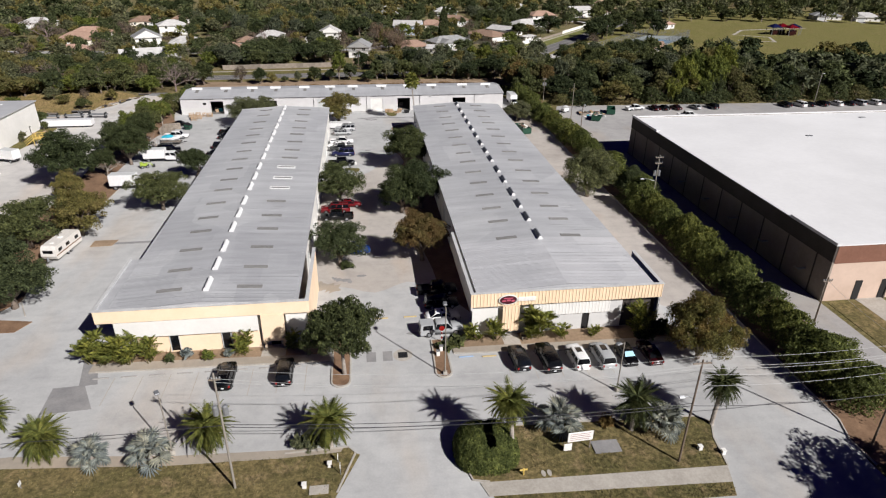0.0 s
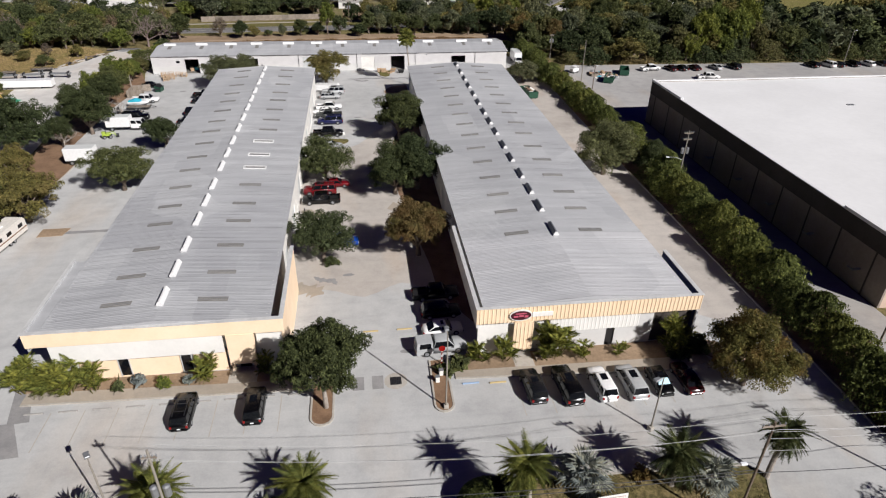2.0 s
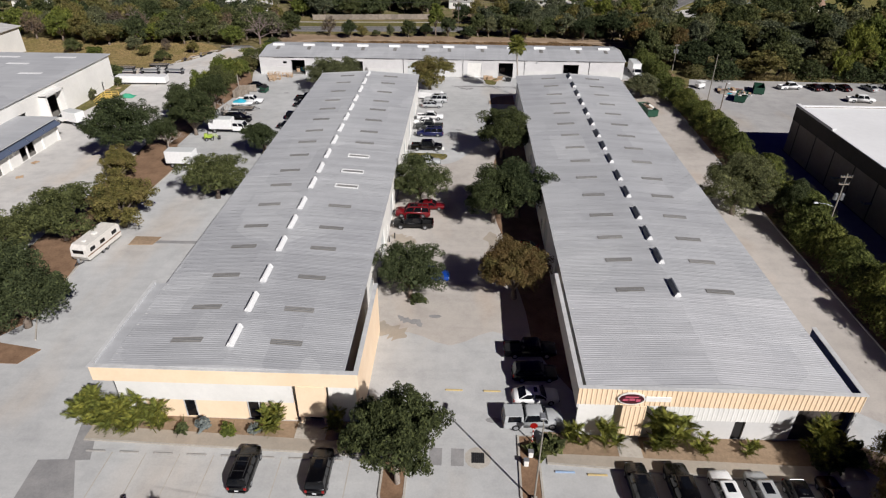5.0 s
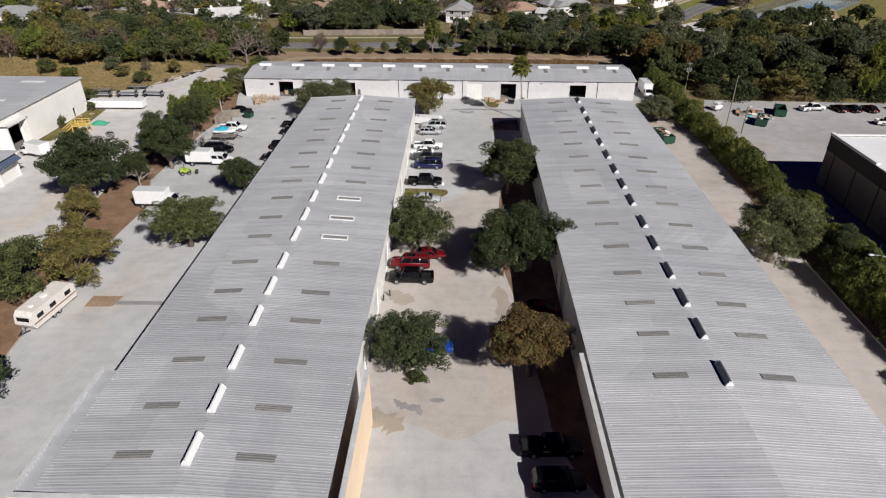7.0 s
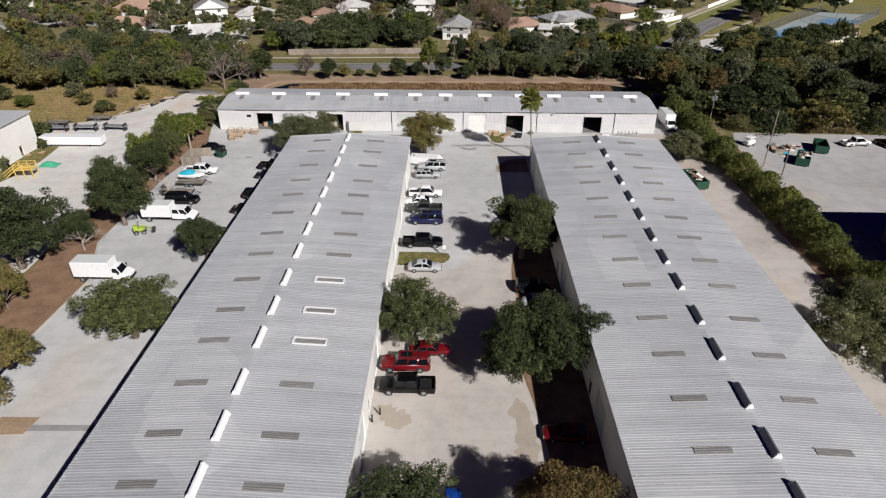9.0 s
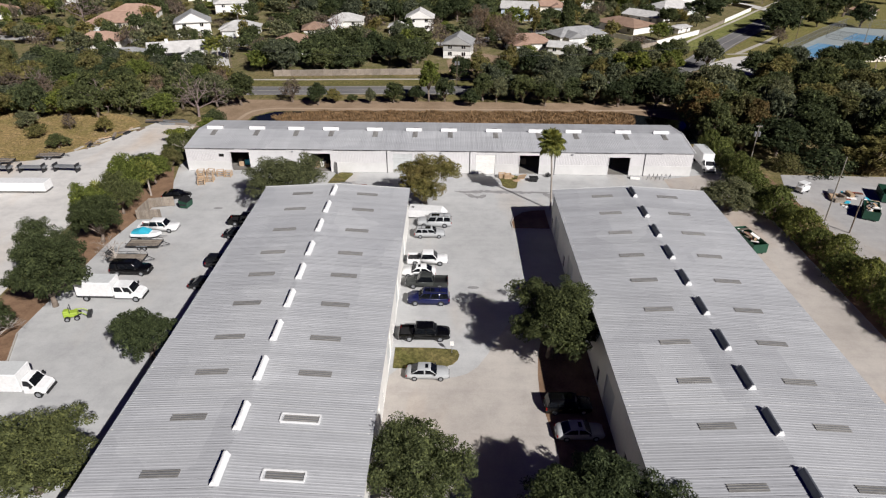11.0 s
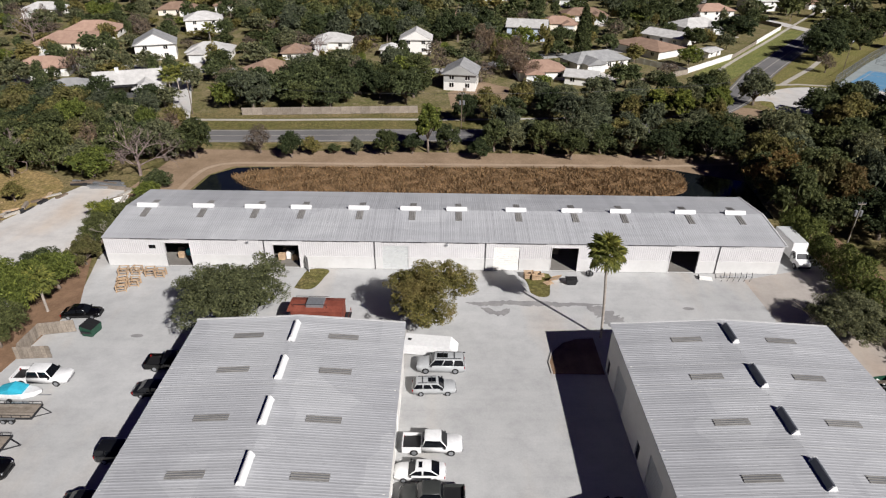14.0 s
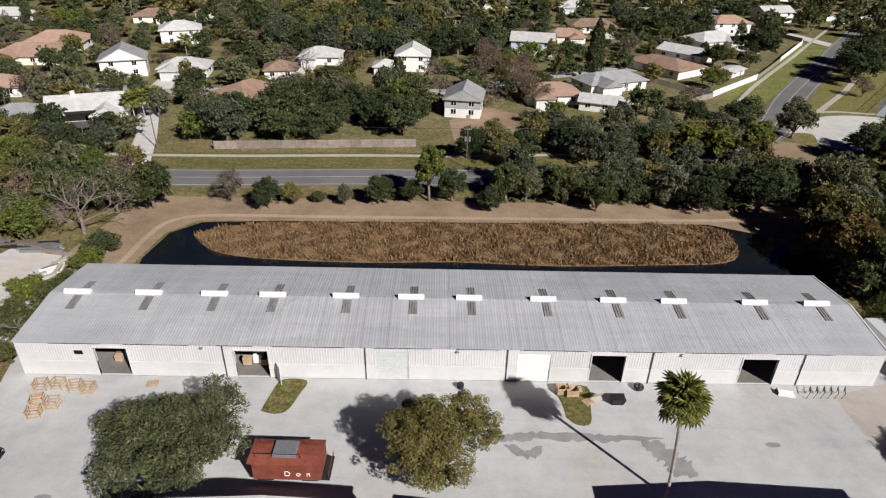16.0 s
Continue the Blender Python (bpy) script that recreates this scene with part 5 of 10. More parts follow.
#          length width belt  height hood_z hood_x(screen foot) roof_f roof_r tail(rear glass foot)
SHAPES = {
    "sedan": (4.75, 1.82, 0.92, 1.45, 0.86, 1.05, 0.35, -1.05, -1.85),
    "suv": (4.80, 1.90, 1.05, 1.72, 1.02, 1.15, 0.55, -2.05, -2.32),
    "big_suv": (5.50, 2.02, 1.12, 1.90, 1.12, 1.30, 0.70, -2.50, -2.68),
    "wagon": (4.75, 1.85, 0.98, 1.55, 0.92, 1.10, 0.45, -1.95, -2.28),
    "van": (5.00, 1.95, 1.05, 1.78, 0.98, 1.60, 0.75, -2.20, -2.42),
    "hatch": (4.10, 1.75, 0.92, 1.48, 0.88, 1.00, 0.35, -1.40, -1.92),
    "pickup": (5.85, 1.98, 1.10, 1.86, 1.10, 1.45, 0.85, -0.75, -0.98),
    "crew": (6.10, 2.02, 1.12, 1.90, 1.12, 1.55, 1.00, -1.05, -1.25),
}


def section(x, w, zb, zt, t=0.9):
    return [(x, -w, zb), (x, w, zb), (x, w * 1.0, zb + (zt - zb) * 0.55), (x, w * 0.975, zt - 0.07), (x, w * t, zt), (x, -w * t, zt), (x, -w * 0.975, zt - 0.07), (x, -w * 1.0, zb + (zt - zb) * 0.55)]


def glass_pane(g, a, b, c, d, inset=0.08, out=(0, 0, 0)):
    """An inset pane on a four-sided face a b c d, set a little proud."""
    m = (Vector(a) + Vector(b) + Vector(c) + Vector(d)) / 4
    n = (Vector(b) - Vector(a)).cross(Vector(d) - Vector(a)).normalized()
    q = []
    for p in (a, b, c, d):
        v = Vector(p)
        q.append(v + (m - v).normalized() * inset + n * 0.012)
    low = [v - n * 0.03 for v in q]
    g.rings([low, q])


def soften(name, geo, mat, width):
    """A panel mesh with its edges rounded over."""
    me = geo.data(name, mat, True)
    bm = bmesh.new()
    bm.from_mesh(me)
    bmesh.ops.remove_doubles(bm, verts=bm.verts, dist=0.002)
    bmesh.ops.bevel(bm, geom=[e for e in bm.edges if len(e.link_faces) == 2 and e.calc_face_angle(0) > 0.35], offset=width, segments=2, affect="EDGES", clamp_overlap=True)
    for f in bm.faces:
        f.smooth = True
    bm.to_mesh(me)
    bm.free()
    return me


def vehicle(shape, color, x, y, heading, label, group="", roof_rack=False, cap=False, top=None, name=""):
    """A road vehicle with its nose towards heading (degrees from +x)."""
    L, W, belt, H, hood, foot, rf, rr, tail = SHAPES[shape]
    h, w = L / 2, W / 2
    truck = shape in ("pickup", "crew")
    c = thing(name or {"sedan": "sedan", "suv": "suv", "big_suv": "suv", "wagon": "estate_car", "van": "minivan", "hatch": "hatchback", "pickup": "pickup_truck", "crew": "pickup_truck"}[shape], label, "pickup truck" if truck else "car", pose(x, y, 0.03, 0, 0, heading), group)
    mat = PAINTS[color]
    g = Geo()
    zb = 0.26 if not truck else 0.36
    rear = tail if truck else -h + 0.12
    secs = [section(h, w * 0.72, zb + 0.08, hood - 0.22), section(h - 0.10, w * 0.86, zb + 0.02, hood - 0.12), section(h - 0.45, w * 0.97, zb, hood - 0.03), section(foot, w, zb, hood + 0.02), section(foot - 0.25, w, zb, belt)]
    if truck:
        secs += [section(tail - 0.02, w, zb, belt)]
    else:
        deck = belt if shape != "sedan" else belt + 0.02
        secs += [section(tail + 0.2, w, zb, deck), section(-h + 0.25, w * 0.97, zb, deck - 0.02), section(-h + 0.06, w * 0.9, zb + 0.04, deck - 0.12), section(-h, w * 0.8, zb + 0.10, deck - 0.25)]
    body = part("body", soften("body", g.rings(secs[::-1]), mat, 0.06), None, c)
    wb, wt = w * 0.93, w * 0.76
    base = [(foot, wb), (tail, wb)]
    P = {"fl": (foot, wb, belt - 0.02), "fr": (foot, -wb, belt - 0.02), "rl": (tail, wb, belt - 0.02), "rr": (tail, -wb, belt - 0.02),
         "tfl": (rf, wt, H - 0.04), "tfr": (rf, -wt, H - 0.04), "trl": (rr, wt, H - 0.04), "trr": (rr, -wt, H - 0.04)}
    cab = Geo().rings([[P["rr"], P["fr"], P["fl"], P["rl"]], [P["trr"], P["tfr"], P["tfl"], P["trl"]],
                       [(rr + 0.12, -wt * 0.86, H), (rf - 0.12, -wt * 0.86, H), (rf - 0.12, wt * 0.86, H), (rr + 0.12, wt * 0.86, H)]])
    cabin = part("cabin", soften("cabin", cab, PAINTS[top] if top else mat, 0.035), None, c)
    gl = Geo()
    glass_pane(gl, P["fr"], P["fl"], P["tfl"], P["tfr"], 0.07)
    part("windscreen", gl, M["glass"], c)
    gl = Geo()
    glass_pane(gl, P["rl"], P["rr"], P["trr"], P["trl"], 0.08)
    part("rear_window", gl, M["glass"], c)
    splits = [0.0, 0.46, 1.0] if shape in ("sedan", "hatch", "crew") else [0.0, 1.0] if shape == "pickup" else [0.0, 0.36, 0.68, 1.0]
    for s in (1, -1):
        k = "l" if s > 0 else "r"
        f0, r0, f1, r1 = (Vector(P[n + k]) for n in ("f", "r", "tf", "tr"))
        for a, b in zip(splits, splits[1:]):
            q = [f0.lerp(r0, a), f0.lerp(r0, b), f1.lerp(r1, b), f1.lerp(r1, a)]
            gl = Geo()
            glass_pane(gl, *(q if s < 0 else (q[1], q[0], q[3], q[2])), 0.09)
            part("side_window", gl, M["glass"], c)
    if truck:
        bed = Geo()
        x0, x1 = -h + 0.02, tail - 0.06
        bed.box(x0, x1, -w, w, zb, zb + 0.36).box(x0, x1, -w, -w + 0.09, zb + 0.36, belt - 0.02).box(x0, x1, w - 0.09, w, zb + 0.36, belt - 0.02).box(x1 - 0.07, x1, -w + 0.09, w - 0.09, zb + 0.36, belt - 0.02).box(x0, x0 + 0.08, -w + 0.09, w - 0.09, zb + 0.36, belt - 0.03)
        bb = part("bed", bed, mat, c)
        part("bed_liner", Geo().box(x0 + 0.09, x1 - 0.08, -w + 0.10, w - 0.10, zb + 0.36, zb + 0.39), M["black_plastic"], bb)
        if cap:
            cv = part("bed_cap", Geo().rings([[(x0, -w * 0.96, belt), (x1, -w * 0.96, belt), (x1, w * 0.96, belt), (x0, w * 0.96, belt)], [(x0 + 0.1, -w * 0.82, H - 0.02), (x1, -w * 0.82, H - 0.02), (x1, w * 0.82, H - 0.02), (x0 + 0.1, w * 0.82, H - 0.02)]]), mat, c)
            for s in (1, -1):
                q = [Vector((x1 - 0.1, s * w * 0.955, belt)), Vector((x0 + 0.2, s * w * 0.955, belt)), Vector((x0 + 0.3, s * w * 0.83, H - 0.06)), Vector((x1 - 0.1, s * w * 0.83, H - 0.06))]
                gl = Geo()
                glass_pane(gl, *(q if s < 0 else (q[1], q[0], q[3], q[2])), 0.13)
                part("cap_window", gl, M["glass"], cv)
    r = 1.18 if truck or shape == "big_suv" else 1.05 if shape == "suv" else 0.95
    for wx in (h * 0.62, -h * 0.60):
        for s in (1, -1):
            wh = part("wheel", WHEEL_TYRE, None, c)
            wh.matrix_basis = pose(wx, s * (w - 0.10), 0.34 * r) @ Matrix.Diagonal((r, 1, r, 1))
            part("rim", WHEEL_RIM, None, wh)
    for s in (1, -1):
        part("headlight", Geo().box(h - 0.20, h - 0.03, *sorted((s * w * 0.50, s * w * 0.80)), hood - 0.34, hood - 0.18), M["lamp_clear"], c)
        zt = belt - 0.42
        part("tail_light", Geo().box(-h - 0.01, -h + 0.14, *sorted((s * w * 0.68, s * w * 0.90)), zt, zt + 0.26), M["lamp_red"], c)
        part("mirror", Geo().box(foot - 0.32, foot - 0.14, *sorted((s * w * 0.95, s * (w + 0.16))), belt - 0.02, belt + 0.14, 0.02), M["black_plastic"], c)
    part("front_bumper", Geo().box(h - 0.10, h + 0.05, -w * 0.74, w * 0.74, zb + 0.04, zb + 0.24, 0.02), M["chrome"] if truck else M["black_plastic"], c)
    part("rear_bumper", Geo().box(-h - 0.06, -h + 0.10, -w * 0.80, w * 0.80, zb + 0.06, zb + 0.26, 0.02), M["chrome"] if truck else mat, c)
    part("number_plate", Geo().box(-h - 0.08, -h - 0.055, -0.16, 0.16, zb + 0.28, zb + 0.42), M["lamp_clear"], c)
    if not truck:
        part("sunroof", Geo().box((rf + rr) / 2 + 0.1, rf - 0.25, -wt * 0.5, wt * 0.5, H + 0.004, H + 0.014), M["glass"], c)
    if roof_rack:
        for s in (1, -1):
            part("roof_rail", Geo().box(rr + 0.2, rf - 0.2, *sorted((s * wt * 0.74, s * wt * 0.80)), H, H + 0.07), M["dark_steel"], c)
        for k in (0.3, 0.7):
            xx = rr + (rf - rr) * k
            part("roof_bar", Geo().box(xx - 0.03, xx + 0.03, -wt * 0.78, wt * 0.78, H + 0.05, H + 0.08), M["dark_steel"], c)
    return c


F, A, Y = "cars before the warehouses", "cars in the alley", "vehicles in the west yard"
vehicle("suv", "black", -19.0, 58.8, 90, "black crossover parked facing the cream front", F, True)
vehicle("suv", "black", -12.2, 58.8, 90, "black crossover parked beside the island tree", F)
vehicle("suv", "charcoal", 16.2, 58.3, 93, "dark grey sport utility car in a bay", F)
vehicle("big_suv", "black", 19.8, 58.0, 93, "large black sport utility car in a bay", F)
vehicle("suv", "white", 23.5, 57.8, 92, "white sport utility car with a dark sunroof", F)
vehicle("van", "silver", 26.7, 57.7, 92, "silver minivan parked in a bay", F)
v = vehicle("hatch", "black", 29.8, 57.5, -88, "black hatchback with a pale blue foil shade behind its windscreen", F)
shade = Geo()
glass_pane(shade, (1.03, -0.78, 0.93), (1.03, 0.78, 0.93), (0.40, 0.64, 1.44), (0.40, -0.64, 1.44), 0.14)
part("sunshade", shade, plain("sunshade_foil", rgb(150, 196, 210), 0.4), v)
vehicle("sedan", "maroon", 32.9, 57.7, 92, "dark red saloon parked in tree shade", F)
vehicle("pickup", "silver", 7.4, 65.8, 4, "silver pickup with a matching bed cap", A, False, True)
vehicle("sedan", "white", 8.0, 69.0, 4, "white saloon in the shade of the warehouse", A)
vehicle("suv", "black", 8.2, 72.4, 2, "black car in the shade of the warehouse", A)
vehicle("pickup", "black", 8.0, 76.2, 2, "black pickup in the shade of the warehouse", A)
vehicle("sedan", "red", 8.8, 98.6, 178, "red saloon in deep shade", A)
vehicle("suv", "black", 8.2, 124.6, 2, "black car in deep shade", A)
vehicle("sedan", "silver", 8.8, 121.0, 2, "silver saloon in deep shade", A)
vehicle("suv", "charcoal", 7.6, 146.4, 20, "dark sport utility car at the shadow's edge", A)
vehicle("pickup", "bright blue", -4.4, 90.6, 0, "bright blue pickup half under a tree", A)
vehicle("crew", "black", -7.4, 105.0, 180, "black crew-cab pickup at the white wall", A)
vehicle("big_suv", "red", -7.8, 108.6, 180, "red sport utility car with a roof rack", A, True)
vehicle("sedan", "red", -5.2, 111.2, 2, "red saloon beneath a tree", A)
vehicle("sedan", "silver", -6.6, 129.4, 0, "silver saloon beside the grass patch", A)
vehicle("crew", "black", -7.2, 136.4, 0, "long black crew-cab pickup in the sun", A)
vehicle("big_suv", "blue", -7.0, 143.9, 180, "dark blue sport utility car", A, True)
vehicle("pickup", "dark grey", -7.4, 147.9, 180, "dark grey pickup with an empty bed", A)
vehicle("sedan", "white", -8.6, 150.7, 180, "white saloon with a sunroof", A)
vehicle("pickup", "white", -7.5, 154.0, 0, "white pickup with a dark bed liner", A)
vehicle("wagon", "silver", -7.5, 162.2, 2, "silver estate car with roof rails", A, True)
vehicle("big_suv", "silver", -6.8, 165.9, 180, "silver long sport utility car", A, True)
vehicle("crew", "white", -50.6, 163.0, 0, "white crew-cab pickup in the yard", Y)
vehicle("big_suv", "black", -49.2, 150.2, 0, "dark sport utility car between trailers", Y)
vehicle("sedan", "black", -52.6, 175.2, 4, "black saloon by the yard trees", Y)
for x, y, k, lab in ((-36.9, 152.4, "suv", "black car at the wall's shadow"), (-37.3, 146.8, "sedan", "black car at the wall's shadow"), (-37.3, 161.2, "sedan", "dark saloon at the wall's shadow")):
    vehicle(k, "charcoal", x, y, 0, lab, Y)
vehicle("pickup", "black", -37.3, 165.6, 0, "black pickup with a covered bed", Y, False, False)
# car park behind the white-roofed building
i = 0
for x, k, col in ((83.1, "pickup", "white"), (89.3, "sedan", "maroon"), (92.6, "sedan", "black"), (96.6, "sedan", "maroon"), (103.2, "sedan", "silver"), (109.0, "suv", "charcoal"), (134.0, "suv", "black"), (139.4, "van", "white"), (142.6, "sedan", "black"),
                  (147.2, "suv", "black"), (152.4, "wagon", "white"), (157.0, "sedan", "charcoal"), (160.6, "van", "silver"), (166.0, "suv", "white"), (172.0, "van", "silver"), (178.0, "sedan", "black")):
    vehicle(k, col, x, 181.6 + 0.01 * (x - 83), 8 if k == "pickup" else 100, f"{col} {'pickup' if k == 'pickup' else 'car'} parked before the woods", "cars before the woods")
vehicle("crew", "white", 95.6, 171.6, -8, "white pickup crossing the car park", "cars before the woods")


def wheels(c, xs, half, r=1.3):
    for wx in xs:
        for s in (1, -1):
            wh = part("wheel", WHEEL_TYRE, None, c)
            wh.matrix_basis = pose(wx, s * half, 0.34 * r) @ Matrix.Diagonal((r, 1.2, r, 1))
            part("rim", WHEEL_RIM, None, wh)


def box_truck(x, y, heading, label, long=4.9, tall=3.1, crew=False, slope=False):
    c = thing("box_truck", label, "truck", pose(x, y, 0.03, 0, 0, heading), "trucks in the yard")
    t = long / 2 + 1.15
    x0 = -t
    part("cargo_box", Geo().box(x0, x0 + long, -1.15, 1.15, 0.95, tall, 0.05), PAINTS["white"], c, "white cargo box")
    part("roof_panel", Geo().box(x0 + 0.08, x0 + long - 0.08, -1.07, 1.07, tall + 0.002, tall + 0.02), M["door_grey"], c)
    part("chassis", Geo().box(x0, t, -0.5, 0.5, 0.55, 0.94), M["dark_steel"], c)
    cx = x0 + long + 0.12
    front = cx + (2.6 if crew else 1.3)
    g = Geo().rings([section(cx, 1.02, 0.6, 1.55, 0.97), section(front - 0.1, 1.02, 0.6, 1.45, 0.97), section(front + 0.75, 0.95, 0.6, 1.25), section(front + 0.95, 0.86, 0.62, 1.1)][::1])
    part("body", g, PAINTS["white"], c)
    b = [(cx, -0.98, 1.5), (front, -0.98, 1.42), (front, 0.98, 1.42), (cx, 0.98, 1.5)]
    q = [(cx, -0.86, 2.25), (front - 0.55, -0.86, 2.25), (front - 0.55, 0.86, 2.25), (cx, 0.86, 2.25)]
    part("cabin", Geo().rings([b, q]), PAINTS["white"], c)
    gl = Geo()
    glass_pane(gl, b[1], b[2], q[2], q[1], 0.1)
    part("windscreen", gl, M["glass"], c)
    for s, i, j in ((1, 2, 3), (-1, 1, 0)):
        n = 2 if crew else 1
        for k in range(n):
            lerp = lambda u, v, f: tuple(Vector(u).lerp(Vector(v), f))
            quad = [lerp(b[j], b[i], k / n), lerp(b[j], b[i], (k + 1) / n), lerp(q[j], q[i], (k + 1) / n), lerp(q[j], q[i], k / n)]
            gl = Geo()
            glass_pane(gl, *(quad if s < 0 else (quad[1], quad[0], quad[3], quad[2])), 0.12)
            part("side_window", gl, M["glass"], c)
        part("headlight", Geo().box(front + 0.86, front + 0.98, *sorted((s * 0.55, s * 0.8)), 0.85, 1.05), M["lamp_clear"], c)
        part("mirror", Geo().box(front - 0.35, front - 0.2, *sorted((s * 1.05, s * 1.3)), 1.5, 1.9), M["black_plastic"], c)
    part("bumper", Geo().box(front + 0.9, front + 1.08, -0.9, 0.9, 0.5, 0.75, 0.03), M["black_plastic"], c)
    wheels(c, (x0 + 1.1, front + 0.1), 0.92)
    return c


box_truck(-50.6, 126.0, 0, "white box truck parked by the litter bed", 5.2, 3.2)
box_truck(-49.4, 143.9, 0, "white crew-cab utility truck with a tall box", 4.8, 3.0, True)
box_truck(46.2, 192.6, -90, "white box truck beside the rear hall", 5.6, 3.4)
box_truck(-84.6, 147.0, 160, "white box truck before the neighbouring hall", 4.0, 3.0)


def travel_trailer(x, y, heading):
    c = thing("travel_trailer", "old cream travel trailer with a brown stripe", "caravan", pose(x, y, 0.03, 0, 0, heading), "vehicles in the west yard")
    cream = paint("caravan_cream", rgb(218, 213, 205), 0.5, 0, 0.2)
    prof = [(-3.7, 0.55), (3.4, 0.55), (3.8, 1.2), (3.6, 2.3), (3.1, 2.75), (-3.3, 2.75), (-3.7, 2.3)]
    part("body", Geo().rings([[(px, s, pz) for px, pz in prof] for s in (-1.2, 1.2)]), cream, c)
    for s in (1.2, -1.2):
        part("stripe", Geo().box(-3.65, 3.5, *sorted((s, s * 1.008)), 1.15, 1.32), plain("brown_stripe", rgb(120, 84, 58), 0.6), c)
        for k in (-2.4, 0.2, 2.3):
            part("window", Geo().box(k - 0.5, k + 0.5, *sorted((s, s * 1.012)), 1.6, 2.15), M["glass"], c)
    part("end_window", Geo().box(3.62, 3.72, -0.8, 0.8, 1.6, 2.15), M["glass"], c)
    part("roof_vent", Geo().box(-0.4, 0.2, -0.3, 0.3, 2.75, 2.92, 0.03), M["door_white"], c)
    part("roof_vent", Geo().box(1.9, 2.3, -0.25, 0.25, 2.75, 2.88, 0.03), M["door_white"], c)
    part("drawbar", Geo().tube([(3.7, -0.5, 0.5), (5.0, 0, 0.5), (3.7, 0.5, 0.5)], [0.06, 0.06, 0.06], 6), M["dark_steel"], c)
    part("gas_bottle", Geo().tube([(4.1, 0, 0.5), (4.1, 0, 1.0), (4.1, 0, 1.1)], [0.18, 0.18, 0.08], 10), M["steel"], c)
    wheels(c, (-0.5, 0.4), 1.0, 1.0)


travel_trailer(-51.9, 95.9, -98)


def flat_trailer(x, y, heading, label, ramp=True):
    c = thing("flat_trailer", label, "trailer", pose(x, y, 0.03, 0, 0, heading), "trailers in the west yard")
    for k in range(9):
        yy = -0.95 + k * 0.215
        part("deck_board", Geo().box(-2.6, 2.2, yy, yy + 0.19, 0.62, 0.67), M["wood_grey"], c)
    part("frame", Geo().box(-2.65, 2.3, -1.05, -0.97, 0.5, 0.7).box(-2.65, 2.3, 0.97, 1.05, 0.5, 0.7).box(-2.65, -2.57, -0.97, 0.97, 0.5, 0.7).box(2.22, 2.3, -0.97, 0.97, 0.5, 0.7), M["dark_steel"], c)
    rail = Geo()
    for s in (-1.01, 1.01):
        rail.tube([(-2.6, s, 1.05), (2.25, s, 1.05)], [0.03, 0.03], 6)
        for k in range(6):
            rail.tube([(-2.6 + k * 0.97, s, 0.7), (-2.6 + k * 0.97, s, 1.05)], [0.025, 0.025], 5)
    part("side_rail", rail, M["dark_steel"], c)
    part("drawbar", Geo().tube([(2.3, -0.7, 0.55), (3.7, 0, 0.5), (2.3, 0.7, 0.55)], [0.05, 0.05, 0.05], 6), M["dark_steel"], c)
    if ramp:
        g = Geo()
        gate = part("ramp_gate", g.box(-2.78, -2.76, -0.97, 0.97, 0.6, 0.68), M["dark_steel"], c)
        for k in range(7):
            part("gate_bar", Geo().box(-2.75, -2.68, -0.95 + k * 0.3, -0.88 + k * 0.3, 0.6, 2.0), M["dark_steel"], gate)
        for k in range(4):
            part("gate_rail", Geo().box(-2.76, -2.67, -0.95, 0.95, 0.7 + k * 0.4, 0.75 + k * 0.4), M["dark_steel"], gate)
    wheels(c, (-0.55, 0.25), 1.12, 0.95)
    for s in (1, -1):
        part("mudguard", Geo().box(-1.0, 0.7, *sorted((s * 1.0, s * 1.26)), 0.66, 0.70), M["steel"], c)


flat_trailer(-50.4, 157.6, 0, "flat tandem trailer with an empty timber deck", False)
flat_trailer(-50.9, 153.2, 0, "utility trailer with a raised ramp gate")
flat_trailer(-93.4, 190.0, 4, "long flat trailer behind the neighbouring hall", False)
flat_trailer(-85.4, 193.4, 4, "long flat trailer behind the neighbouring hall", False)
# boat under a turquoise cover on its trailer
c = thing("covered_boat", "small white boat under a turquoise cover on a trailer", "boat", pose(-51.4, 160.2, 0.03, 0, 0, 0), Y)
part("hull", Geo().rings([section(-2.2, 0.7, 0.6, 1.1), section(0.6, 0.8, 0.55, 1.15), section(1.7, 0.5, 0.65, 1.2), section(2.4, 0.08, 0.9, 1.25)]), PAINTS["white"], c)
part("cover", Geo().rings([section(-2.0, 0.66, 1.08, 1.35, 0.6), section(-0.6, 0.76, 1.1, 1.75, 0.5), section(0.7, 0.7, 1.12, 1.4, 0.6)]), M["cyan"], c, "turquoise boat cover")
part("trailer_frame", Geo().tube([(-2.0, 0, 0.45), (3.2, 0, 0.5)], [0.06, 0.06], 6), M["steel"], c)
wheels(c, (-0.8,), 0.85, 0.8)
# lime compact loader
c = thing("compact_loader", "lime-green compact loader with black wheels", "loader", pose(-51.6, 139.2, 0.03, 0, 0, 20), Y)
part("body", Geo().box(-1.0, 0.6, -0.45, 0.45, 0.5, 1.05, 0.08), M["lime"], c)
part("engine_cover", Geo().box(-1.0, -0.3, -0.4, 0.4, 1.05, 1.35, 0.08), M["lime"], c)
part("roll_bar", Geo().tube([(-0.2, -0.4, 1.0), (-0.2, -0.4, 1.9), (-0.2, 0.4, 1.9), (-0.2, 0.4, 1.0)], [0.04] * 4, 6), M["dark_steel"], c)
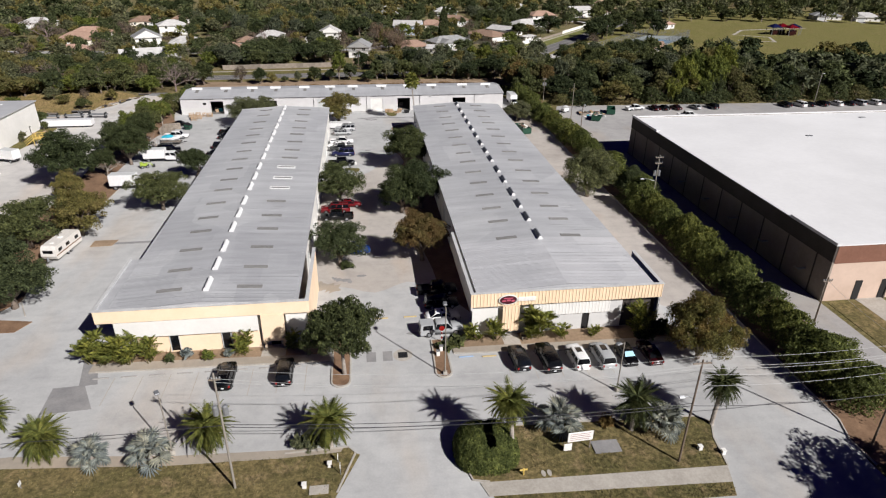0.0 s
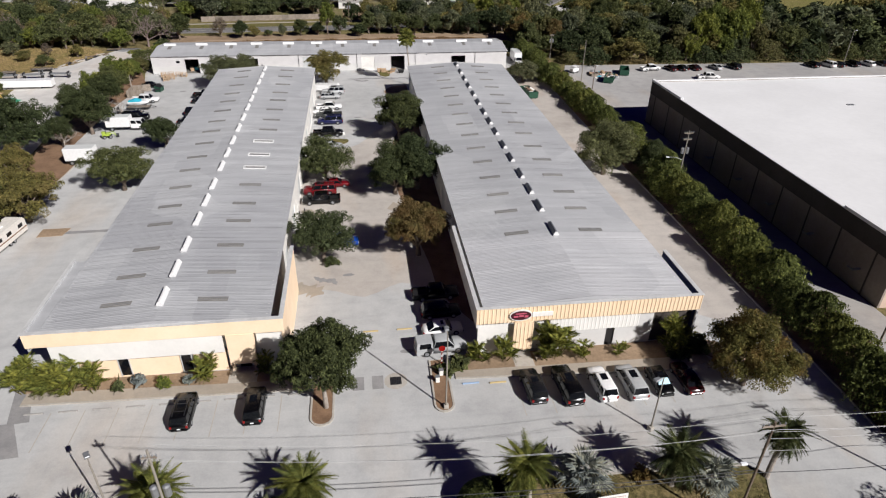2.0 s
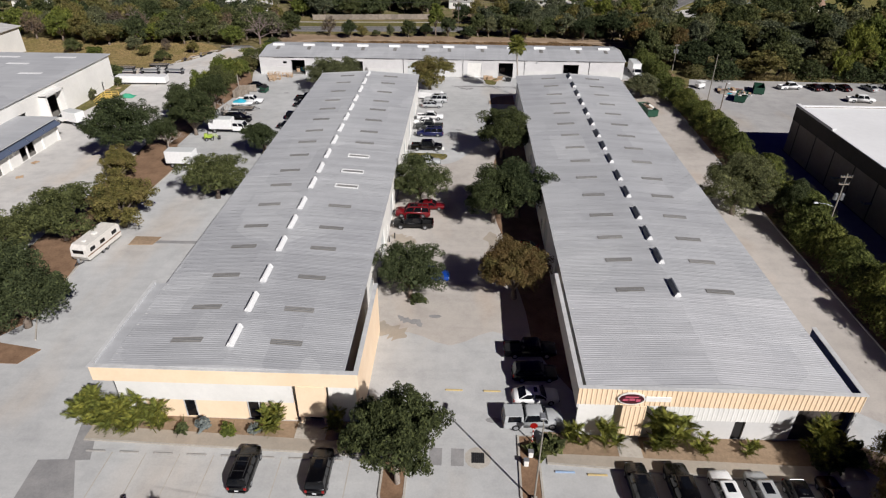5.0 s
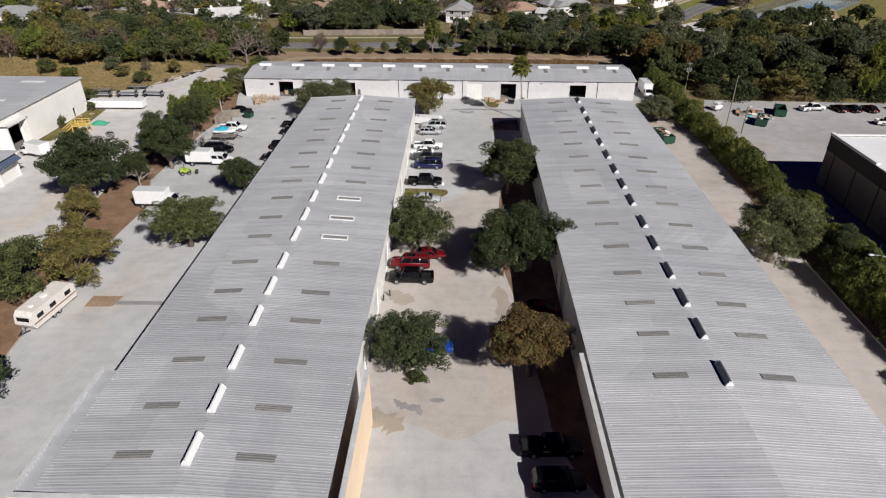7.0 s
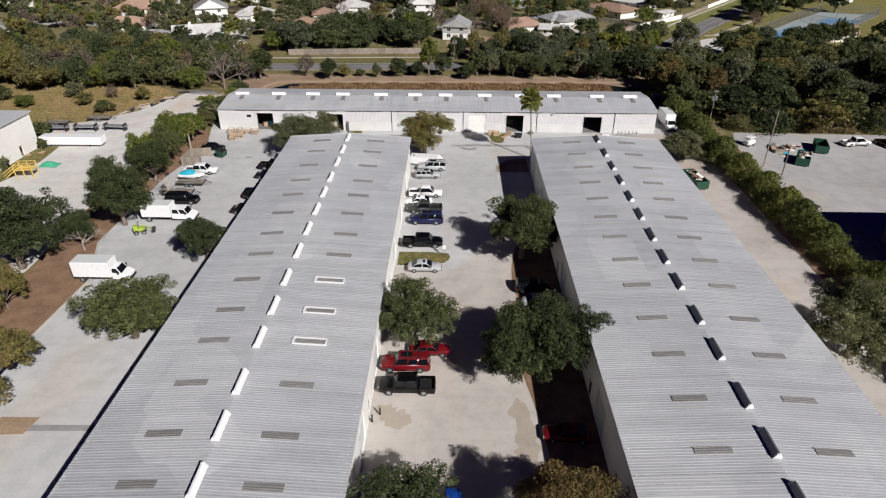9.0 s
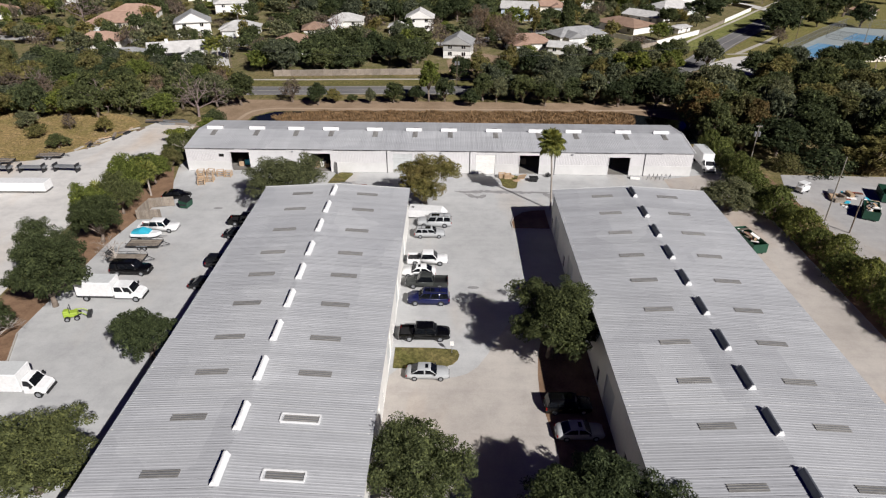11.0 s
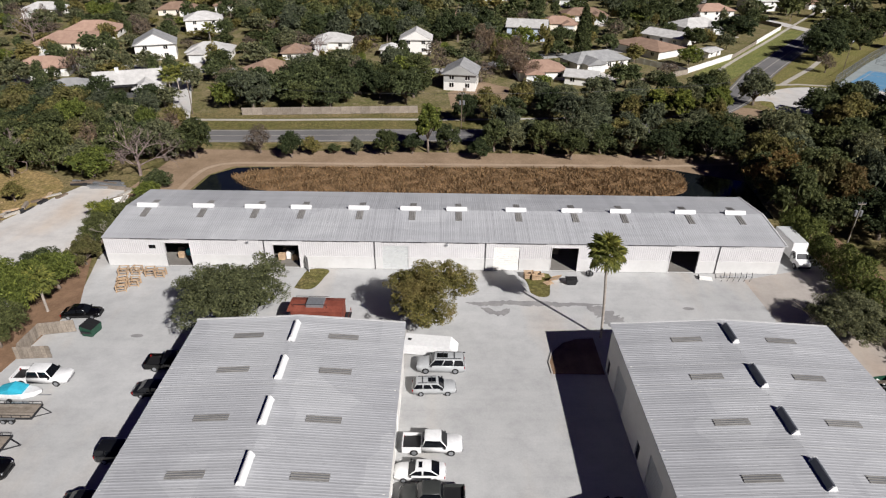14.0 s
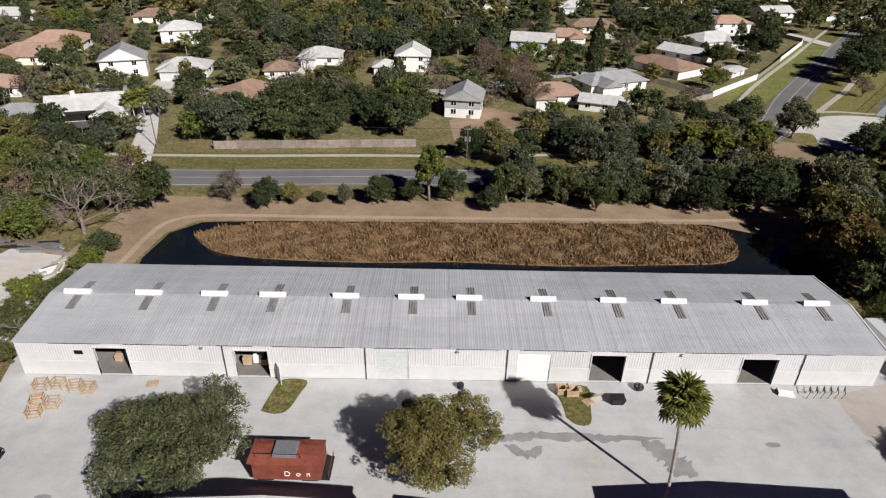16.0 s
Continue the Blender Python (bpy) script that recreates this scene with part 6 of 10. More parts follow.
part("loader_arm", Geo().tube([(0.2, -0.5, 1.0), (1.2, -0.5, 0.9), (1.7, -0.5, 0.35)], [0.06] * 3, 6).tube([(0.2, 0.5, 1.0), (1.2, 0.5, 0.9), (1.7, 0.5, 0.35)], [0.06] * 3, 6), M["lime"], c)
part("bucket", Geo().box(1.6, 2.1, -0.7, 0.7, 0.12, 0.5), M["dark_steel"], c)
wheels(c, (-0.6, 0.5), 0.6, 1.0)
# white trailer and boat-like camper beside the far corner of the hall
c = thing("enclosed_trailer", "long white enclosed trailer with a slanted nose", "trailer", pose(-8.1, 168.8, 0.03, 0, 0, -6) @ Matrix.Diagonal((1, 1, 0.74, 1)), A)
part("body", Geo().rings([[(px, s, pz) for px, pz in ((-3.0, 0.5), (2.2, 0.5), (3.3, 1.1), (2.4, 2.3), (-3.0, 2.3))] for s in (-1.1, 1.1)]), PAINTS["white"], c)
part("hatch", Geo().box(-2.6, -2.2, -0.2, 0.2, 2.302, 2.36), M["black_plastic"], c)
part("drawbar", Geo().tube([(3.0, 0, 0.5), (4.2, 0, 0.5)], [0.06, 0.06], 6), M["dark_steel"], c)
wheels(c, (-0.4, 0.4), 1.0, 0.95)
c = thing("semi_trailer", "long low white box trailer on the neighbouring yard", "trailer", pose(-82.7, 177.0, 0.03, 0, 0, 1), "trucks in the yard")
part("cargo_box", Geo().box(-6.4, 6.4, -1.2, 1.2, 0.55, 2.15, 0.04), PAINTS["white"], c)
part("landing_leg", Geo().box(3.6, 3.75, -0.8, -0.65, 0, 0.55).box(3.6, 3.75, 0.65, 0.8, 0, 0.55), M["dark_steel"], c)
wheels(c, (-5.4, -4.5), 1.0, 0.8)

# ---- trees ----
RNG = np.random.RandomState(7)


def leaf_cloud(blobs, count, size, rng, flat=1.0, tufts=18):
    """Leaf clumps over a union of blobs (x, y, z, r): every blob carries ragged tufts of bent leaf quads."""
    blobs = np.array(blobs, float)
    n = len(blobs) * tufts
    d = rng.normal(size=(n, 3))
    d[:, 2] = np.abs(d[:, 2]) * np.where(rng.rand(n) < 0.78, 1, -1)
    d /= np.linalg.norm(d, axis=1)[:, None]
    own = np.repeat(np.arange(len(blobs)), tufts)
    c = blobs[own, :3] + d * (blobs[own, 3] * rng.uniform(0.62, 1.0, n))[:, None] * (1, 1, flat)
    rad = blobs[own, 3] * rng.uniform(0.24, 0.44, n)
    keep = np.ones(n, bool)
    for b in blobs:
        keep &= (((c - b[:3]) / (1, 1, flat)) ** 2).sum(1) > (0.5 * b[3]) ** 2
    c, rad = c[keep], rad[keep]
    pick = rng.choice(len(c), count, p=rad ** 2 / (rad ** 2).sum())
    e = rng.normal(size=(count, 3))
    e[:, 2] += 0.35
    e /= np.linalg.norm(e, axis=1)[:, None]
    p = c[pick] + e * (rad[pick] * rng.uniform(0.35, 1.0, count) ** 0.6)[:, None] * (1, 1, 0.8)
    nn = e * 0.5 + rng.normal(0, 0.6, p.shape) + (0, 0, 0.45)
    nn /= np.linalg.norm(nn, axis=1)[:, None]
    u = np.cross(nn, rng.normal(size=p.shape))
    u /= np.linalg.norm(u, axis=1)[:, None]
    w = np.cross(nn, u)
    s = size * rng.uniform(0.5, 1.35, (count, 1))
    a = s * rng.uniform(0.7, 1.3, (count, 1))
    leaf = np.stack([p - u * a, p + u * a * 0.9 - w * s * 0.35, p + w * s * 0.65 + nn * s * 0.3], 1)
    # oversized hidden leaves added inside each blob to block light and deepen shade
    m = max(40, count // 34)
    own = rng.choice(len(blobs), m, p=blobs[:, 3] ** 2 / (blobs[:, 3] ** 2).sum())
    e = rng.normal(size=(m, 3))
    e /= np.linalg.norm(e, axis=1)[:, None]
    q = blobs[own, :3] + e * (blobs[own, 3] * 0.5 * rng.uniform(0, 1, m) ** 0.5)[:, None] * (1, 1, flat)
    u, w = rng.normal(0, 1, (m, 3)), rng.normal(0, 1, (m, 3))
    s = size * 3.2
    core = np.stack([q - u * s * 0.5, q + u * s * 0.5, q + w * s * 0.8], 1)
    return np.concatenate([leaf.reshape(-1, 3), core.reshape(-1, 3)])


def quads_mesh(name, verts, mat, k=4):
    """Loose faces of k corners each."""
    me = bpy.data.meshes.new(name)
    n = len(verts) // k
    me.from_pydata(verts.tolist(), [], np.arange(k * n).reshape(n, k).tolist())
    me.materials.append(mat)
    me.update()
    return me


def make_tree(seed, R, H, leaves, size, mat, bark="bark", trunk=0.35, squat=0.75, blobs_n=9, base=0.2):
    """Trunk with limbs and a broken crown of leaf clumps; radius R, height H. Returns two meshes."""
    rng = np.random.RandomState(seed)
    blobs, limbs = [], Geo()
    zc = H * (base + 0.5 * (1 - base))
    hz = H * (1 - base) / 2
    lean = rng.normal(0, 0.25, 2)
    fork = H * base * 0.85
    limbs.tube([(0, 0, -0.3), (lean[0] * 0.3, lean[1] * 0.3, fork * 0.5), (lean[0], lean[1], fork)], [trunk * 1.25, trunk, trunk * 0.8], 8)
    for i in range(blobs_n):
        t = 2 * math.pi * (i + rng.uniform(-0.3, 0.3)) / (blobs_n - 2)
        if i < blobs_n - 2:
            q, z = R * rng.uniform(0.45, 0.74), zc + hz * rng.uniform(-0.6, 0.3)
            r = R * rng.uniform(0.26, 0.48)
        else:
            q, z, r = R * rng.uniform(0.05, 0.25), zc + hz * rng.uniform(0.2, 0.45), R * rng.uniform(0.48, 0.6)
        x, y = q * math.cos(t), q * math.sin(t)
        z = min(z, H - r * squat)
        blobs.append((x, y, z, r))
        limbs.tube([(lean[0], lean[1], fork * 0.95), (x * 0.45 + lean[0] * 0.5, y * 0.45, fork + (z - fork) * 0.55), (x * 0.95, y * 0.95, z)], [trunk * 0.55, trunk * 0.3, trunk * 0.08], 5)
    return limbs.data("trunk", M[bark], True), quads_mesh("crown", leaf_cloud(blobs, leaves, size, rng, squat), M[mat], 3)


def dome_tree(seed, R, H, leaves, size, mat, trunk=0.2, power=1.7, rough=0.16):
    """Dense crown down to the ground: a bumpy dome of leaves round a short stem with limbs."""
    rng = np.random.RandomState(seed)
    z = rng.uniform(0, 1, leaves) ** 0.8
    a = rng.uniform(0, 2 * math.pi, leaves)
    bump = sum(np.sin(a * k + rng.uniform(0, 6) + z * rng.uniform(4, 9)) / k ** 0.6 for k in (2, 3, 5, 7, 11, 15)) / 2.4
    bump += 0.5 * np.sin(z * 21 + np.sin(a * 6) * 2.5)
    r = R * (1 - z ** power) ** 0.55 * (0.72 + 0.28 * np.minimum(1, z / 0.22)) * (1 + rough * bump) * np.where(rng.rand(leaves) < 0.22, rng.uniform(0.4, 0.78, leaves), rng.uniform(0.8, 1.0, leaves) + np.abs(rng.normal(0, rough * 0.45, leaves)))
    p = np.stack([r * np.cos(a), r * np.sin(a), 0.15 + z * (H - 0.3) * (1 + 0.04 * bump)], 1)
    nn = np.stack([np.cos(a), np.sin(a), 0.3 + z], 1) * 0.6 + rng.normal(0, 0.55, p.shape)
    nn /= np.linalg.norm(nn, axis=1)[:, None]
    u = np.cross(nn, rng.normal(size=p.shape))
    u /= np.linalg.norm(u, axis=1)[:, None]
    w = np.cross(nn, u)
    s = size * rng.uniform(0.5, 1.35, (leaves, 1))
    leaf = np.stack([p - u * s, p + u * s * 0.9 - w * s * 0.35, p + w * s * 0.65 + nn * s * 0.3], 1).reshape(-1, 3)
    g = Geo().tube([(0, 0, -0.2), (0.05, 0, H * 0.4), (0, 0.05, H * 0.85)], [trunk, trunk * 0.7, trunk * 0.2], 7)
    for k in range(7):
        t, h = k * 2.4, H * (0.15 + 0.09 * k)
        g.tube([(0, 0, h), (R * 0.3 * math.cos(t), R * 0.3 * math.sin(t), h + 0.5), (R * 0.55 * math.cos(t), R * 0.55 * math.sin(t), h + 0.9)], [trunk * 0.4, trunk * 0.25, trunk * 0.08], 4)
    return g.data("trunk", M["bark"], True), quads_mesh("crown", leaf, M[mat], 3)


def bare_mesh(seed, R, H, bark="bark_pale", deep=4):
    """A leafless tree of branching limbs."""
    rng = np.random.RandomState(seed)
    g = Geo()

    def grow(p, d, length, r, level):
        q = p + d * length
        g.tube([p, (p + q) / 2 + Vector(rng.normal(0, 0.06, 3)) * length, q], [r, r * 0.8, r * 0.55], 5 if level < 2 else 3, level == 0)
        if level < deep:
            for _ in range(3 if level else 6):
                v = (d + Vector(rng.normal(0, 0.6, 3)) + Vector((0, 0, 0.15))).normalized()
                grow(q if level else p + d * length * rng.uniform(0.5, 1), v, length * rng.uniform(0.55, 0.8), r * 0.55, level + 1)

    grow(Vector((0, 0, -0.2)), Vector((0, 0, 1)), H * 0.36, 0.22, 0)
    return g.data("branching_trunk", M[bark], False)


KINDS = {
    "island": [make_tree(8, 5.0, 8.6, 34000, 0.14, "leaf_dark", bark="bark_pale", squat=0.9, blobs_n=16, base=0.34, trunk=0.28)],
    "oak": [make_tree(11 + i, 5.0, 8.6, 28000, 0.13, "leaf_oak", squat=0.8, blobs_n=12) for i in range(3)],
    "dark": [make_tree(21 + i, 5.0, 8.6, 28000, 0.13, "leaf_dark", squat=0.8, blobs_n=12) for i in range(2)],
    "grey": [make_tree(31 + i, 5.0, 8.0, 26000, 0.14, "leaf_grey", squat=0.75, blobs_n=14) for i in range(2)],
    "olive": [make_tree(45, 5.0, 8.6, 36000, 0.105, "leaf_olive", squat=0.8, blobs_n=10)],
    "autumn": [make_tree(41 + i, 5.0, 8.6, 26000, 0.13, "leaf_autumn", squat=0.8, blobs_n=11) for i in range(2)],
    "corner": [make_tree(47, 5.0, 8.6, 44000, 0.115, "leaf_corner", squat=0.85, blobs_n=20, base=0.12)],
    "dusky": [make_tree(37 + i, 5.0, 8.6, 40000, 0.105, "leaf_dusky", squat=0.8, blobs_n=12) for i in range(2)],
    "yellowing": [make_tree(143, 5.0, 8.6, 24000, 0.14, "leaf_olive", squat=0.8, blobs_n=14)],
    "far_oak": [make_tree(51 + i, 5.0, 8.4, 4600, 0.29, "leaf_oak", squat=0.8, blobs_n=11) for i in range(4)],
    "far_dark": [make_tree(61 + i, 5.0, 8.6, 4600, 0.29, "leaf_dark", squat=0.85, blobs_n=11) for i in range(4)],
    "far_grey": [make_tree(71 + i, 5.0, 8.4, 4600, 0.29, "leaf_grey", squat=0.85, blobs_n=11) for i in range(3)],
    "far_bright": [make_tree(81 + i, 5.0, 8.4, 4600, 0.29, "leaf_bright", squat=0.85, blobs_n=11) for i in range(2)],
    "far_olive": [make_tree(88 + i, 5.0, 8.6, 4600, 0.29, "leaf_olive", squat=0.85, blobs_n=11) for i in range(2)],
    "far_autumn": [make_tree(91 + i, 5.0, 8.6, 4600, 0.29, "leaf_autumn", squat=0.85, blobs_n=11) for i in range(2)],
    "far_brown": [make_tree(95 + i, 5.0, 8.6, 3000, 0.2, "leaf_brown", squat=0.9, blobs_n=12) for i in range(2)],
    "tall": [make_tree(101 + i, 3.2, 13.0, 5000, 0.28, "leaf_bright", squat=1.3, blobs_n=12, base=0.3, trunk=0.28) for i in range(2)],
    "hedge": [dome_tree(121 + i, 5.0, 8.0, 6500, 0.3, "leaf_hedge", 0.3, 2.0, 0.42) for i in range(4)],
    "bush": [dome_tree(151 + i, 5.0, 8.0, 2600, 0.42, ("leaf_oak", "leaf_dark", "leaf_olive")[i], 0.25, 2.0, 0.4) for i in range(3)],
    "bright": [make_tree(111 + i, 5.0, 7.5, 12000, 0.19, "leaf_bright", squat=0.85, blobs_n=11) for i in range(2)],
}
HEIGHT = {k: (13.0 if k == "tall" else 8.0 if k in ("grey", "hedge", "bush") else 7.5 if k == "bright" else 8.6) for k in KINDS}
RADIUS = {k: (3.2 if k == "tall" else 5.0) for k in KINDS}
LABEL = {"bush": "dense bushy undergrowth at the edge of the woods", "dusky": "dull grey-green oak with a wide dense crown", "yellowing": "olive-green tree with yellowing leaves", "island": "dark green oak with a pale trunk on the kerbed island", "oak": "green live oak with a broad dense crown", "dark": "dark green broadleaf tree with a dense crown", "grey": "grey-green oak with a wide open crown",
         "olive": "open-crowned olive-green oak beside the rail car", "autumn": "tree with thinning brown and olive leaves", "corner": "round dense tree turning olive-brown at the lot corner", "far_oak": "green oak among the woods",
         "far_dark": "dark green tree among the woods", "far_grey": "grey-green tree among the woods", "far_bright": "bright green tree among the woods", "far_olive": "olive-green tree among the woods", "far_autumn": "browning tree among the woods",
         "far_brown": "nearly bare brown tree among the woods", "tall": "tall slender bright green tree", "hedge": "tall bushy green boundary shrub in mulch", "bright": "yellow-green leafy tree beside the yard"}


def plant(kind, x, y, r, h, spin=None, group="", label=""):
    """One tree of crown radius r and height h."""
    trunk, crown = KINDS[kind][RNG.randint(len(KINDS[kind]))]
    s, q = r / RADIUS[kind], h / HEIGHT[kind]
    t = thing("tree", label or LABEL[kind], "tree", pose(x, y, 0, 0, 0, RNG.uniform(0, 360) if spin is None else spin) @ Matrix.Diagonal((s, s, q, 1)), group)
    part("trunk", trunk, None, t)
    part("crown", crown, None, t)
    return t


NEAR = [
    ("island", -5.2, 58.2, 4.4, 10.2), ("oak", -6.4, 86.6, 4.3, 7.6), ("oak", -6.9, 113.0, 4.7, 8.2), ("autumn", 6.9, 86.8, 4.9, 8.8), ("dark", 4.9, 107.2, 5.0, 8.8), ("dark", 8.8, 108.8, 5.0, 9.4),
    ("dark", 7.5, 133.0, 5.9, 9.4), ("corner", 38.8, 56.6, 4.8, 8.8), ("dusky", 43.4, 111.6, 6.0, 9.8), ("oak", 51.8, 111.0, 2.9, 6.6),
    ("oak", -51.4, 78.4, 6.0, 10.0), ("oak", -58.1, 98.6, 5.6, 9.0), ("yellowing", -51.4, 102.8, 5.1, 8.4), ("oak", -63.0, 91.5, 4.8, 8.0),
    ("dark", -63.8, 128.4, 6.8, 11.6), ("yellowing", -59.6, 118.6, 3.0, 6.4), ("dark", -55.4, 141.8, 5.2, 9.2), ("dark", -58.4, 134.6, 2.8, 6.4), ("oak", -60.6, 150.0, 4.0, 8.0),
    ("dark", -57.6, 158.8, 3.9, 8.0), ("bright", -62.6, 165.6, 3.2, 6.6), ("oak", -59.0, 168.6, 3.4, 7.2), ("bright", -60.4, 175.4, 3.8, 7.4), ("bright", -59.0, 181.4, 3.2, 5.6), ("oak", -62.4, 182.6, 3.0, 5.4), ("yellowing", -58.6, 187.8, 2.4, 4.4), ("oak", -59.6, 194.5, 3.0, 4.8),
    ("oak", -40.7, 113.2, 5.2, 7.6), ("dark", -38.4, 131.6, 3.9, 6.6), ("dusky", -32.8, 174.4, 6.9, 8.0), ("olive", -8.8, 174.4, 6.2, 8.4), ("grey", 43.4, 173.2, 4.8, 5.4),
]
for kind, x, y, r, h in NEAR:
    plant(kind, x, y, r, h, group="yard trees")

# hedge shrubs along the east boundary
for i in range(21):
    y = 46.5 + i * 2.9
    plant("hedge", 51.7 + RNG.uniform(-0.8, 0.8), y, 2.7 * RNG.uniform(0.75, 1.2), 5.5 * RNG.uniform(0.7, 1.2), group="tall boundary hedge")
for i in range(24):
    y = 107 + i * 4.0
    plant("hedge", 54.2 - 0.05 * (y - 107) + RNG.uniform(-0.5, 0.5), y, 2.3 * RNG.uniform(0.7, 1.25), 4.8 * RNG.uniform(0.65, 1.25), group="tall boundary hedge")
for y in (47.5, 53.5):
    plant("hedge", 54.8 + RNG.uniform(-0.4, 0.4), y, 2.7, 4.6 * RNG.uniform(0.85, 1.1), group="tall boundary hedge")
plant("oak", 52.0, 25.0, 9.0, 11.5, label="street oak beside the driveway throwing shade")


def shrub_box(seed, sx, sy, h, leaves, size, mat):
    """Clipped or loose low shrub mass."""
    rng = np.random.RandomState(seed)
    p = np.stack([rng.uniform(-1, 1, leaves * 2), rng.uniform(-1, 1, leaves * 2), rng.uniform(0, 1, leaves * 2)], 1)
    r = (p[:, 0] ** 4 + p[:, 1] ** 4) ** 0.25
    p = p[(r < 1) & ((r > 0.82) | (p[:, 2] > 0.8))][:leaves] * (sx, sy, h)
    n = rng.normal(0, 0.6, p.shape) + (0, 0, 0.5)
    n /= np.linalg.norm(n, axis=1)[:, None]
    u = np.cross(n, rng.normal(size=p.shape))
    u /= np.linalg.norm(u, axis=1)[:, None]
    w = np.cross(n, u)
    s = size * rng.uniform(0.6, 1.3, (len(p), 1))
    return quads_mesh("shrub", np.stack([p - u * s, p - w * s * 0.6 + n * s * 0.2, p + u * s, p + w * s * 0.6 + n * s * 0.2], 1).reshape(-1, 3), M[mat])


def shrub(x, y, r, h, mat, label, leaves=900, size=0.14, group="front garden shrubs"):
    rng = np.random.RandomState(int(abs(x * 31 + y * 17)))
    blobs = [(rng.uniform(-0.45, 0.45) * r, rng.uniform(-0.45, 0.45) * r, h * rng.uniform(0.3, 0.6), r * rng.uniform(0.4, 0.6)) for _ in range(6)]
    g = Geo()
    for bx, by, bz, br in blobs:
        g.tube([(0, 0, 0), (bx * 0.5, by * 0.5, bz * 0.5), (bx, by, bz)], [0.05, 0.04, 0.02], 4)
    s = thing("shrub", label, "shrub", pose(x, y, 0, 0, 0, 0), group)
    part("stem", g, M["bark"], s)
    part("foliage", quads_mesh("foliage", leaf_cloud(blobs, leaves, size, rng, 0.8, 8), M[mat], 3), None, s)


# rounded clipped hedge at the entrance, notched in the middle of its top
def clipped_hedge(x, y, sx, sy, h):
    rng = np.random.RandomState(77)
    n = 30000
    d = rng.normal(size=(n, 3))
    d[:, 2] = np.abs(d[:, 2])
    d = np.sign(d) * np.abs(d / np.linalg.norm(d, axis=1)[:, None]) ** 0.8
    p = d * (sx, sy, h) * rng.uniform(0.9, 1.03, (n, 1))
    dip = (np.abs(p[:, 0] - 0.25) < 0.5) & (p[:, 1] > -1.9)
    p[dip, 2] = np.minimum(p[dip, 2], h * 0.5)
    nn = d + rng.normal(0, 0.6, p.shape)
    nn /= np.linalg.norm(nn, axis=1)[:, None]
    u = np.cross(nn, rng.normal(size=p.shape))
    u /= np.linalg.norm(u, axis=1)[:, None]
    w = np.cross(nn, u)
    s = 0.13 * rng.uniform(0.6, 1.3, (n, 1))
    c = thing("clipped_hedge", "rounded clipped green hedge with a notch beside the entrance", "hedge", pose(x, y, 0.05))
    part("foliage", quads_mesh("foliage", np.stack([p - u * s, p + u * s - w * s * 0.5, p + w * s * 0.7], 1).reshape(-1, 3), M["leaf_hedge"], 3), None, c)
    rim = lambda q: [(math.copysign(abs(math.cos(t)) ** 0.8, math.cos(t)) * sx * q, math.copysign(abs(math.sin(t)) ** 0.8, math.sin(t)) * sy * q) for t in (2 * math.pi * k / 24 for k in range(24))]
    part("core", Geo().slab(rim(0.86), 0, h * 0.45), M["leaf_dark"], c)


clipped_hedge(9.3, 43.9, 3.3, 3.3, 2.6)

# ---- palms ----
def feather_mesh(name, long, mat, arch=0.55, pairs=16, leaflet=0.55):
    """A feather frond along +x from the origin: midrib and leaflets, drooping."""
    g = Geo()
    pts = [Vector((long * t, 0, long * (0.42 * t - arch * 1.6 * t * t))) for t in (k / 8 for k in range(9))]
    g.tube(pts, [0.045 * (1 - 0.85 * k / 8) for k in range(9)], 4)
    for k in range(pairs):
        t = 0.12 + 0.88 * k / pairs
        c = Vector((long * t, 0, long * (0.42 * t - arch * 1.6 * t * t)))
        ll = leaflet * math.sin(math.pi * (0.15 + 0.8 * t)) * 1.15
        for s in (-1, 1):
            tip = c + Vector((ll * 0.62, s * ll * 0.8, -ll * 0.32))
            side = Vector((0.58, 0, 0.17)) * (0.88 * long / pairs)
            g.add([c - side, c + side, tip], [(0, 1, 2)])
    return g.data(name, M[mat])


def fan_mesh(name, stalk, blade, mat, fingers=15, wide=0.1):
    """A fan frond along +x: stalk and pleated blades."""
    g = Geo()
    g.tube([(0, 0, 0), (stalk * 0.5, 0, 0.1 * stalk), (stalk, 0, 0.05 * stalk)], [0.035, 0.028, 0.02], 4)
    c = Vector((stalk, 0, 0.05 * stalk))
    for i in range(fingers):
        a = radians(-125 + 250 * i / (fingers - 1))
        d = Vector((math.cos(a), math.sin(a), 0))
        n = Vector((-d.y, d.x, 0)) * blade * wide
        q = blade * (1 - 0.18 * abs(a) / 2.2)
        m = c + d * q * 0.62 + Vector((0, 0, 0.04 * blade))
        g.add([c, m - n, c + d * q + Vector((0, 0, -0.22 * blade)), m + n], [(0, 1, 2, 3)])
        g.add([c, m + n * 0.2 + Vector((0, 0, 0.05 * blade)), c + d * q + Vector((0, 0, -0.22 * blade))], [(0, 1, 2)])
    return g.data(name, M[mat])


FROND = {"date": feather_mesh("frond", 2.7, "leaf_palm", 0.66, 46, 0.7), "date_dark": feather_mesh("frond", 2.7, "leaf_oak", 0.66, 46, 0.7), "areca": feather_mesh("frond", 2.0, "leaf_areca", 0.42, 26, 0.62),
         "fan": fan_mesh("frond", 1.0, 1.0, "leaf_palm", 13, 0.07), "silver": fan_mesh("frond", 1.1, 1.15, "leaf_silver", 15, 0.06)}


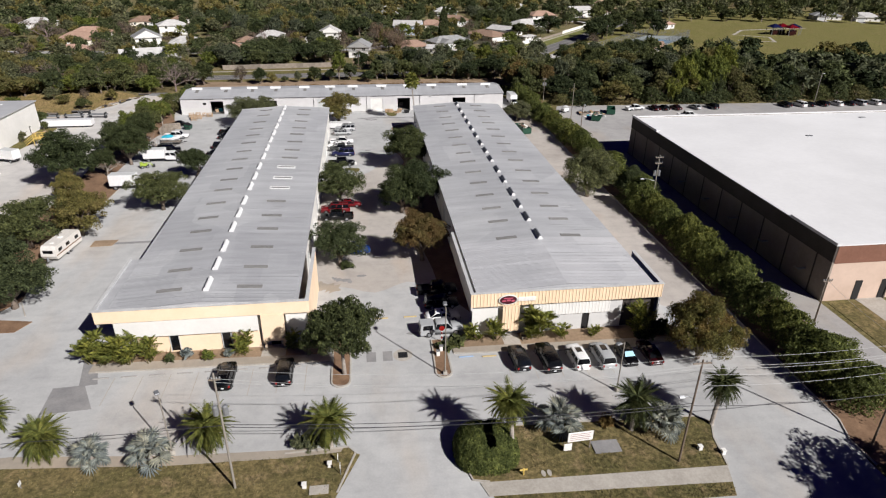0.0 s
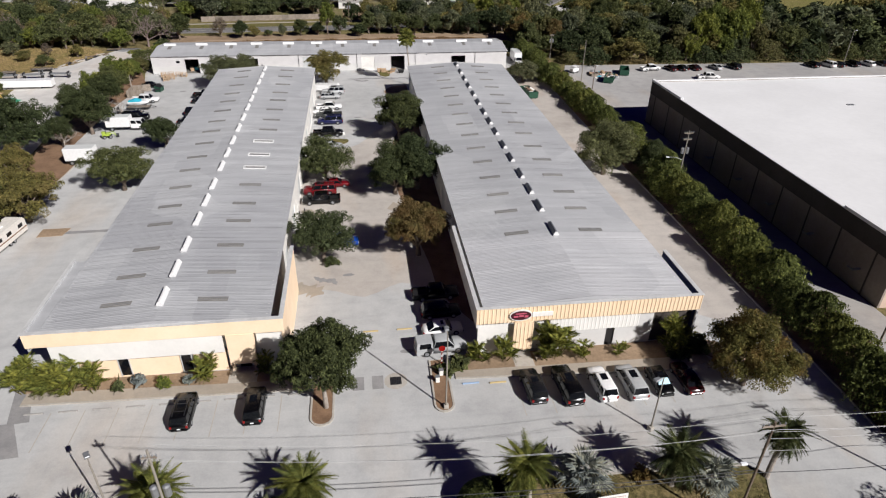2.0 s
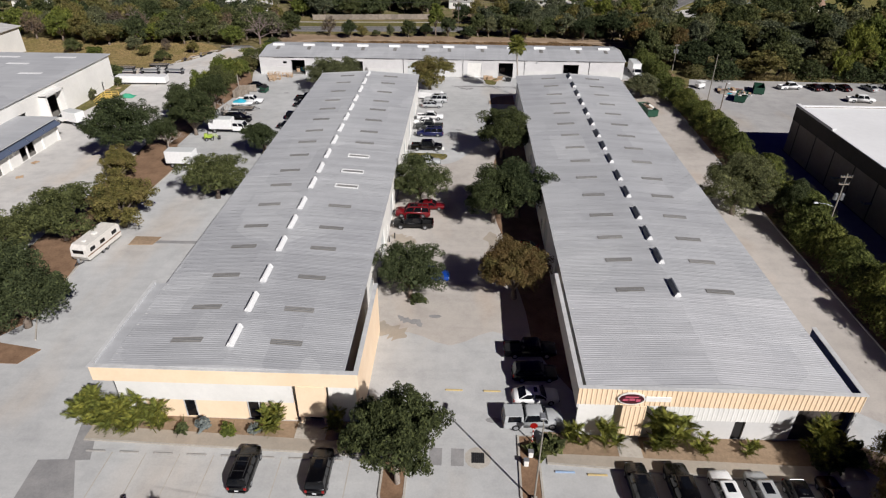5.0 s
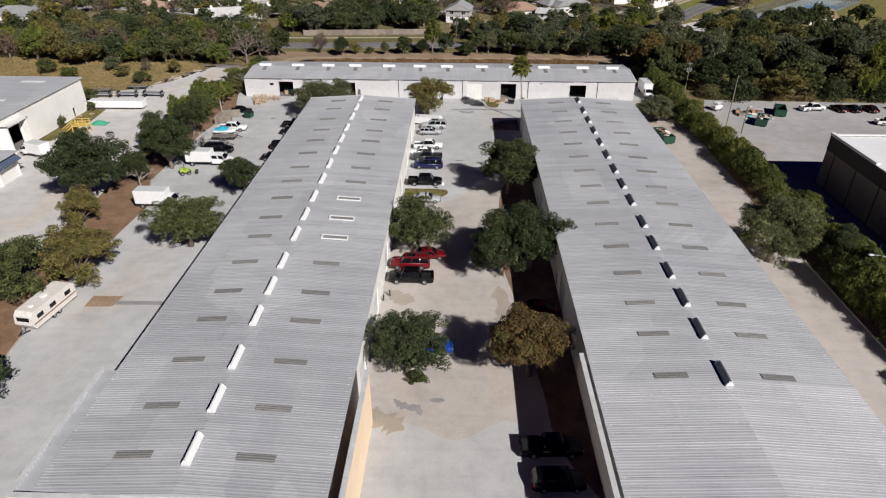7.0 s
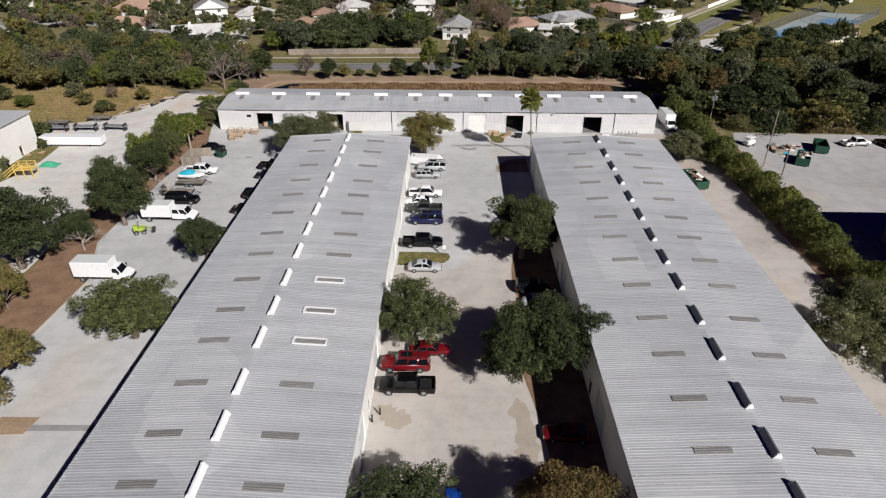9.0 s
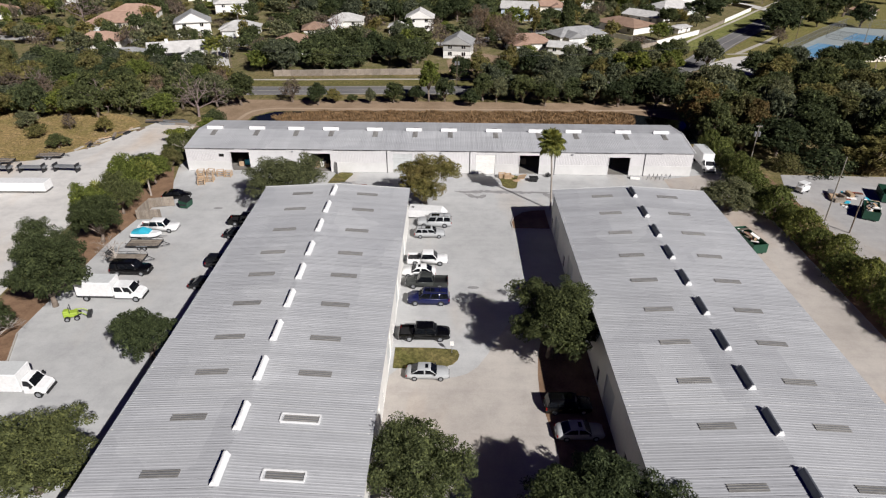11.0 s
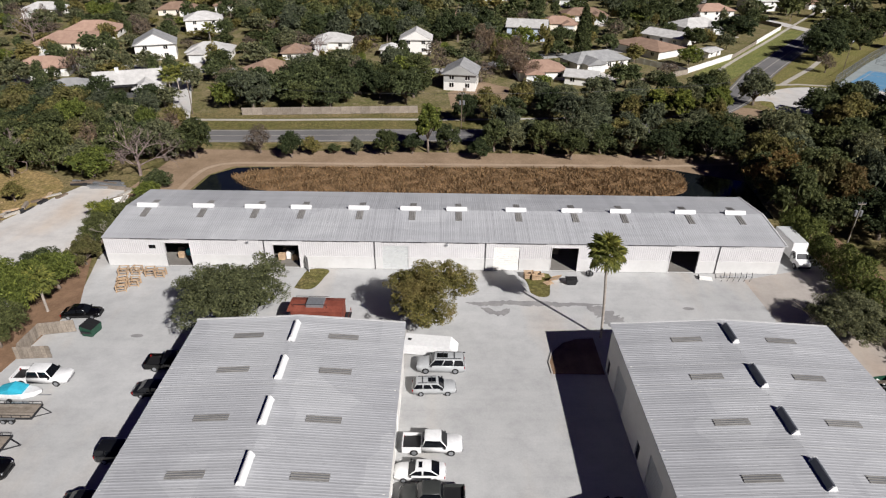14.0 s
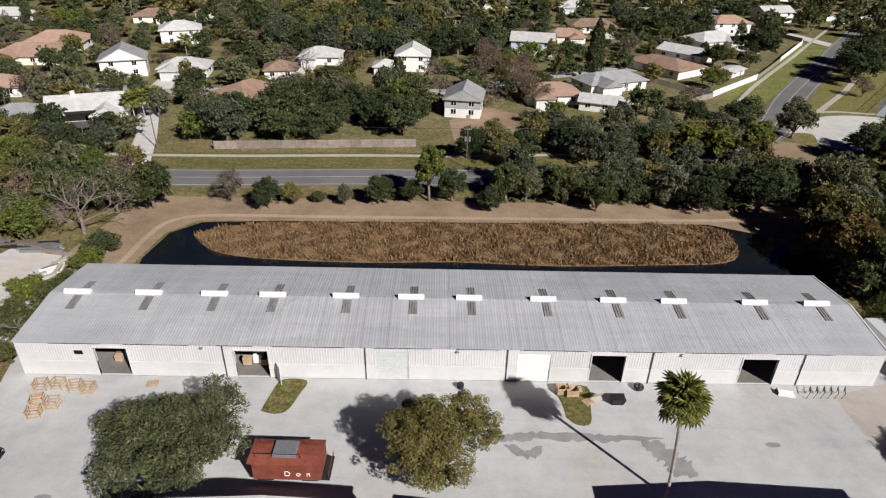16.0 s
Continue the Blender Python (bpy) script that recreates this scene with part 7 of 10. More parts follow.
def palm(kind, x, y, top, fronds, label, name="palm_tree", lean=(0, 0), radius=0.25, scale=1.0, low=-50, high=75, group="", bark="bark_pale"):
    """A palm: ringed trunk and single fronds in a spiral."""
    rng = np.random.RandomState(int(abs(x) * 13 + abs(y) * 7))
    p = thing(name, label, "palm", pose(x, y, 0), group)
    if top > 0.3:
        k = max(3, int(top / 0.35))
        pts = [(lean[0] * (i / k) ** 1.5, lean[1] * (i / k) ** 1.5, -0.1 + (top + 0.1) * i / k) for i in range(k + 1)]
        part("trunk", Geo().tube(pts, [radius * (1.25 if i == 0 else 1.0 if i % 2 else 0.9) for i in range(k + 1)], 9), M[bark], p)
    for i in range(fronds):
        t = (i + 0.5) / fronds
        up = low + (high - low) * t + rng.uniform(-8, 8)
        f = part("frond", FROND[kind], None, p)
        s = scale * (0.9 if kind in ("date", "date_dark") else 1.0) * rng.uniform(0.85, 1.1)
        f.matrix_basis = pose(lean[0], lean[1], top, 0, 0, i * 137.5 + rng.uniform(-12, 12)) @ pose(0, 0, 0, rng.uniform(-15, 15), -up, 0) @ Matrix.Diagonal((s, s, s, 1))
    return p


PALM = "date palm with a full arching green crown in the verge"
palm("date", -34.6, 48.4, 2.5, 76, PALM, group="verge palms")
palm("date", -18.2, 47.0, 3.4, 76, PALM, group="verge palms")
palm("date", -6.4, 46.4, 3.3, 76, PALM, group="verge palms")
palm("date", 12.0, 43.6, 6.0, 76, "tall date palm with a leaning trunk beside the hedge", lean=(-0.5, 0.4), group="verge palms", scale=0.95)
palm("date_dark", 25.4, 45.2, 3.9, 72, "dark green date palm in the grass island", group="verge palms")
palm("date_dark", 34.4, 45.0, 5.2, 72, "dark date palm beside the driveway", lean=(0.5, 0.3), group="verge palms", scale=0.85)
palm("date", -41.6, 52.0, 2.8, 76, PALM, group="verge palms")
for x, y, sc in ((-29.6, 46.6, 0.95), (-24.0, 46.3, 1.15), (17.6, 46.2, 1.25), (28.6, 44.8, 1.2)):
    palm("silver", x, y, 1.3, 18, "silver-blue fan palm in the verge", "silver_palm", radius=0.22, scale=sc, low=-35, high=80, group="silver palms")
palm("fan", 12.9, 172.1, 12.0, 44, "tall fan palm with a slim bare trunk", lean=(-0.9, 0.1), radius=0.17, scale=1.3, low=-60, high=85)
palm("fan", -57.6, 176.0, 4.4, 30, "fan palm among the yard trees", radius=0.17, scale=1.2, low=-50, high=80)
palm("fan", -62.0, 168.0, 4.0, 30, "fan palm among the yard trees", radius=0.17, scale=1.2, low=-50, high=80)

# front gardens
def palm_clump(x, y, r, h, stems, scale):
    """A clump of slim stems, each with a tuft of arching feather fronds."""
    rng = np.random.RandomState(int(abs(x) * 29 + y))
    c = thing("palm_bush", "bushy yellow-green feather palm clump at the building front", "palm", pose(x, y, 0.1), "front garden palms")
    for k in range(stems):
        a, q = rng.uniform(0, 6.28), r * math.sqrt(rng.uniform(0, 1))
        top = h * rng.uniform(0.2, 0.85) * (1 - 0.35 * q / r)
        px_, py = q * math.cos(a), q * math.sin(a)
        part("stem", Geo().tube([(px_ * 0.4, py * 0.4, 0), (px_ * 0.8, py * 0.8, top * 0.6), (px_, py, top)], [0.05, 0.045, 0.035], 5), M["leaf_olive"], c)
        for i in range(8):
            f = part("frond", FROND["areca"], None, c)
            s = scale * 0.88 * rng.uniform(0.75, 1.1)
            f.matrix_basis = pose(px_, py, top - 0.1, 0, 0, i * 137.5 + rng.uniform(-20, 20)) @ pose(0, 0, 0, rng.uniform(-20, 20), -rng.uniform(12, 80), 0) @ Matrix.Diagonal((s, s, s, 1))


for x, y, r, h, n, sc in ((-36.0, 64.0, 1.3, 6.0, 14, 0.8), (-34.2, 63.5, 1.0, 3.4, 8, 0.75), (-31.6, 63.4, 1.6, 5.2, 18, 0.85), (-29.0, 63.2, 1.2, 3.8, 9, 0.75), (-17.4, 63.5, 1.1, 4.2, 10, 0.75), (11.4, 63.4, 0.9, 2.2, 6, 0.7), (14.2, 63.2, 1.0, 3.4, 8, 0.75),
                        (20.0, 63.2, 1.5, 5.9, 21, 0.85), (18.4, 62.9, 0.7, 2.4, 5, 0.6), (23.2, 62.7, 0.9, 2.0, 7, 0.6), (27.8, 62.7, 0.8, 1.3, 6, 0.5), (33.4, 62.2, 1.4, 6.4, 20, 0.75), (-11.4, 63.8, 0.9, 3.0, 6, 0.7)):
    palm_clump(x, y, r, h, n, sc)
shrub(-26.6, 63.2, 0.7, 1.2, "leaf_oak", "small rounded green shrub in the front bed")
shrub(-21.8, 63.0, 1.0, 1.6, "leaf_bright", "rounded yellow-green shrub in the front bed")
shrub(-24.6, 63.4, 0.8, 2.6, "leaf_silver", "pale variegated shrub against the cream wall")
shrub(-19.4, 63.3, 0.7, 1.6, "leaf_silver", "pale variegated shrub against the cream wall")
shrub(36.5, 62.5, 2.0, 2.4, "leaf_dark", "dark low shrubs below a tree", 2000, 0.16)
shrub(34.0, 61.5, 1.6, 1.6, "leaf_dark", "dark low shrubs below a tree", 1500, 0.16)
shrub(9.0, 62.8, 1.4, 1.4, "leaf_oak", "strappy green shrubs by the driveway", 1500, 0.2)
shrub(7.6, 61.8, 1.0, 0.9, "leaf_oak", "strappy green shrubs by the driveway", 900, 0.2)
shrub(-9.0, 46.3, 1.6, 1.1, "leaf_grey", "low grey-green shrubs below a palm", 1800, 0.13)
shrub(-7.0, 46.6, 1.0, 1.0, "leaf_oak", "low green shrubs below a palm", 900, 0.13)
shrub(23.0, 46.2, 1.2, 0.9, "leaf_autumn", "low brownish shrubs in the island", 900, 0.13)
shrub(-5.2, 85.6, 1.3, 1.2, "leaf_dark", "dark brushwood below a tree", 900, 0.14)
shrub(-93.0, 181.0, 3.2, 4.2, "leaf_oak", "round green shrub behind the neighbouring hall", 2200, 0.3)
shrub(-88.4, 163.0, 1.6, 3.4, "leaf_grey", "thin grey shrub against the white wall", 600, 0.2)
shrub(-88.0, 174.0, 1.4, 3.0, "leaf_oak", "shrub at the white wall corner", 600, 0.2)
bare = {"bare": [bare_mesh(3, 4, 9), bare_mesh(4, 4, 9)], "big": [bare_mesh(5, 4, 9, "bark_grey", 5), bare_mesh(6, 4, 9, "bark_grey", 5)]}
for x, y, s, lab in ((-57.6, 133.6, 0.55, "bleached dead tree in the litter bed"), (-52.8, 153.0, 0.5, "thin bare tree beside the trailers"), (-65.4, 221.4, 1.25, "large bare grey tree"), (-110.0, 233.0, 1.1, "bare grey tree in the woods"), (-78.0, 236.0, 0.9, "bare grey tree in the woods"), (-48.0, 318.0, 1.2, "bare grey garden tree"), (-158.0, 345.0, 1.5, "bare grey garden tree"), (-56.0, 192.0, 0.6, "thin bare tree by the rear hall"),
                     (-90.0, 222.0, 0.9, "bare grey tree in the woods"), (70.0, 206.0, 1.0, "bare grey tree in the woods"), (40.5, 175.0, 0.55, "nearly leafless grey tree"), (62.0, 226.0, 0.9, "bare grey tree in the woods")):
    t = thing("bare_tree", lab, "tree", pose(x, y, 0, 0, 0, RNG.uniform(0, 360)) @ Matrix.Diagonal((s * 1.3, s * 1.3, s, 1)))
    part("branching_trunk", bare["big" if s > 0.8 else "bare"][RNG.randint(2)], None, t)


# ---- woods ----
def inside(poly, x, y):
    hit = False
    for i in range(len(poly)):
        (x1, y1), (x2, y2) = poly[i], poly[i - 1]
        if (y1 > y) != (y2 > y) and x < (x2 - x1) * (y - y1) / (y2 - y1) + x1:
            hit = not hit
    return hit


def scatter(poly, gap, mix, r, h, group, clear=(), joined=0):
    """Trees over an outline, at least gap apart; mix: kinds to draw from. joined: leaves kept one in that many, one mass for woods far off."""
    xs, ys = [p[0] for p in poly], [p[1] for p in poly]
    placed, tries = [], int((max(xs) - min(xs)) * (max(ys) - min(ys)) / gap ** 2 * 6)
    mass = {}
    for _ in range(tries):
        x, y = RNG.uniform(min(xs), max(xs)), RNG.uniform(min(ys), max(ys))
        if not inside(poly, x, y) or any((x - a) ** 2 + (y - b) ** 2 < gap ** 2 for a, b in placed):
            continue
        if any((x - a) ** 2 + (y - b) ** 2 < c ** 2 for a, b, c in clear):
            continue
        placed.append((x, y))
        kind, rr, hh = mix[RNG.randint(len(mix))], RNG.uniform(*r), RNG.uniform(*h)
        if not joined:
            plant(kind, x, y, rr, hh, group=group)
            continue
        me = KINDS[kind][RNG.randint(len(KINDS[kind]))][1]
        co = np.empty(len(me.vertices) * 3)
        me.vertices.foreach_get("co", co)
        co = co.reshape(-1, 3, 3)[::joined]
        c = co.mean(1, keepdims=True)
        co = (c + (co - c) * math.sqrt(joined) * 0.9) * (rr / RADIUS[kind], rr / RADIUS[kind], hh / HEIGHT[kind])
        a = RNG.uniform(0, 6.28)
        rot = np.array([[math.cos(a), math.sin(a), 0], [-math.sin(a), math.cos(a), 0], [0, 0, 1]])
        mass.setdefault(me.materials[0].name, []).append(co.reshape(-1, 3) @ rot + (x, y, 0))
        w = 0.05 * rr
        mass.setdefault("bark", []).append(np.array([(-w, -w, 0), (w, -w, 0), (0, 0, hh * 0.7), (w, -w, 0), (0, w, 0), (0, 0, hh * 0.7), (0, w, 0), (-w, -w, 0), (0, 0, hh * 0.7)]) + (x, y, 0))
    for mat, chunks in mass.items():
        ob = new("distant_trees", quads_mesh("distant_trees", np.concatenate(chunks), bpy.data.materials[mat], 3))
        tagged(ob, "distant green tree crowns beyond the yard", "woods", group, "stuff")


scatter([(-150, 226), (-110, 216), (-80, 222), (-66, 218), (-60, 228), (-62, 240), (-150, 241)], 4.6, ["far_oak", "far_oak", "far_olive", "far_grey", "far_dark", "far_olive", "far_brown", "far_bright"], (3.0, 5.4), (6.0, 10.0), "west woods", [(-65.4, 221.4, 6.5), (-74, 219, 4)])
scatter([(-63, 200), (-59, 200), (-58, 214), (-62, 217)], 3.6, ["far_oak", "far_olive", "far_bright"], (1.8, 3.0), (2.6, 4.6), "west woods")
plant("far_bright", -73.8, 220.4, 4.4, 6.2, group="west woods")
scatter([(64, 196), (57, 206), (60, 234), (70, 242), (96, 252), (112, 246), (140, 240), (140, 192), (78, 190)], 6.6, ["far_dark", "far_oak", "far_oak", "far_grey", "far_olive"], (4.2, 6.4), (7, 11.5), "east woods", [(70, 262, 12), (66, 246, 8)])
scatter([(140, 192), (140, 244), (330, 222), (330, 192)], 8.0, ["far_dark", "far_oak", "far_oak", "far_grey"], (5, 7), (7.5, 11), "east woods", (), 10)
scatter([(50, 204), (57, 200), (61, 216), (57, 228), (51, 220)], 4.6, ["far_autumn", "far_olive", "far_oak", "far_olive"], (3.4, 4.8), (6, 11), "east woods")
for x, y, r, h in ((52.6, 212.4, 5.0, 10.0), (61.0, 206.6, 4.8, 9.4)):
    plant("far_autumn", x, y, r, h, group="east woods")
for i in range(34):
    x = 62 + i * 8.0 + RNG.uniform(-2, 2)
    if 75 < x < 92:
        continue
    plant("bush", x, 192.0 - 0.01 * x + RNG.uniform(-1.2, 1.6), RNG.uniform(2.6, 4.6), RNG.uniform(3.0, 6.5), group="woodland edge")
# street trees between the pond and the road
for k, x, y, r, h in (("far_dark", -58, 231, 4.6, 8.2), ("far_brown", -45.5, 234.2, 2.8, 6.4), ("far_dark", -38.4, 231.8, 2.9, 5.6), ("far_olive", -34.6, 234, 2.2, 3.6), ("far_oak", -30, 234.6, 1.6, 2.2), ("far_grey", -25.1, 233.6, 1.6, 4.2), ("far_dark", -19.2, 234.4, 3.0, 5.4), ("far_dark", -13.5, 235.2, 2.8, 4.4),
                      ("tall", -10.2, 236.0, 2.8, 11.5), ("far_oak", -6.0, 236, 3.0, 6.6), ("far_dark", 0.7, 232.6, 3.0, 4.2), ("far_oak", 4.0, 237.0, 3.6, 7.6), ("far_grey", 7.5, 236.5, 3.4, 6.4), ("far_oak", 14.4, 236, 4.2, 7.6), ("far_dark", 19.8, 233, 3.8, 6.6), ("far_grey", 23.0, 238, 3.6, 8.4),
                      ("far_oak", 26.8, 237, 3.6, 6.8), ("far_grey", 33.0, 235.5, 4.2, 8.0), ("far_dark", 38.4, 233, 4.2, 6.6), ("far_dark", 43, 236, 4.6, 7.4), ("far_dark", 48, 233, 5.0, 8.8), ("far_oak", 53, 238, 5, 9)):
    plant(k, x, y, r, h, group="street trees")
scatter([(-8, 253), (30, 256), (56, 262), (62, 272), (54, 280), (34, 279), (14, 270), (6, 264), (-8, 262)], 6.0, ["far_oak", "far_grey", "far_grey", "far_olive", "far_dark"], (3.4, 5.0), (5.6, 8.2), "roadside trees", [(0, 272, 6)])
scatter([(0, 237.5), (52, 237), (64, 246), (56, 256), (46, 250), (0, 243)], 5.6, ["far_grey", "far_grey", "far_grey", "far_oak", "far_olive"], (3.0, 4.6), (6, 9), "roadside trees")
for x, y, r, h in ((104, 194, 4.6, 14), (109, 198, 5.2, 17), (114, 194, 4.8, 16), (120, 199, 4.4, 18), (99, 192, 3.6, 9), (110, 191, 3.6, 8)):
    plant("far_bright", x, y, r, h, group="east woods", label="tall light green tree before the darker woods")
for x, y in ((44, 256), (48.9, 254.3), (56.5, 256.0), (60.5, 259)):
    plant("tall", x, y, RNG.uniform(2.6, 3.4), RNG.uniform(9.5, 12.5), group="roadside trees", label="tall slender light green pine")
for k, x, y, r, h in (("far_grey", 76.2, 275.4, 5.0, 9.4), ("far_oak", 67.4, 283.0, 4.4, 8.2), ("far_dark", 62.4, 277.0, 4.4, 7.8), ("far_grey", 71.0, 287.6, 3.6, 7.2), ("far_oak", 85.0, 259.0, 6.0, 9.4), ("far_dark", 92.0, 263.0, 6.0, 9.8), ("far_olive", 88.0, 252.0, 6.0, 9.0), ("far_grey", 100.0, 268.0, 5.4, 9.0),
                      ("far_dark", 107.4, 365.5, 10.0, 9.6), ("far_dark", 86.2, 350.0, 5.4, 7.6), ("far_brown", 116.5, 314.3, 3.0, 6.0)):
    plant(k, x, y, r, h, group="roadside trees")
for x, y in ((12, 312), (17, 318), (17.5, 299), (9, 331), (14, 305), (6, 344)):
    plant("far_brown", x, y, RNG.uniform(3.2, 4.6), RNG.uniform(7, 11), group="suburb trees", label="reddish-brown nearly bare garden tree")
for x, y, r, h in ((160, 366, 7, 12), (150, 352, 4, 7), (176, 380, 7, 12), (168, 352, 6, 10), (106, 262, 6, 9.5), (116, 270, 6, 9), (124, 278, 5, 8)):
    plant("far_dark", x, y, r, h, group="park trees")
for x, y, r, h in ((123.4, 331, 8.4, 11.4), (131, 341, 8.4, 12.5), (141, 353, 8.0, 13)):
    plant("far_dark", x, y, r, h, group="park trees")
for k, x, y, r, h in (("far_olive", -95, 205, 2.2, 3.0), ("far_oak", -87, 199, 2.4, 3.2), ("far_grey", -101, 212, 2.6, 4.0), ("far_olive", -82, 209, 2.2, 3.4), ("far_bright", -109, 203, 2.6, 3.0), ("far_brown", -91, 211, 1.8, 3.6), ("far_oak", -118, 208, 2.8, 4.2)):
    plant(k, x, y, r, h, group="meadow shrubs", label="low bush in the dry meadow")

# ---- kerbs, wheel stops, islands ----
sheet("front_walk_west", [(-35.6, 61.9), (-7.0, 61.0), (-7.0, 62.4), (-9.6, 62.6), (-35.6, 63.6)], "walkway", "brown-grey walkway before the cream front", "pavement", 0.15)
sheet("front_bed_west", [(-35.8, 63.6), (-15.6, 62.8), (-15.6, 64.9), (-35.8, 65.2)], "dirt", "sandy bed with stones before the cream front", "bed", 0.16)
sheet("front_bed_middle", [(-12.6, 62.7), (-7.4, 62.5), (-7.4, 66), (-12.6, 64.9)], "dirt", "sandy bed with stones before the cream front", "bed", 0.16)
sheet("entrance_slab", [(-15.6, 62.8), (-12.6, 62.7), (-12.6, 65.2), (-15.6, 65.2)], "kerb", "pale concrete entrance slab", "pavement", 0.17)
sheet("front_walk_east", [(8.4, 60.9), (31.5, 59.6), (37.2, 60.4), (37.2, 61.6), (8.4, 62.0)], "walkway", "brown-grey walkway before the tan front", "pavement", 0.15)
sheet("front_bed_east", [(8.4, 62.0), (15.2, 61.9), (15.2, 64.3), (8.4, 64.6)], "dirt", "mulch bed before the tan front", "bed", 0.16)
sheet("front_bed_corner", [(17.4, 61.8), (37.4, 61.4), (42.0, 57.5), (42.4, 62), (37.2, 64.6), (17.4, 64.3)], "dirt", "mulch bed before the tan front", "bed", 0.16)
sheet("entrance_slab_east", [(15.2, 61.9), (17.4, 61.8), (17.4, 64.3), (15.2, 64.3)], "kerb", "pale concrete entrance slab", "pavement", 0.17)


def kerb_line(line, label="pale concrete kerb", wide=0.16, tall=0.16):
    ob = structure("kerb", Geo().slab(ribbon(line, wide / 2), -0.1, tall), M["kerb"], label, "kerb")
    return ob


def island(name, line, bed):
    sheet(name, line, bed, "mulch island with a pale kerb", "bed", 0.12)
    kerb_line(line + [line[0]], "rounded pale island kerb", 0.2, 0.17)


arc = lambda x, y, r, a0, a1, n=7: [(x + r * math.cos(radians(a0 + (a1 - a0) * k / n)), y + r * math.sin(radians(a0 + (a1 - a0) * k / n))) for k in range(n + 1)]
island("island_west", arc(-5.6, 56.9, 1.1, 180, 360) + [(-4.5, 66.5), (-6.7, 66.5)], "mulch")
island("island_east", arc(6.7, 57.2, 0.95, 180, 360) + [(7.7, 64.0), (5.9, 64.0)], "mulch")
kerb_line([(-35.6, 61.9), (-7.0, 61.0)])
kerb_line([(8.4, 60.9), (31.5, 59.6), (37.2, 60.4)])
kerb_line([(-49, 76), (-51.3, 80), (-53.8, 100), (-52.8, 126), (-56.8, 136)], "worn kerb below the yard trees")
kerb_line([(-5.6, 40.3), (-3.9, 45.2), (-4.6, 46.1), (-11, 45.9)], "pale rounded verge kerb")
kerb_line([(9.0, 39.9), (7.4, 40.3), (6.2, 45.0), (7.5, 47.2), (14, 47.2), (24, 46.8), (33.2, 46.4), (34.6, 45.4), (33.6, 43.0), (33.0, 39.2)], "pale rounded verge kerb")
kerb_line([(5.9, 165.2), (5.8, 167.2), (6.5, 169.3), (7.9, 170.9), (9.8, 171.7), (11.9, 171.9)], "pale rounded planter kerb")
kerb_line([(48.0, 37.5), (47.8, 41), (48.8, 44), (48.6, 112)], "worn kerb along the hedge bed")
STOP = Geo().rings([[(-0.9, -0.09, 0), (0.9, -0.09, 0), (0.9, 0.09, 0), (-0.9, 0.09, 0)], [(-0.88, -0.06, 0.13), (0.88, -0.06, 0.13), (0.88, 0.06, 0.13), (-0.88, 0.06, 0.13)]])
STOPS = {k: STOP.data("wheel_stop", M[k]) for k in ("stop", "faded_blue", "faded_yellow")}
for x, y, k in [(-33.8 + i * 3.2, 60.6 - 0.02 * i, "stop") for i in range(9)] + [(9.9, 60.0, "faded_blue"), (12.8, 59.8, "faded_yellow")] + [(16.2 + i * 3.2, 60.3 - 0.15 * i, "stop") for i in range(6)] + [(-0.4, 70.0, "faded_yellow"), (3.6, 70.0, "faded_yellow")]:
    ob = tagged(new("wheel_stop", STOPS[k]), {"stop": "worn concrete wheel stop", "faded_blue": "faded blue painted concrete wheel stop", "faded_yellow": "faded yellow painted concrete speed bar"}[k], "wheel stop", "wheel stops")
    ob.location = (x, y, 0.03)
for x in [-32.2 + i * 3.2 for i in range(8)]:
    solid("bay_line", Geo().slab(rect(x - 0.05, x + 0.05, 55.6, 60.6), 0.0, 0.027), M["kerb"], "faint white parking bay line", "marking", group="bay lines")
for x in [14.7 + i * 3.15 for i in range(7)]:
    solid("bay_line", Geo().slab(rect(x - 0.05, x + 0.05, 54.8, 60.0), 0.0, 0.027), M["kerb"], "faint white parking bay line", "marking", group="bay lines")
g = thing("drain_grate", "square dark iron drain grate in pale concrete", "drain", pose(2.0, 61.3, 0.02))
part("surround", Geo().slab(arc(0, 0, 1.25, 0, 360, 16)[:-1], 0, 0.02), M["kerb"], g)
for k in range(6):
    part("grate_bar", Geo().box(-0.55 + k * 0.19, -0.43 + k * 0.19, -0.55, 0.55, 0.02, 0.06), M["dark_steel"], g)
part("grate_pit", Geo().box(-0.6, 0.6, -0.6, 0.6, 0.015, 0.03), M["dark"], g)
for x, y in ((-1.0, 147.5), (-3.0, 82.6), (3.6, 66.0), (78.0, 162.0), (-44.0, 171.2), (-47.0, 120.0), (26.0, 178.6)):
    solid("drain_cover", Geo().slab([(x + 0.8 * a, y + 0.35 * b) for a, b in arc(0, 0, 1, 0, 360, 10)[:-1]], 0.0, 0.035), M["patch"], "dark drain cover in the paving", "drain", group="drain covers")

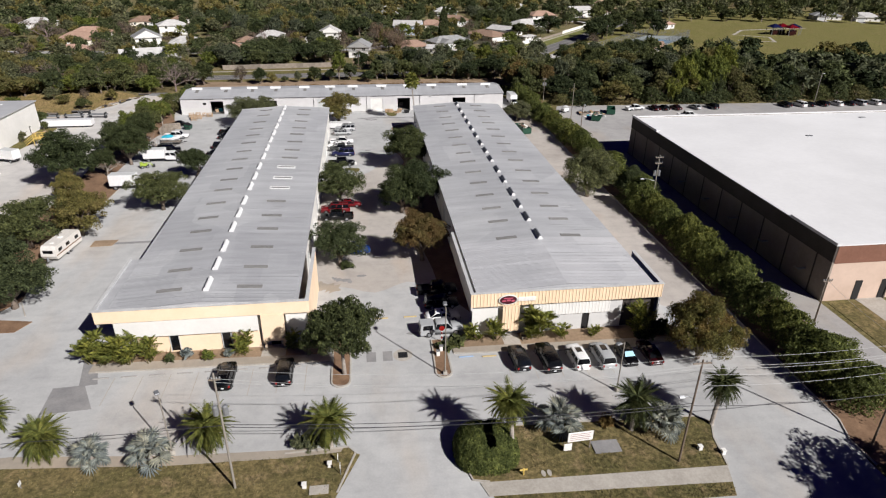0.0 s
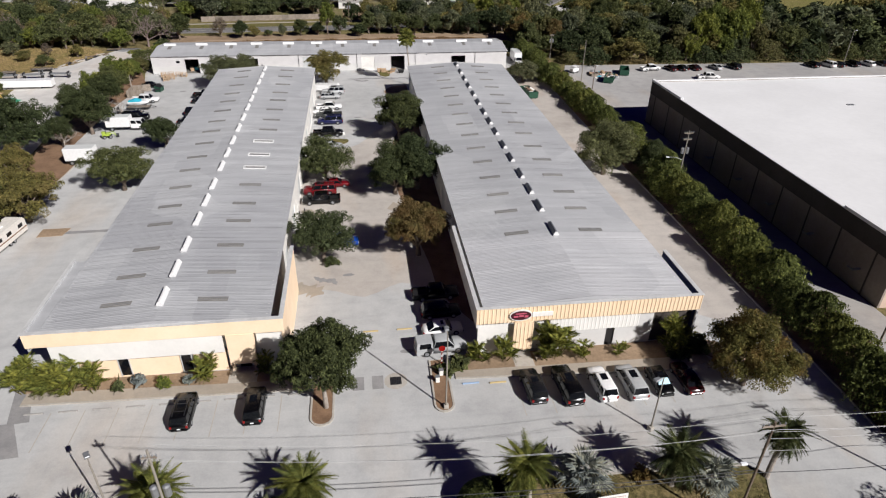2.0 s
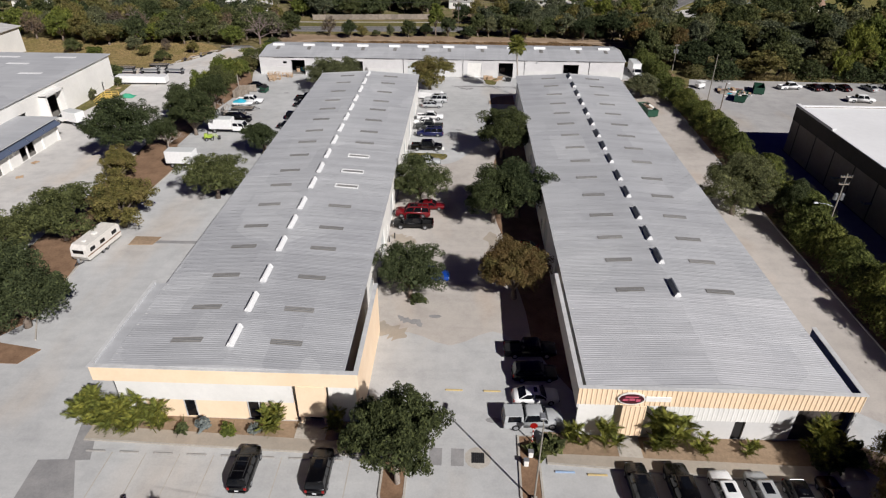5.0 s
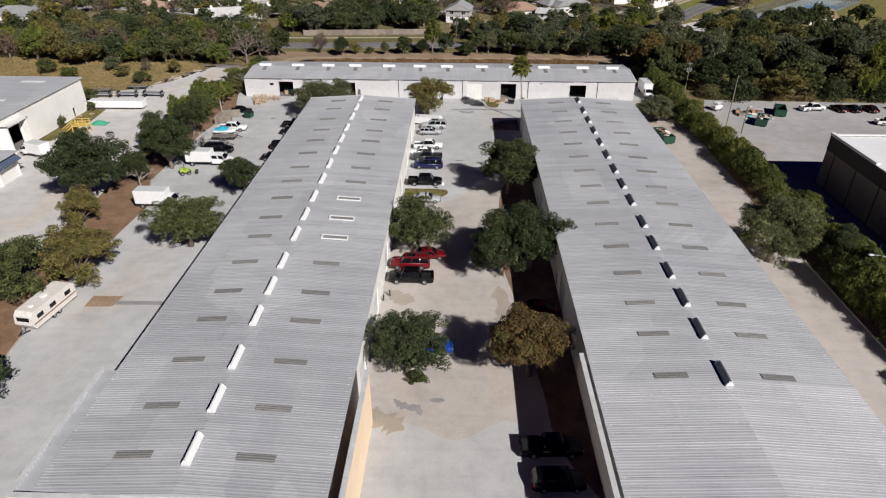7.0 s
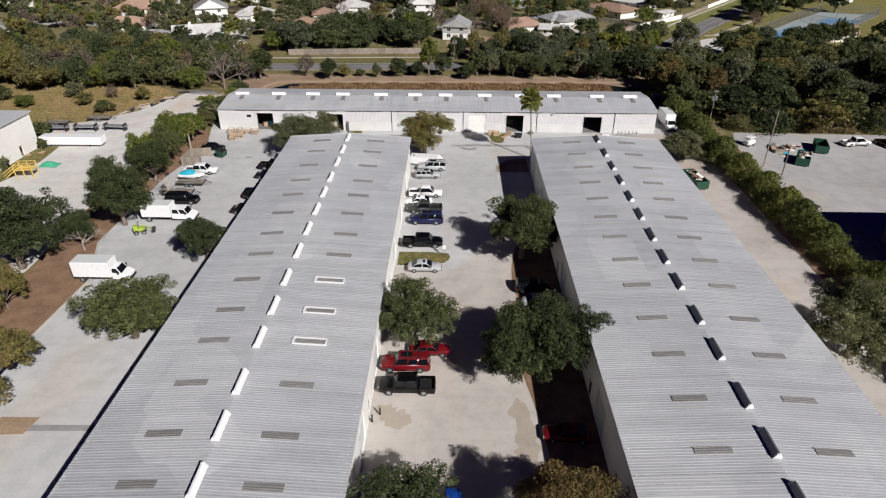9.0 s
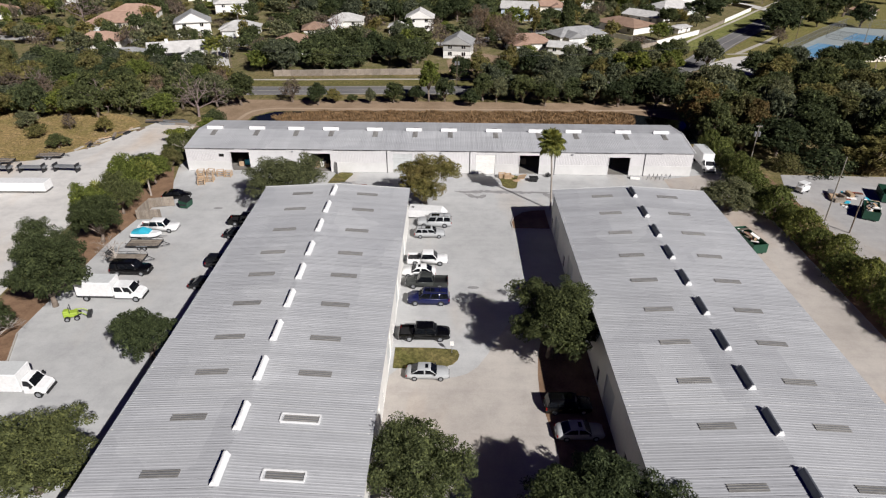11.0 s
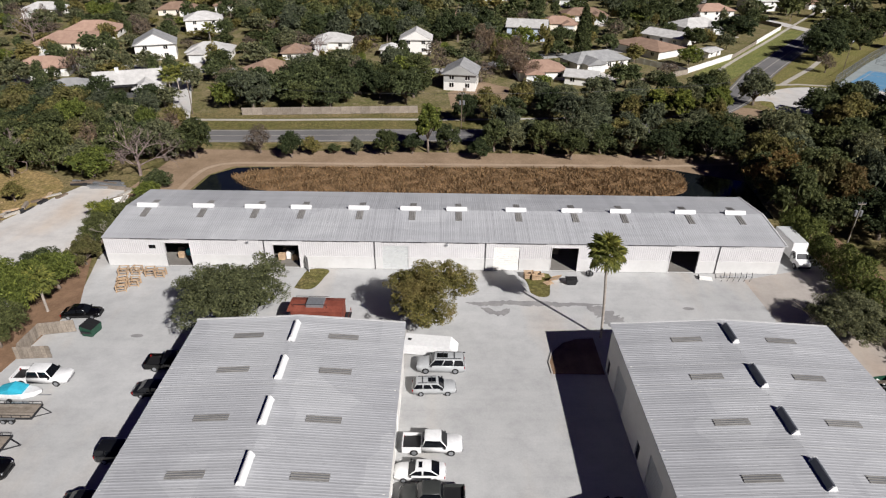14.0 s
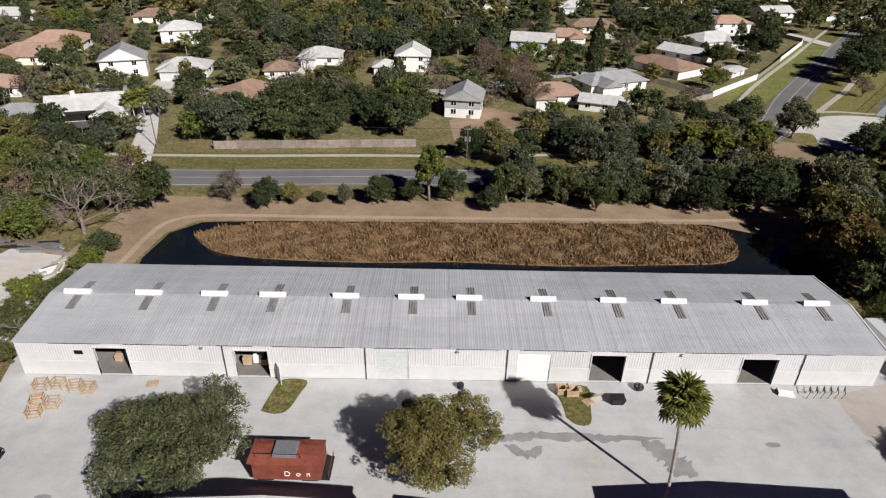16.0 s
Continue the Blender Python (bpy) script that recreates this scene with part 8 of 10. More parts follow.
# ---- poles, lamps and lines ----
def utility_pole(x, y, h, label, arms=(), transformers=0, mat="pole_wood", lamp=None):
    p = thing("utility_pole", label, "utility pole", pose(x, y, 0), "street poles")
    part("pole", Geo().tube([(0, 0, -0.5), (0, 0, h * 0.5), (0, 0, h)], [0.12, 0.105, 0.085], 10), M[mat], p)
    for z, w in arms:
        a = part("crossarm", Geo().box(-w, w, -0.06, 0.06, z - 0.07, z + 0.07), M["wood_grey"], p)
        for s in (-0.95, -0.45, 0.45, 0.95):
            part("insulator", Geo().tube([(s * w, 0, z + 0.07), (s * w, 0, z + 0.2), (s * w, 0, z + 0.3)], [0.05, 0.08, 0.03], 6), M["steel"], a)
    for k in range(transformers):
        s = (-1) ** k
        part("transformer", Geo().tube([(s * 0.42, 0.1, h * 0.66), (s * 0.42, 0.1, h * 0.66 + 0.9), (s * 0.42, 0.1, h * 0.66 + 1.0)], [0.26, 0.26, 0.12], 10), M["steel"], p)
    if lamp:
        dx, dy, z = lamp
        arm = part("lamp_arm", Geo().tube([(0, 0, z - 0.4), (dx * 0.5, dy * 0.5, z), (dx, dy, z)], [0.04] * 3, 6), M["steel"], p)
        part("lamp_head", Geo().box(dx - 0.35, dx + 0.2, dy - 0.14, dy + 0.14, z - 0.08, z + 0.06, 0.03), M["lamp_clear"], arm)
    return p


utility_pole(-15.2, 42.0, 13.6, "tall pale utility pole with transformers and a short crossarm", ((12.9, 0.5),), 2, "pole_pale")
utility_pole(28.4, 40.3, 12.6, "tall weathered wooden utility pole in the grass", ((12.2, 0.9),), 0, "pole_wood", (-1.2, 0.0, 8.4))
utility_pole(49.4, 40.0, 13.0, "wooden utility pole beside the hedge", ((12.4, 0.9),))
utility_pole(54.6, 57.7, 10.0, "slim wooden pole in the hedge", ((9.5, 0.6),))
utility_pole(52.6, 101.6, 11.8, "wooden pole with transformers and a street lamp", ((11.3, 0.8), (10.2, 0.7)), 2, "pole_pale", (-2.4, 0.6, 7.0))
utility_pole(58.2, 169.1, 11.4, "pale wooden pole by the car park", (), 0, "pole_pale")
utility_pole(145.8, 183.9, 10.2, "pale lamp pole in the car park", (), 0, "pole_pale", (0.8, 0, 10.0))
utility_pole(57.9, 197.7, 7.2, "pole with transformers in the hedge", ((6.8, 0.6),), 2, "pole_pale")
utility_pole(-2.8, 252.6, 8.6, "utility pole with transformers by the street", ((8.2, 0.8),), 2)
utility_pole(-69.4, 260.6, 8.4, "wooden pole at the side street", ((8.0, 0.6),))
utility_pole(124.0, 317.0, 9.6, "slim floodlight pole beside the tennis courts", (), 0, "pole_wood", (0.6, 0.4, 9.4))
utility_pole(149.0, 316.0, 9.6, "slim floodlight pole beside the tennis courts", (), 0, "pole_pale", (-0.6, 0.4, 9.4))
utility_pole(60.0, 165.0, 6.0, "small pole with a floodlight", (), 0, "pole_wood", (0.6, 0, 6.0))


def cable(a, b, sag, mat, r=0.015):
    a, b = Vector(a), Vector(b)
    pts = [a.lerp(b, t) - Vector((0, 0, sag * 4 * t * (1 - t))) for t in (k / 14 for k in range(15))]
    return solid("overhead_cable", Geo().tube(pts, [r] * 15, 5), M[mat], "thin overhead cable between street poles", "cable", group="overhead cables")


for z, sag in ((12.5, 1.2), (12.5, 1.5), (11.6, 1.2)):
    dy = 0.0 if z < 12 else (0.6 if sag < 1.4 else -0.6)
    cable((-15.2, 42 + dy, z + 1.0), (28.4, 40.3 + dy, z), sag, "cable")
    cable((28.4, 40.3 + dy, z), (49.4, 40 + dy, z + 0.1), sag * 0.4, "cable")
    cable((49.4, 40 + dy, z + 0.1), (110, 39 + dy, z + 1.0), sag, "cable")
cable((28.4, 40.3, 9.6), (49.4, 40.0, 9.8), 0.5, "cable")
cable((28.4, 40.3, 10.9), (49.4, 40.0, 10.9), 0.5, "cable")
cable((-80, 43.0, 8.4), (-15.2, 42.0, 7.8), 0.7, "cable_dark", 0.032)
cable((-15.2, 42.0, 7.6), (28.4, 40.3, 7.2), 1.0, "cable_dark", 0.032)
cable((-15.2, 42.1, 7.8), (28.4, 40.4, 7.4), 0.8, "cable_dark", 0.03)
cable((28.4, 40.3, 7.2), (49.4, 40.0, 7.0), 0.5, "cable_dark", 0.032)
cable((49.4, 40.0, 7.0), (110, 39.0, 7.4), 1.0, "cable_dark", 0.032)
cable((49.4, 40.0, 12.4), (54.6, 57.7, 9.6), 0.4, "cable")
cable((-69.4, 260.6, 8.2), (-2.8, 252.6, 8.3), 1.0, "cable_dark", 0.03)
cable((-2.8, 252.6, 8.3), (70, 268, 8.4), 1.0, "cable_dark", 0.03)


def lamp_post(x, y, h, heading, label):
    p = thing("lamp_post", label, "street lamp", pose(x, y, 0, 0, 0, heading), "parking lamps")
    part("base", Geo().box(-0.25, 0.25, -0.25, 0.25, 0, 0.5, 0.04), M["kerb"], p)
    part("pole", Geo().tube([(0, 0, 0.5), (0, 0, h)], [0.09, 0.06], 8), M["pole_pale"], p)
    part("arm", Geo().tube([(0, 0, h - 0.1), (0.7, 0, h + 0.1)], [0.04, 0.04], 6), M["pole_pale"], p)
    part("head", Geo().box(0.5, 1.2, -0.22, 0.22, h + 0.02, h + 0.2, 0.04), M["steel"], p)


lamp_post(-22.2, 47.2, 7.2, 120, "slim pale parking lamp in the verge")
lamp_post(26.3, 51.6, 6.8, 200, "slim white parking lamp by the palms")
lamp_post(6.8, 56.8, 9.4, 90, "tall slim pale lamp on the kerbed island")

# ---- entrance verge details ----
c = thing("entrance_sign", "white entrance board on posts with a small white panel", "sign", pose(18.9, 43.1, 0, 0, 0, 3))
part("board", Geo().box(-1.35, 1.35, -0.06, 0.06, 1.2, 2.35, 0.02), M["door_white"], c)
for k in range(4):
    part("text_bar", Geo().box(-1.1, 1.1 - 0.15 * (k % 2), -0.075, -0.062, 2.12 - k * 0.24, 2.2 - k * 0.24), plain("faded_lettering", rgb(176, 150, 150), 0.7), c)
part("post", Geo().box(-1.2, -1.08, -0.05, 0.05, 0, 1.2), M["wood_grey"], c)
part("post", Geo().box(1.08, 1.2, -0.05, 0.05, 0, 1.2), M["wood_grey"], c)
part("small_panel", Geo().box(-1.75, -0.9, -0.25, -0.15, 0.3, 1.15, 0.02), M["door_white"], c)
c = thing("valve_pipe", "yellow painted valve pipe in the grass", "hydrant", pose(12.4, 40.4, 0))
part("riser", Geo().tube([(0, 0, 0), (0, 0, 0.9)], [0.09, 0.09], 8), M["yellow"], c)
part("cross_pipe", Geo().tube([(-0.4, 0, 0.7), (0.4, 0, 0.75)], [0.08, 0.08], 8), M["yellow"], c)
for x in (14.4, 15.0):
    solid("meter_lid", Geo().slab([(x + 0.22 * a, 40.3 + 0.42 * b) for a, b in arc(0, 0, 1, 0, 360, 10)[:-1]], 0.0, 0.14), M["kerb"], "oval pale meter lid in the grass", "lid", group="meter lids")
solid("concrete_pad", Geo().slab(rect(20.4, 23.2, 42.2, 43.9), 0.0, 0.2), M["patch"], "grey concrete utility pad in the grass", "pad")
solid("concrete_pad", Geo().slab(rect(-8.2, -6.4, 40.3, 41.3), 0.0, 0.18), M["kerb"], "grey concrete utility pad in the grass", "pad")
for x, y, lab in ((-6.4, 43.7, "small white utility box in the grass"), (-8.7, 41.3, "small pale utility box in the grass"), (33.4, 40.8, "small white utility box by the driveway"), (31.3, 41.6, "small white marker in the grass")):
    c = thing("utility_box", lab, "utility box", pose(x, y, 0.05))
    part("cabinet", Geo().box(-0.2, 0.2, -0.2, 0.2, 0, 0.5, 0.03), M["door_white"], c)
    part("lid", Geo().box(-0.23, 0.23, -0.23, 0.23, 0.5, 0.55), M["door_white"], c)
for x, y, h in ((-5.3, 42.5, 1.5), (-5.6, 44.2, 1.0), (-35.2, 44.3, 0.9)):
    c = thing("sign_post", "small thin sign post in the grass", "sign", pose(x, y, 0))
    part("post", Geo().tube([(0, 0, 0), (0, 0, h)], [0.04, 0.04], 6), M["steel"], c)
    part("plate", Geo().box(-0.03, 0.03, -0.22, 0.22, h - 0.45, h), M["door_white"], c)
c = thing("stop_sign", "striped sign post on the kerbed island", "sign", pose(7.2, 63.4, 0))
for k in range(6):
    part("post_band", Geo().tube([(0, 0, k * 0.35), (0, 0, k * 0.35 + 0.35)], [0.07, 0.07], 8), M["door_white"] if k % 2 else M["lamp_red"], c)
part("plate", Geo().slab([(0.38 * math.cos(radians(22.5 + 45 * k)), 0.38 * math.sin(radians(22.5 + 45 * k))) for k in range(8)], -0.02, 0.02).turned(pose(0, -0.08, 2.3, 90, 0, 0)), M["lamp_red"], c)
for x, y in ((6.4, 60.6), (6.9, 61.6)):
    c = thing("white_cabinet", "small white cabinet on the kerbed island", "utility box", pose(x, y, 0.12))
    part("cabinet", Geo().box(-0.22, 0.22, -0.18, 0.18, 0, 0.7, 0.03), M["door_white"], c)
    part("lid", Geo().box(-0.25, 0.25, -0.21, 0.21, 0.7, 0.76), M["steel"], c)
c = thing("garden_bench", "weathered timber bench in the front bed", "bench", pose(18.4, 62.9, 0.16, 0, 0, 10))
for k in range(4):
    part("seat_slat", Geo().box(-0.8, 0.8, -0.25 + k * 0.13, -0.15 + k * 0.13, 0.42, 0.46), M["wood_grey"], c)
for s in (-0.7, 0.7):
    part("leg", Geo().box(s - 0.05, s + 0.05, -0.22, 0.22, 0, 0.42), M["wood_grey"], c)
part("back", Geo().box(-0.8, 0.8, 0.28, 0.33, 0.5, 0.9), M["wood_grey"], c)


c = thing("sign_post", "small white sign on a thin post by the grass patch", "sign", pose(-3.9, 133.4, 0.05))
part("post", Geo().tube([(0, 0, 0), (0, 0, 1.5)], [0.035, 0.035], 6), M["steel"], c)
part("plate", Geo().box(-0.22, 0.22, -0.03, 0.03, 1.1, 1.7), M["door_white"], c)
for x, y in ((-9.9, 101.2), (-10.6, 100.2)):
    c = thing("bollard", "short dark steel bollard by the white wall", "bollard", pose(x, y, 0.03), "wall bollards")
    part("post", Geo().tube([(0, 0, 0), (0, 0, 0.95), (0, 0, 1.02)], [0.09, 0.09, 0.05], 8), M["dark_steel"], c)
    part("base", Geo().slab(arc(0, 0, 0.2, 0, 360, 10)[:-1], 0, 0.03), M["kerb"], c)

# ---- bins and yard things ----
def skip(x, y, heading, label, long=6.0, load=True):
    """Open roll-off container with ribs and a load."""
    c = thing("roll_off_container", label, "skip", pose(x, y, 0.03, 0, 0, heading), "waste containers")
    h, w = long / 2, 1.15
    part("floor", Geo().box(-h, h, -w, w, 0.2, 0.3), M["green_bin"], c)
    for s in (-1, 1):
        part("side", Geo().box(-h, h, *sorted((s * w, s * (w - 0.06))), 0.3, 1.7), M["green_bin"], c)
        r = Geo()
        for k in range(int(long / 0.75) + 1):
            r.box(-h + k * 0.74, -h + k * 0.74 + 0.1, *sorted((s * w, s * (w + 0.08))), 0.25, 1.7)
        part("rib", r, M["green_bin"], c)
    part("end", Geo().box(-h, -h + 0.06, -w + 0.06, w - 0.06, 0.3, 1.7), M["green_bin"], c)
    part("tailgate", Geo().box(h - 0.06, h, -w + 0.06, w - 0.06, 0.3, 1.7), M["green_bin"], c)
    part("runner", Geo().box(-h, h, -0.6, -0.5, 0, 0.2).box(-h, h, 0.5, 0.6, 0, 0.2), M["dark_steel"], c)
    if load:
        rng = np.random.RandomState(int(abs(x * 7)))
        for k in range(16):
            g = Geo().box(-0.5, 0.5, -0.15, 0.15, -0.05, 0.05)
            g.turned(pose(rng.uniform(-h + 0.6, h - 0.6), rng.uniform(-0.7, 0.7), rng.uniform(1.35, 1.8), rng.uniform(-25, 25), rng.uniform(-25, 25), rng.uniform(0, 180)) @ Matrix.Scale(rng.uniform(0.7, 1.5), 4))
            part("debris", g, M[("wood", "door_white", "wood_grey", "rust_red", "steel")[k % 5]], c)


def bin_front(x, y, heading, label):
    """Wheeled front-load dumpster with sloped lids."""
    c = thing("dumpster", label, "dumpster", pose(x, y, 0.03, 0, 0, heading), "waste containers")
    part("body", Geo().rings([[(-0.9, -0.65, 0.15), (0.9, -0.65, 0.15), (0.9, 0.65, 0.15), (-0.9, 0.65, 0.15)], [(-0.95, -0.75, 1.1), (0.95, -0.75, 1.1), (0.95, 0.75, 1.1), (-0.95, 0.75, 1.1)], [(-0.95, -0.75, 1.15), (0.95, -0.75, 1.15), (0.95, 0.75, 1.55), (-0.95, 0.75, 1.55)]]), M["green_bin"], c)
    for s in (-0.48, 0.48):
        part("lid", Geo().rings([[(s - 0.46, -0.78, 1.17), (s + 0.46, -0.78, 1.17), (s + 0.46, 0.76, 1.58), (s - 0.46, 0.76, 1.58)], [(s - 0.44, -0.76, 1.22), (s + 0.44, -0.76, 1.22), (s + 0.44, 0.74, 1.63), (s - 0.44, 0.74, 1.63)]]), M["black_plastic"], c)
    for s in (-1, 1):
        part("fork_pocket", Geo().box(*sorted((s * 0.95, s * 1.1)), -0.6, 0.6, 0.7, 0.9), M["dark_steel"], c)
        for q in (-0.5, 0.5):
            part("caster", Geo().tube([(s * 0.7 - 0.04, q, 0.09), (s * 0.7 + 0.04, q, 0.09)], [0.09, 0.09], 8), M["tyre"], c)


skip(41.8, 160.6, 100, "green open waste container filled with scrap")
skip(67.0, 171.6, 62, "green open waste container heaped with rubbish", 5.0)
skip(74.0, 178.6, 70, "green open waste container beside rubbish", 5.0, False)
bin_front(-49.6, 171.6, 80, "green dumpster with a raised lid")
bin_front(38.6, 104.0, 90, "blue-green bin behind the warehouse")
bin_front(37.6, 92.8, 90, "blue-green bin behind the warehouse")
for i, (x, y, rot, lab) in enumerate(((-53.8, 166.6, 5, "weathered grey screen panel round the bins"), (-55.6, 169.0, 88, "weathered grey screen panel round the bins"), (-53.6, 171.4, 12, "pale leaning screen panel round the bins"))):
    c = thing("screen_panel", lab, "fence panel", pose(x, y, 0.03, 0, 0, rot), "bin screen")
    for k in range(8):
        part("slat", Geo().box(-2.0 + k * 0.5, -1.53 + k * 0.5, -0.03, 0.03, 0.1, 1.8), M["wood_grey"], c)
    part("rail", Geo().box(-2.0, 2.0, 0.03, 0.09, 0.4, 0.5).box(-2.0, 2.0, 0.03, 0.09, 1.4, 1.5), M["steel"], c)
# rubbish heap beside the containers
rng = np.random.RandomState(5)
for k in range(26):
    s = rng.uniform(0.4, 1.1)
    c = solid("scrap_board", Geo().box(-s, s, -s * 0.4, s * 0.4, 0, 0.12 + 0.5 * (k % 4 == 0)), M[("wood", "door_white", "steel", "rust_red", "wood_grey", "cyan")[k % 6]], "scrap board in a rubbish heap beside the containers", "rubbish",
              pose(rng.uniform(64.0, 71.5), rng.uniform(174.6, 181.0), 0.03, 0, 0, rng.uniform(0, 180)), "rubbish heap")
c = thing("utility_cart", "white covered cart by the hedge", "cart", pose(60.2, 181.0, 0.03, 0, 0, 30))
part("body", Geo().box(-1.2, 1.2, -0.7, 0.7, 0.4, 1.3, 0.15), PAINTS["white"], c)
part("roof", Geo().box(-0.9, 0.9, -0.7, 0.7, 1.8, 1.9, 0.04), PAINTS["white"], c)
for a in (-0.8, 0.8):
    for b in (-0.6, 0.6):
        part("post", Geo().box(a - 0.03, a + 0.03, b - 0.03, b + 0.03, 1.3, 1.8), M["steel"], c)
wheels(c, (-0.8, 0.8), 0.6, 0.8)


def chair_frame(x, y, rot, label):
    """Open timber frame, box-like."""
    c = thing("timber_crate", label, "crate", pose(x, y, 0.03, 0, 0, rot), "timber frames")
    for a in (-0.6, 0.6):
        for b in (-0.5, 0.5):
            part("post", Geo().box(a - 0.06, a + 0.06, b - 0.06, b + 0.06, 0, 1.1), M["wood"], c)
    for z in (0.15, 0.55, 1.0):
        for b in (-0.5, 0.5):
            part("rail", Geo().box(-0.6, 0.6, b - 0.04, b + 0.04, z, z + 0.1), M["wood"], c)
        for a in (-0.6, 0.6):
            part("rail", Geo().box(a - 0.04, a + 0.04, -0.46, 0.46, z + 0.01, z + 0.09), M["wood"], c)


for x, y, r in ((-52.0, 185.4, 8), (-50.2, 185.6, -5), (-48.2, 185.3, 12), (-46.6, 185.0, 0), (-51.0, 182.9, 20), (-49.2, 182.6, 4), (-50.4, 181.2, 15)):
    chair_frame(x, y, r, "raw timber crate frame stacked before the hall")


def pallet(x, y, rot, z=0.03, tilt=0, label="worn timber pallet on the paving"):
    c = thing("pallet", label, "pallet", pose(x, y, z, tilt, 0, rot), "pallets")
    for k in range(6):
        part("deck_slat", Geo().box(-0.6, 0.6, -0.5 + k * 0.17, -0.38 + k * 0.17, 0.11, 0.14), M["wood"], c)
    for b in (-0.55, -0.05, 0.45):
        part("bearer", Geo().box(b, b + 0.1, -0.5, 0.48, 0, 0.11), M["wood"], c)


for k, (x, y, r) in enumerate(((6.0, 186.2, 5), (7.3, 186.4, 0), (8.2, 184.4, 30), (-40.2, 186.3, 10), (-51.6, 183.9, 40), (-89.0, 171.0, 10), (-91.0, 169.4, 25), (-87.0, 172.4, 70))):
    pallet(x, y, r)
for x, y in ((6.6, 186.5), (5.6, 186.8)):
    c = thing("timber_crate", "orange-brown timber crate by the grass patch", "crate", pose(x, y - 0.9, 0.06, 0, 0, 5), "crates")
    for z in (0.05, 0.35, 0.65):
        for q in (-0.5, 0.45):
            part("board", Geo().box(-0.7, 0.7, q, q + 0.05, z, z + 0.24), M["wood"], c)
        for q in (-0.7, 0.65):
            part("board", Geo().box(q, q + 0.05, -0.45, 0.45, z, z + 0.24), M["wood"], c)
    part("base", Geo().box(-0.65, 0.65, -0.45, 0.45, 0, 0.05), M["wood"], c)
c = thing("leaning_panel", "brown timber panel leaning on a crate", "panel", pose(9.0, 185.2, 0.05, 0, 0, 20))
part("sheet", Geo().box(-0.8, 0.8, -0.03, 0.03, 0, 1.6).turned(pose(0, 0, 0, 35, 0, 0)), M["wood"], c)
part("batten", Geo().box(-0.8, 0.8, -0.08, -0.03, 0.7, 0.8).turned(pose(0, 0, 0, 35, 0, 0)), M["wood_grey"], c)
c = thing("waste_tub", "black plastic tub on the paving", "tub", pose(11.4, 184.4, 0.03))
part("tub", Geo().rings([[(-0.6, -0.4, 0), (0.6, -0.4, 0), (0.6, 0.4, 0), (-0.6, 0.4, 0)], [(-0.8, -0.55, 0.8), (0.8, -0.55, 0.8), (0.8, 0.55, 0.8), (-0.8, 0.55, 0.8)]]), M["black_plastic"], c)
part("rim", Geo().box(-0.85, 0.85, -0.6, -0.52, 0.76, 0.84).box(-0.85, 0.85, 0.52, 0.6, 0.76, 0.84), M["dark_steel"], c)
c = thing("tyre_stack", "small stack of old tyres by the wall", "tyres", pose(-5.8, 186.4, 0.03))
for k in range(3):
    part("tyre", Geo().tube([(0, 0, 0.02 + k * 0.22), (0, 0, 0.06 + k * 0.22), (0, 0, 0.18 + k * 0.22), (0, 0, 0.22 + k * 0.22)], [0.3, 0.38, 0.38, 0.3], 12), M["tyre"], c)
c = thing("hose_reel", "black hose coil by the roller door", "hose", pose(14.4, 186.6, 0.03))
part("coil", Geo().tube([(0.5 * math.cos(t), 0.5 * math.sin(t), 0.1 + 0.03 * t) for t in (k * 0.5 for k in range(36))], [0.06] * 36, 6), M["black_plastic"], c)
part("stand", Geo().box(-0.1, 0.1, -0.1, 0.1, 0, 0.9), M["dark_steel"], c)
c = thing("metal_racks", "tangle of grey metal rack frames on the paving", "rack", pose(35.2, 186.0, 0.03))
for k in range(6):
    part("frame", Geo().tube([(-2.2 + k * 0.8, -0.5, 0.05), (-2.0 + k * 0.8, -0.5, 0.8), (-1.5 + k * 0.8, 0.5, 0.9), (-1.4 + k * 0.8, 0.5, 0.05)], [0.05] * 4, 6), M["dark_steel"], c)
part("tie_bar", Geo().tube([(-2.2, 0, 0.5), (2.4, 0, 0.55)], [0.05, 0.05], 6), M["steel"], c)
c = thing("white_slab", "white board lying beside the door", "board", pose(31.0, 186.2, 0.03, 0, 0, -10))
part("board", Geo().box(-0.9, 0.9, -0.5, 0.5, 0, 0.12), M["door_white"], c)
part("prop", Geo().box(-1.0, -0.9, -0.4, 0.4, 0, 0.4), M["dark_steel"], c)
c = thing("open_gate_leaf", "white door leaf standing open beside the bay", "door", pose(-26.2, 187.0, 0.05, 0, 0, -60))
part("leaf", Geo().box(-0.6, 0.6, -0.04, 0.04, 0, 2.3), M["white_sheet"], c)
part("brace", Geo().box(-0.55, 0.55, 0.04, 0.08, 1.0, 1.12), M["steel"], c)
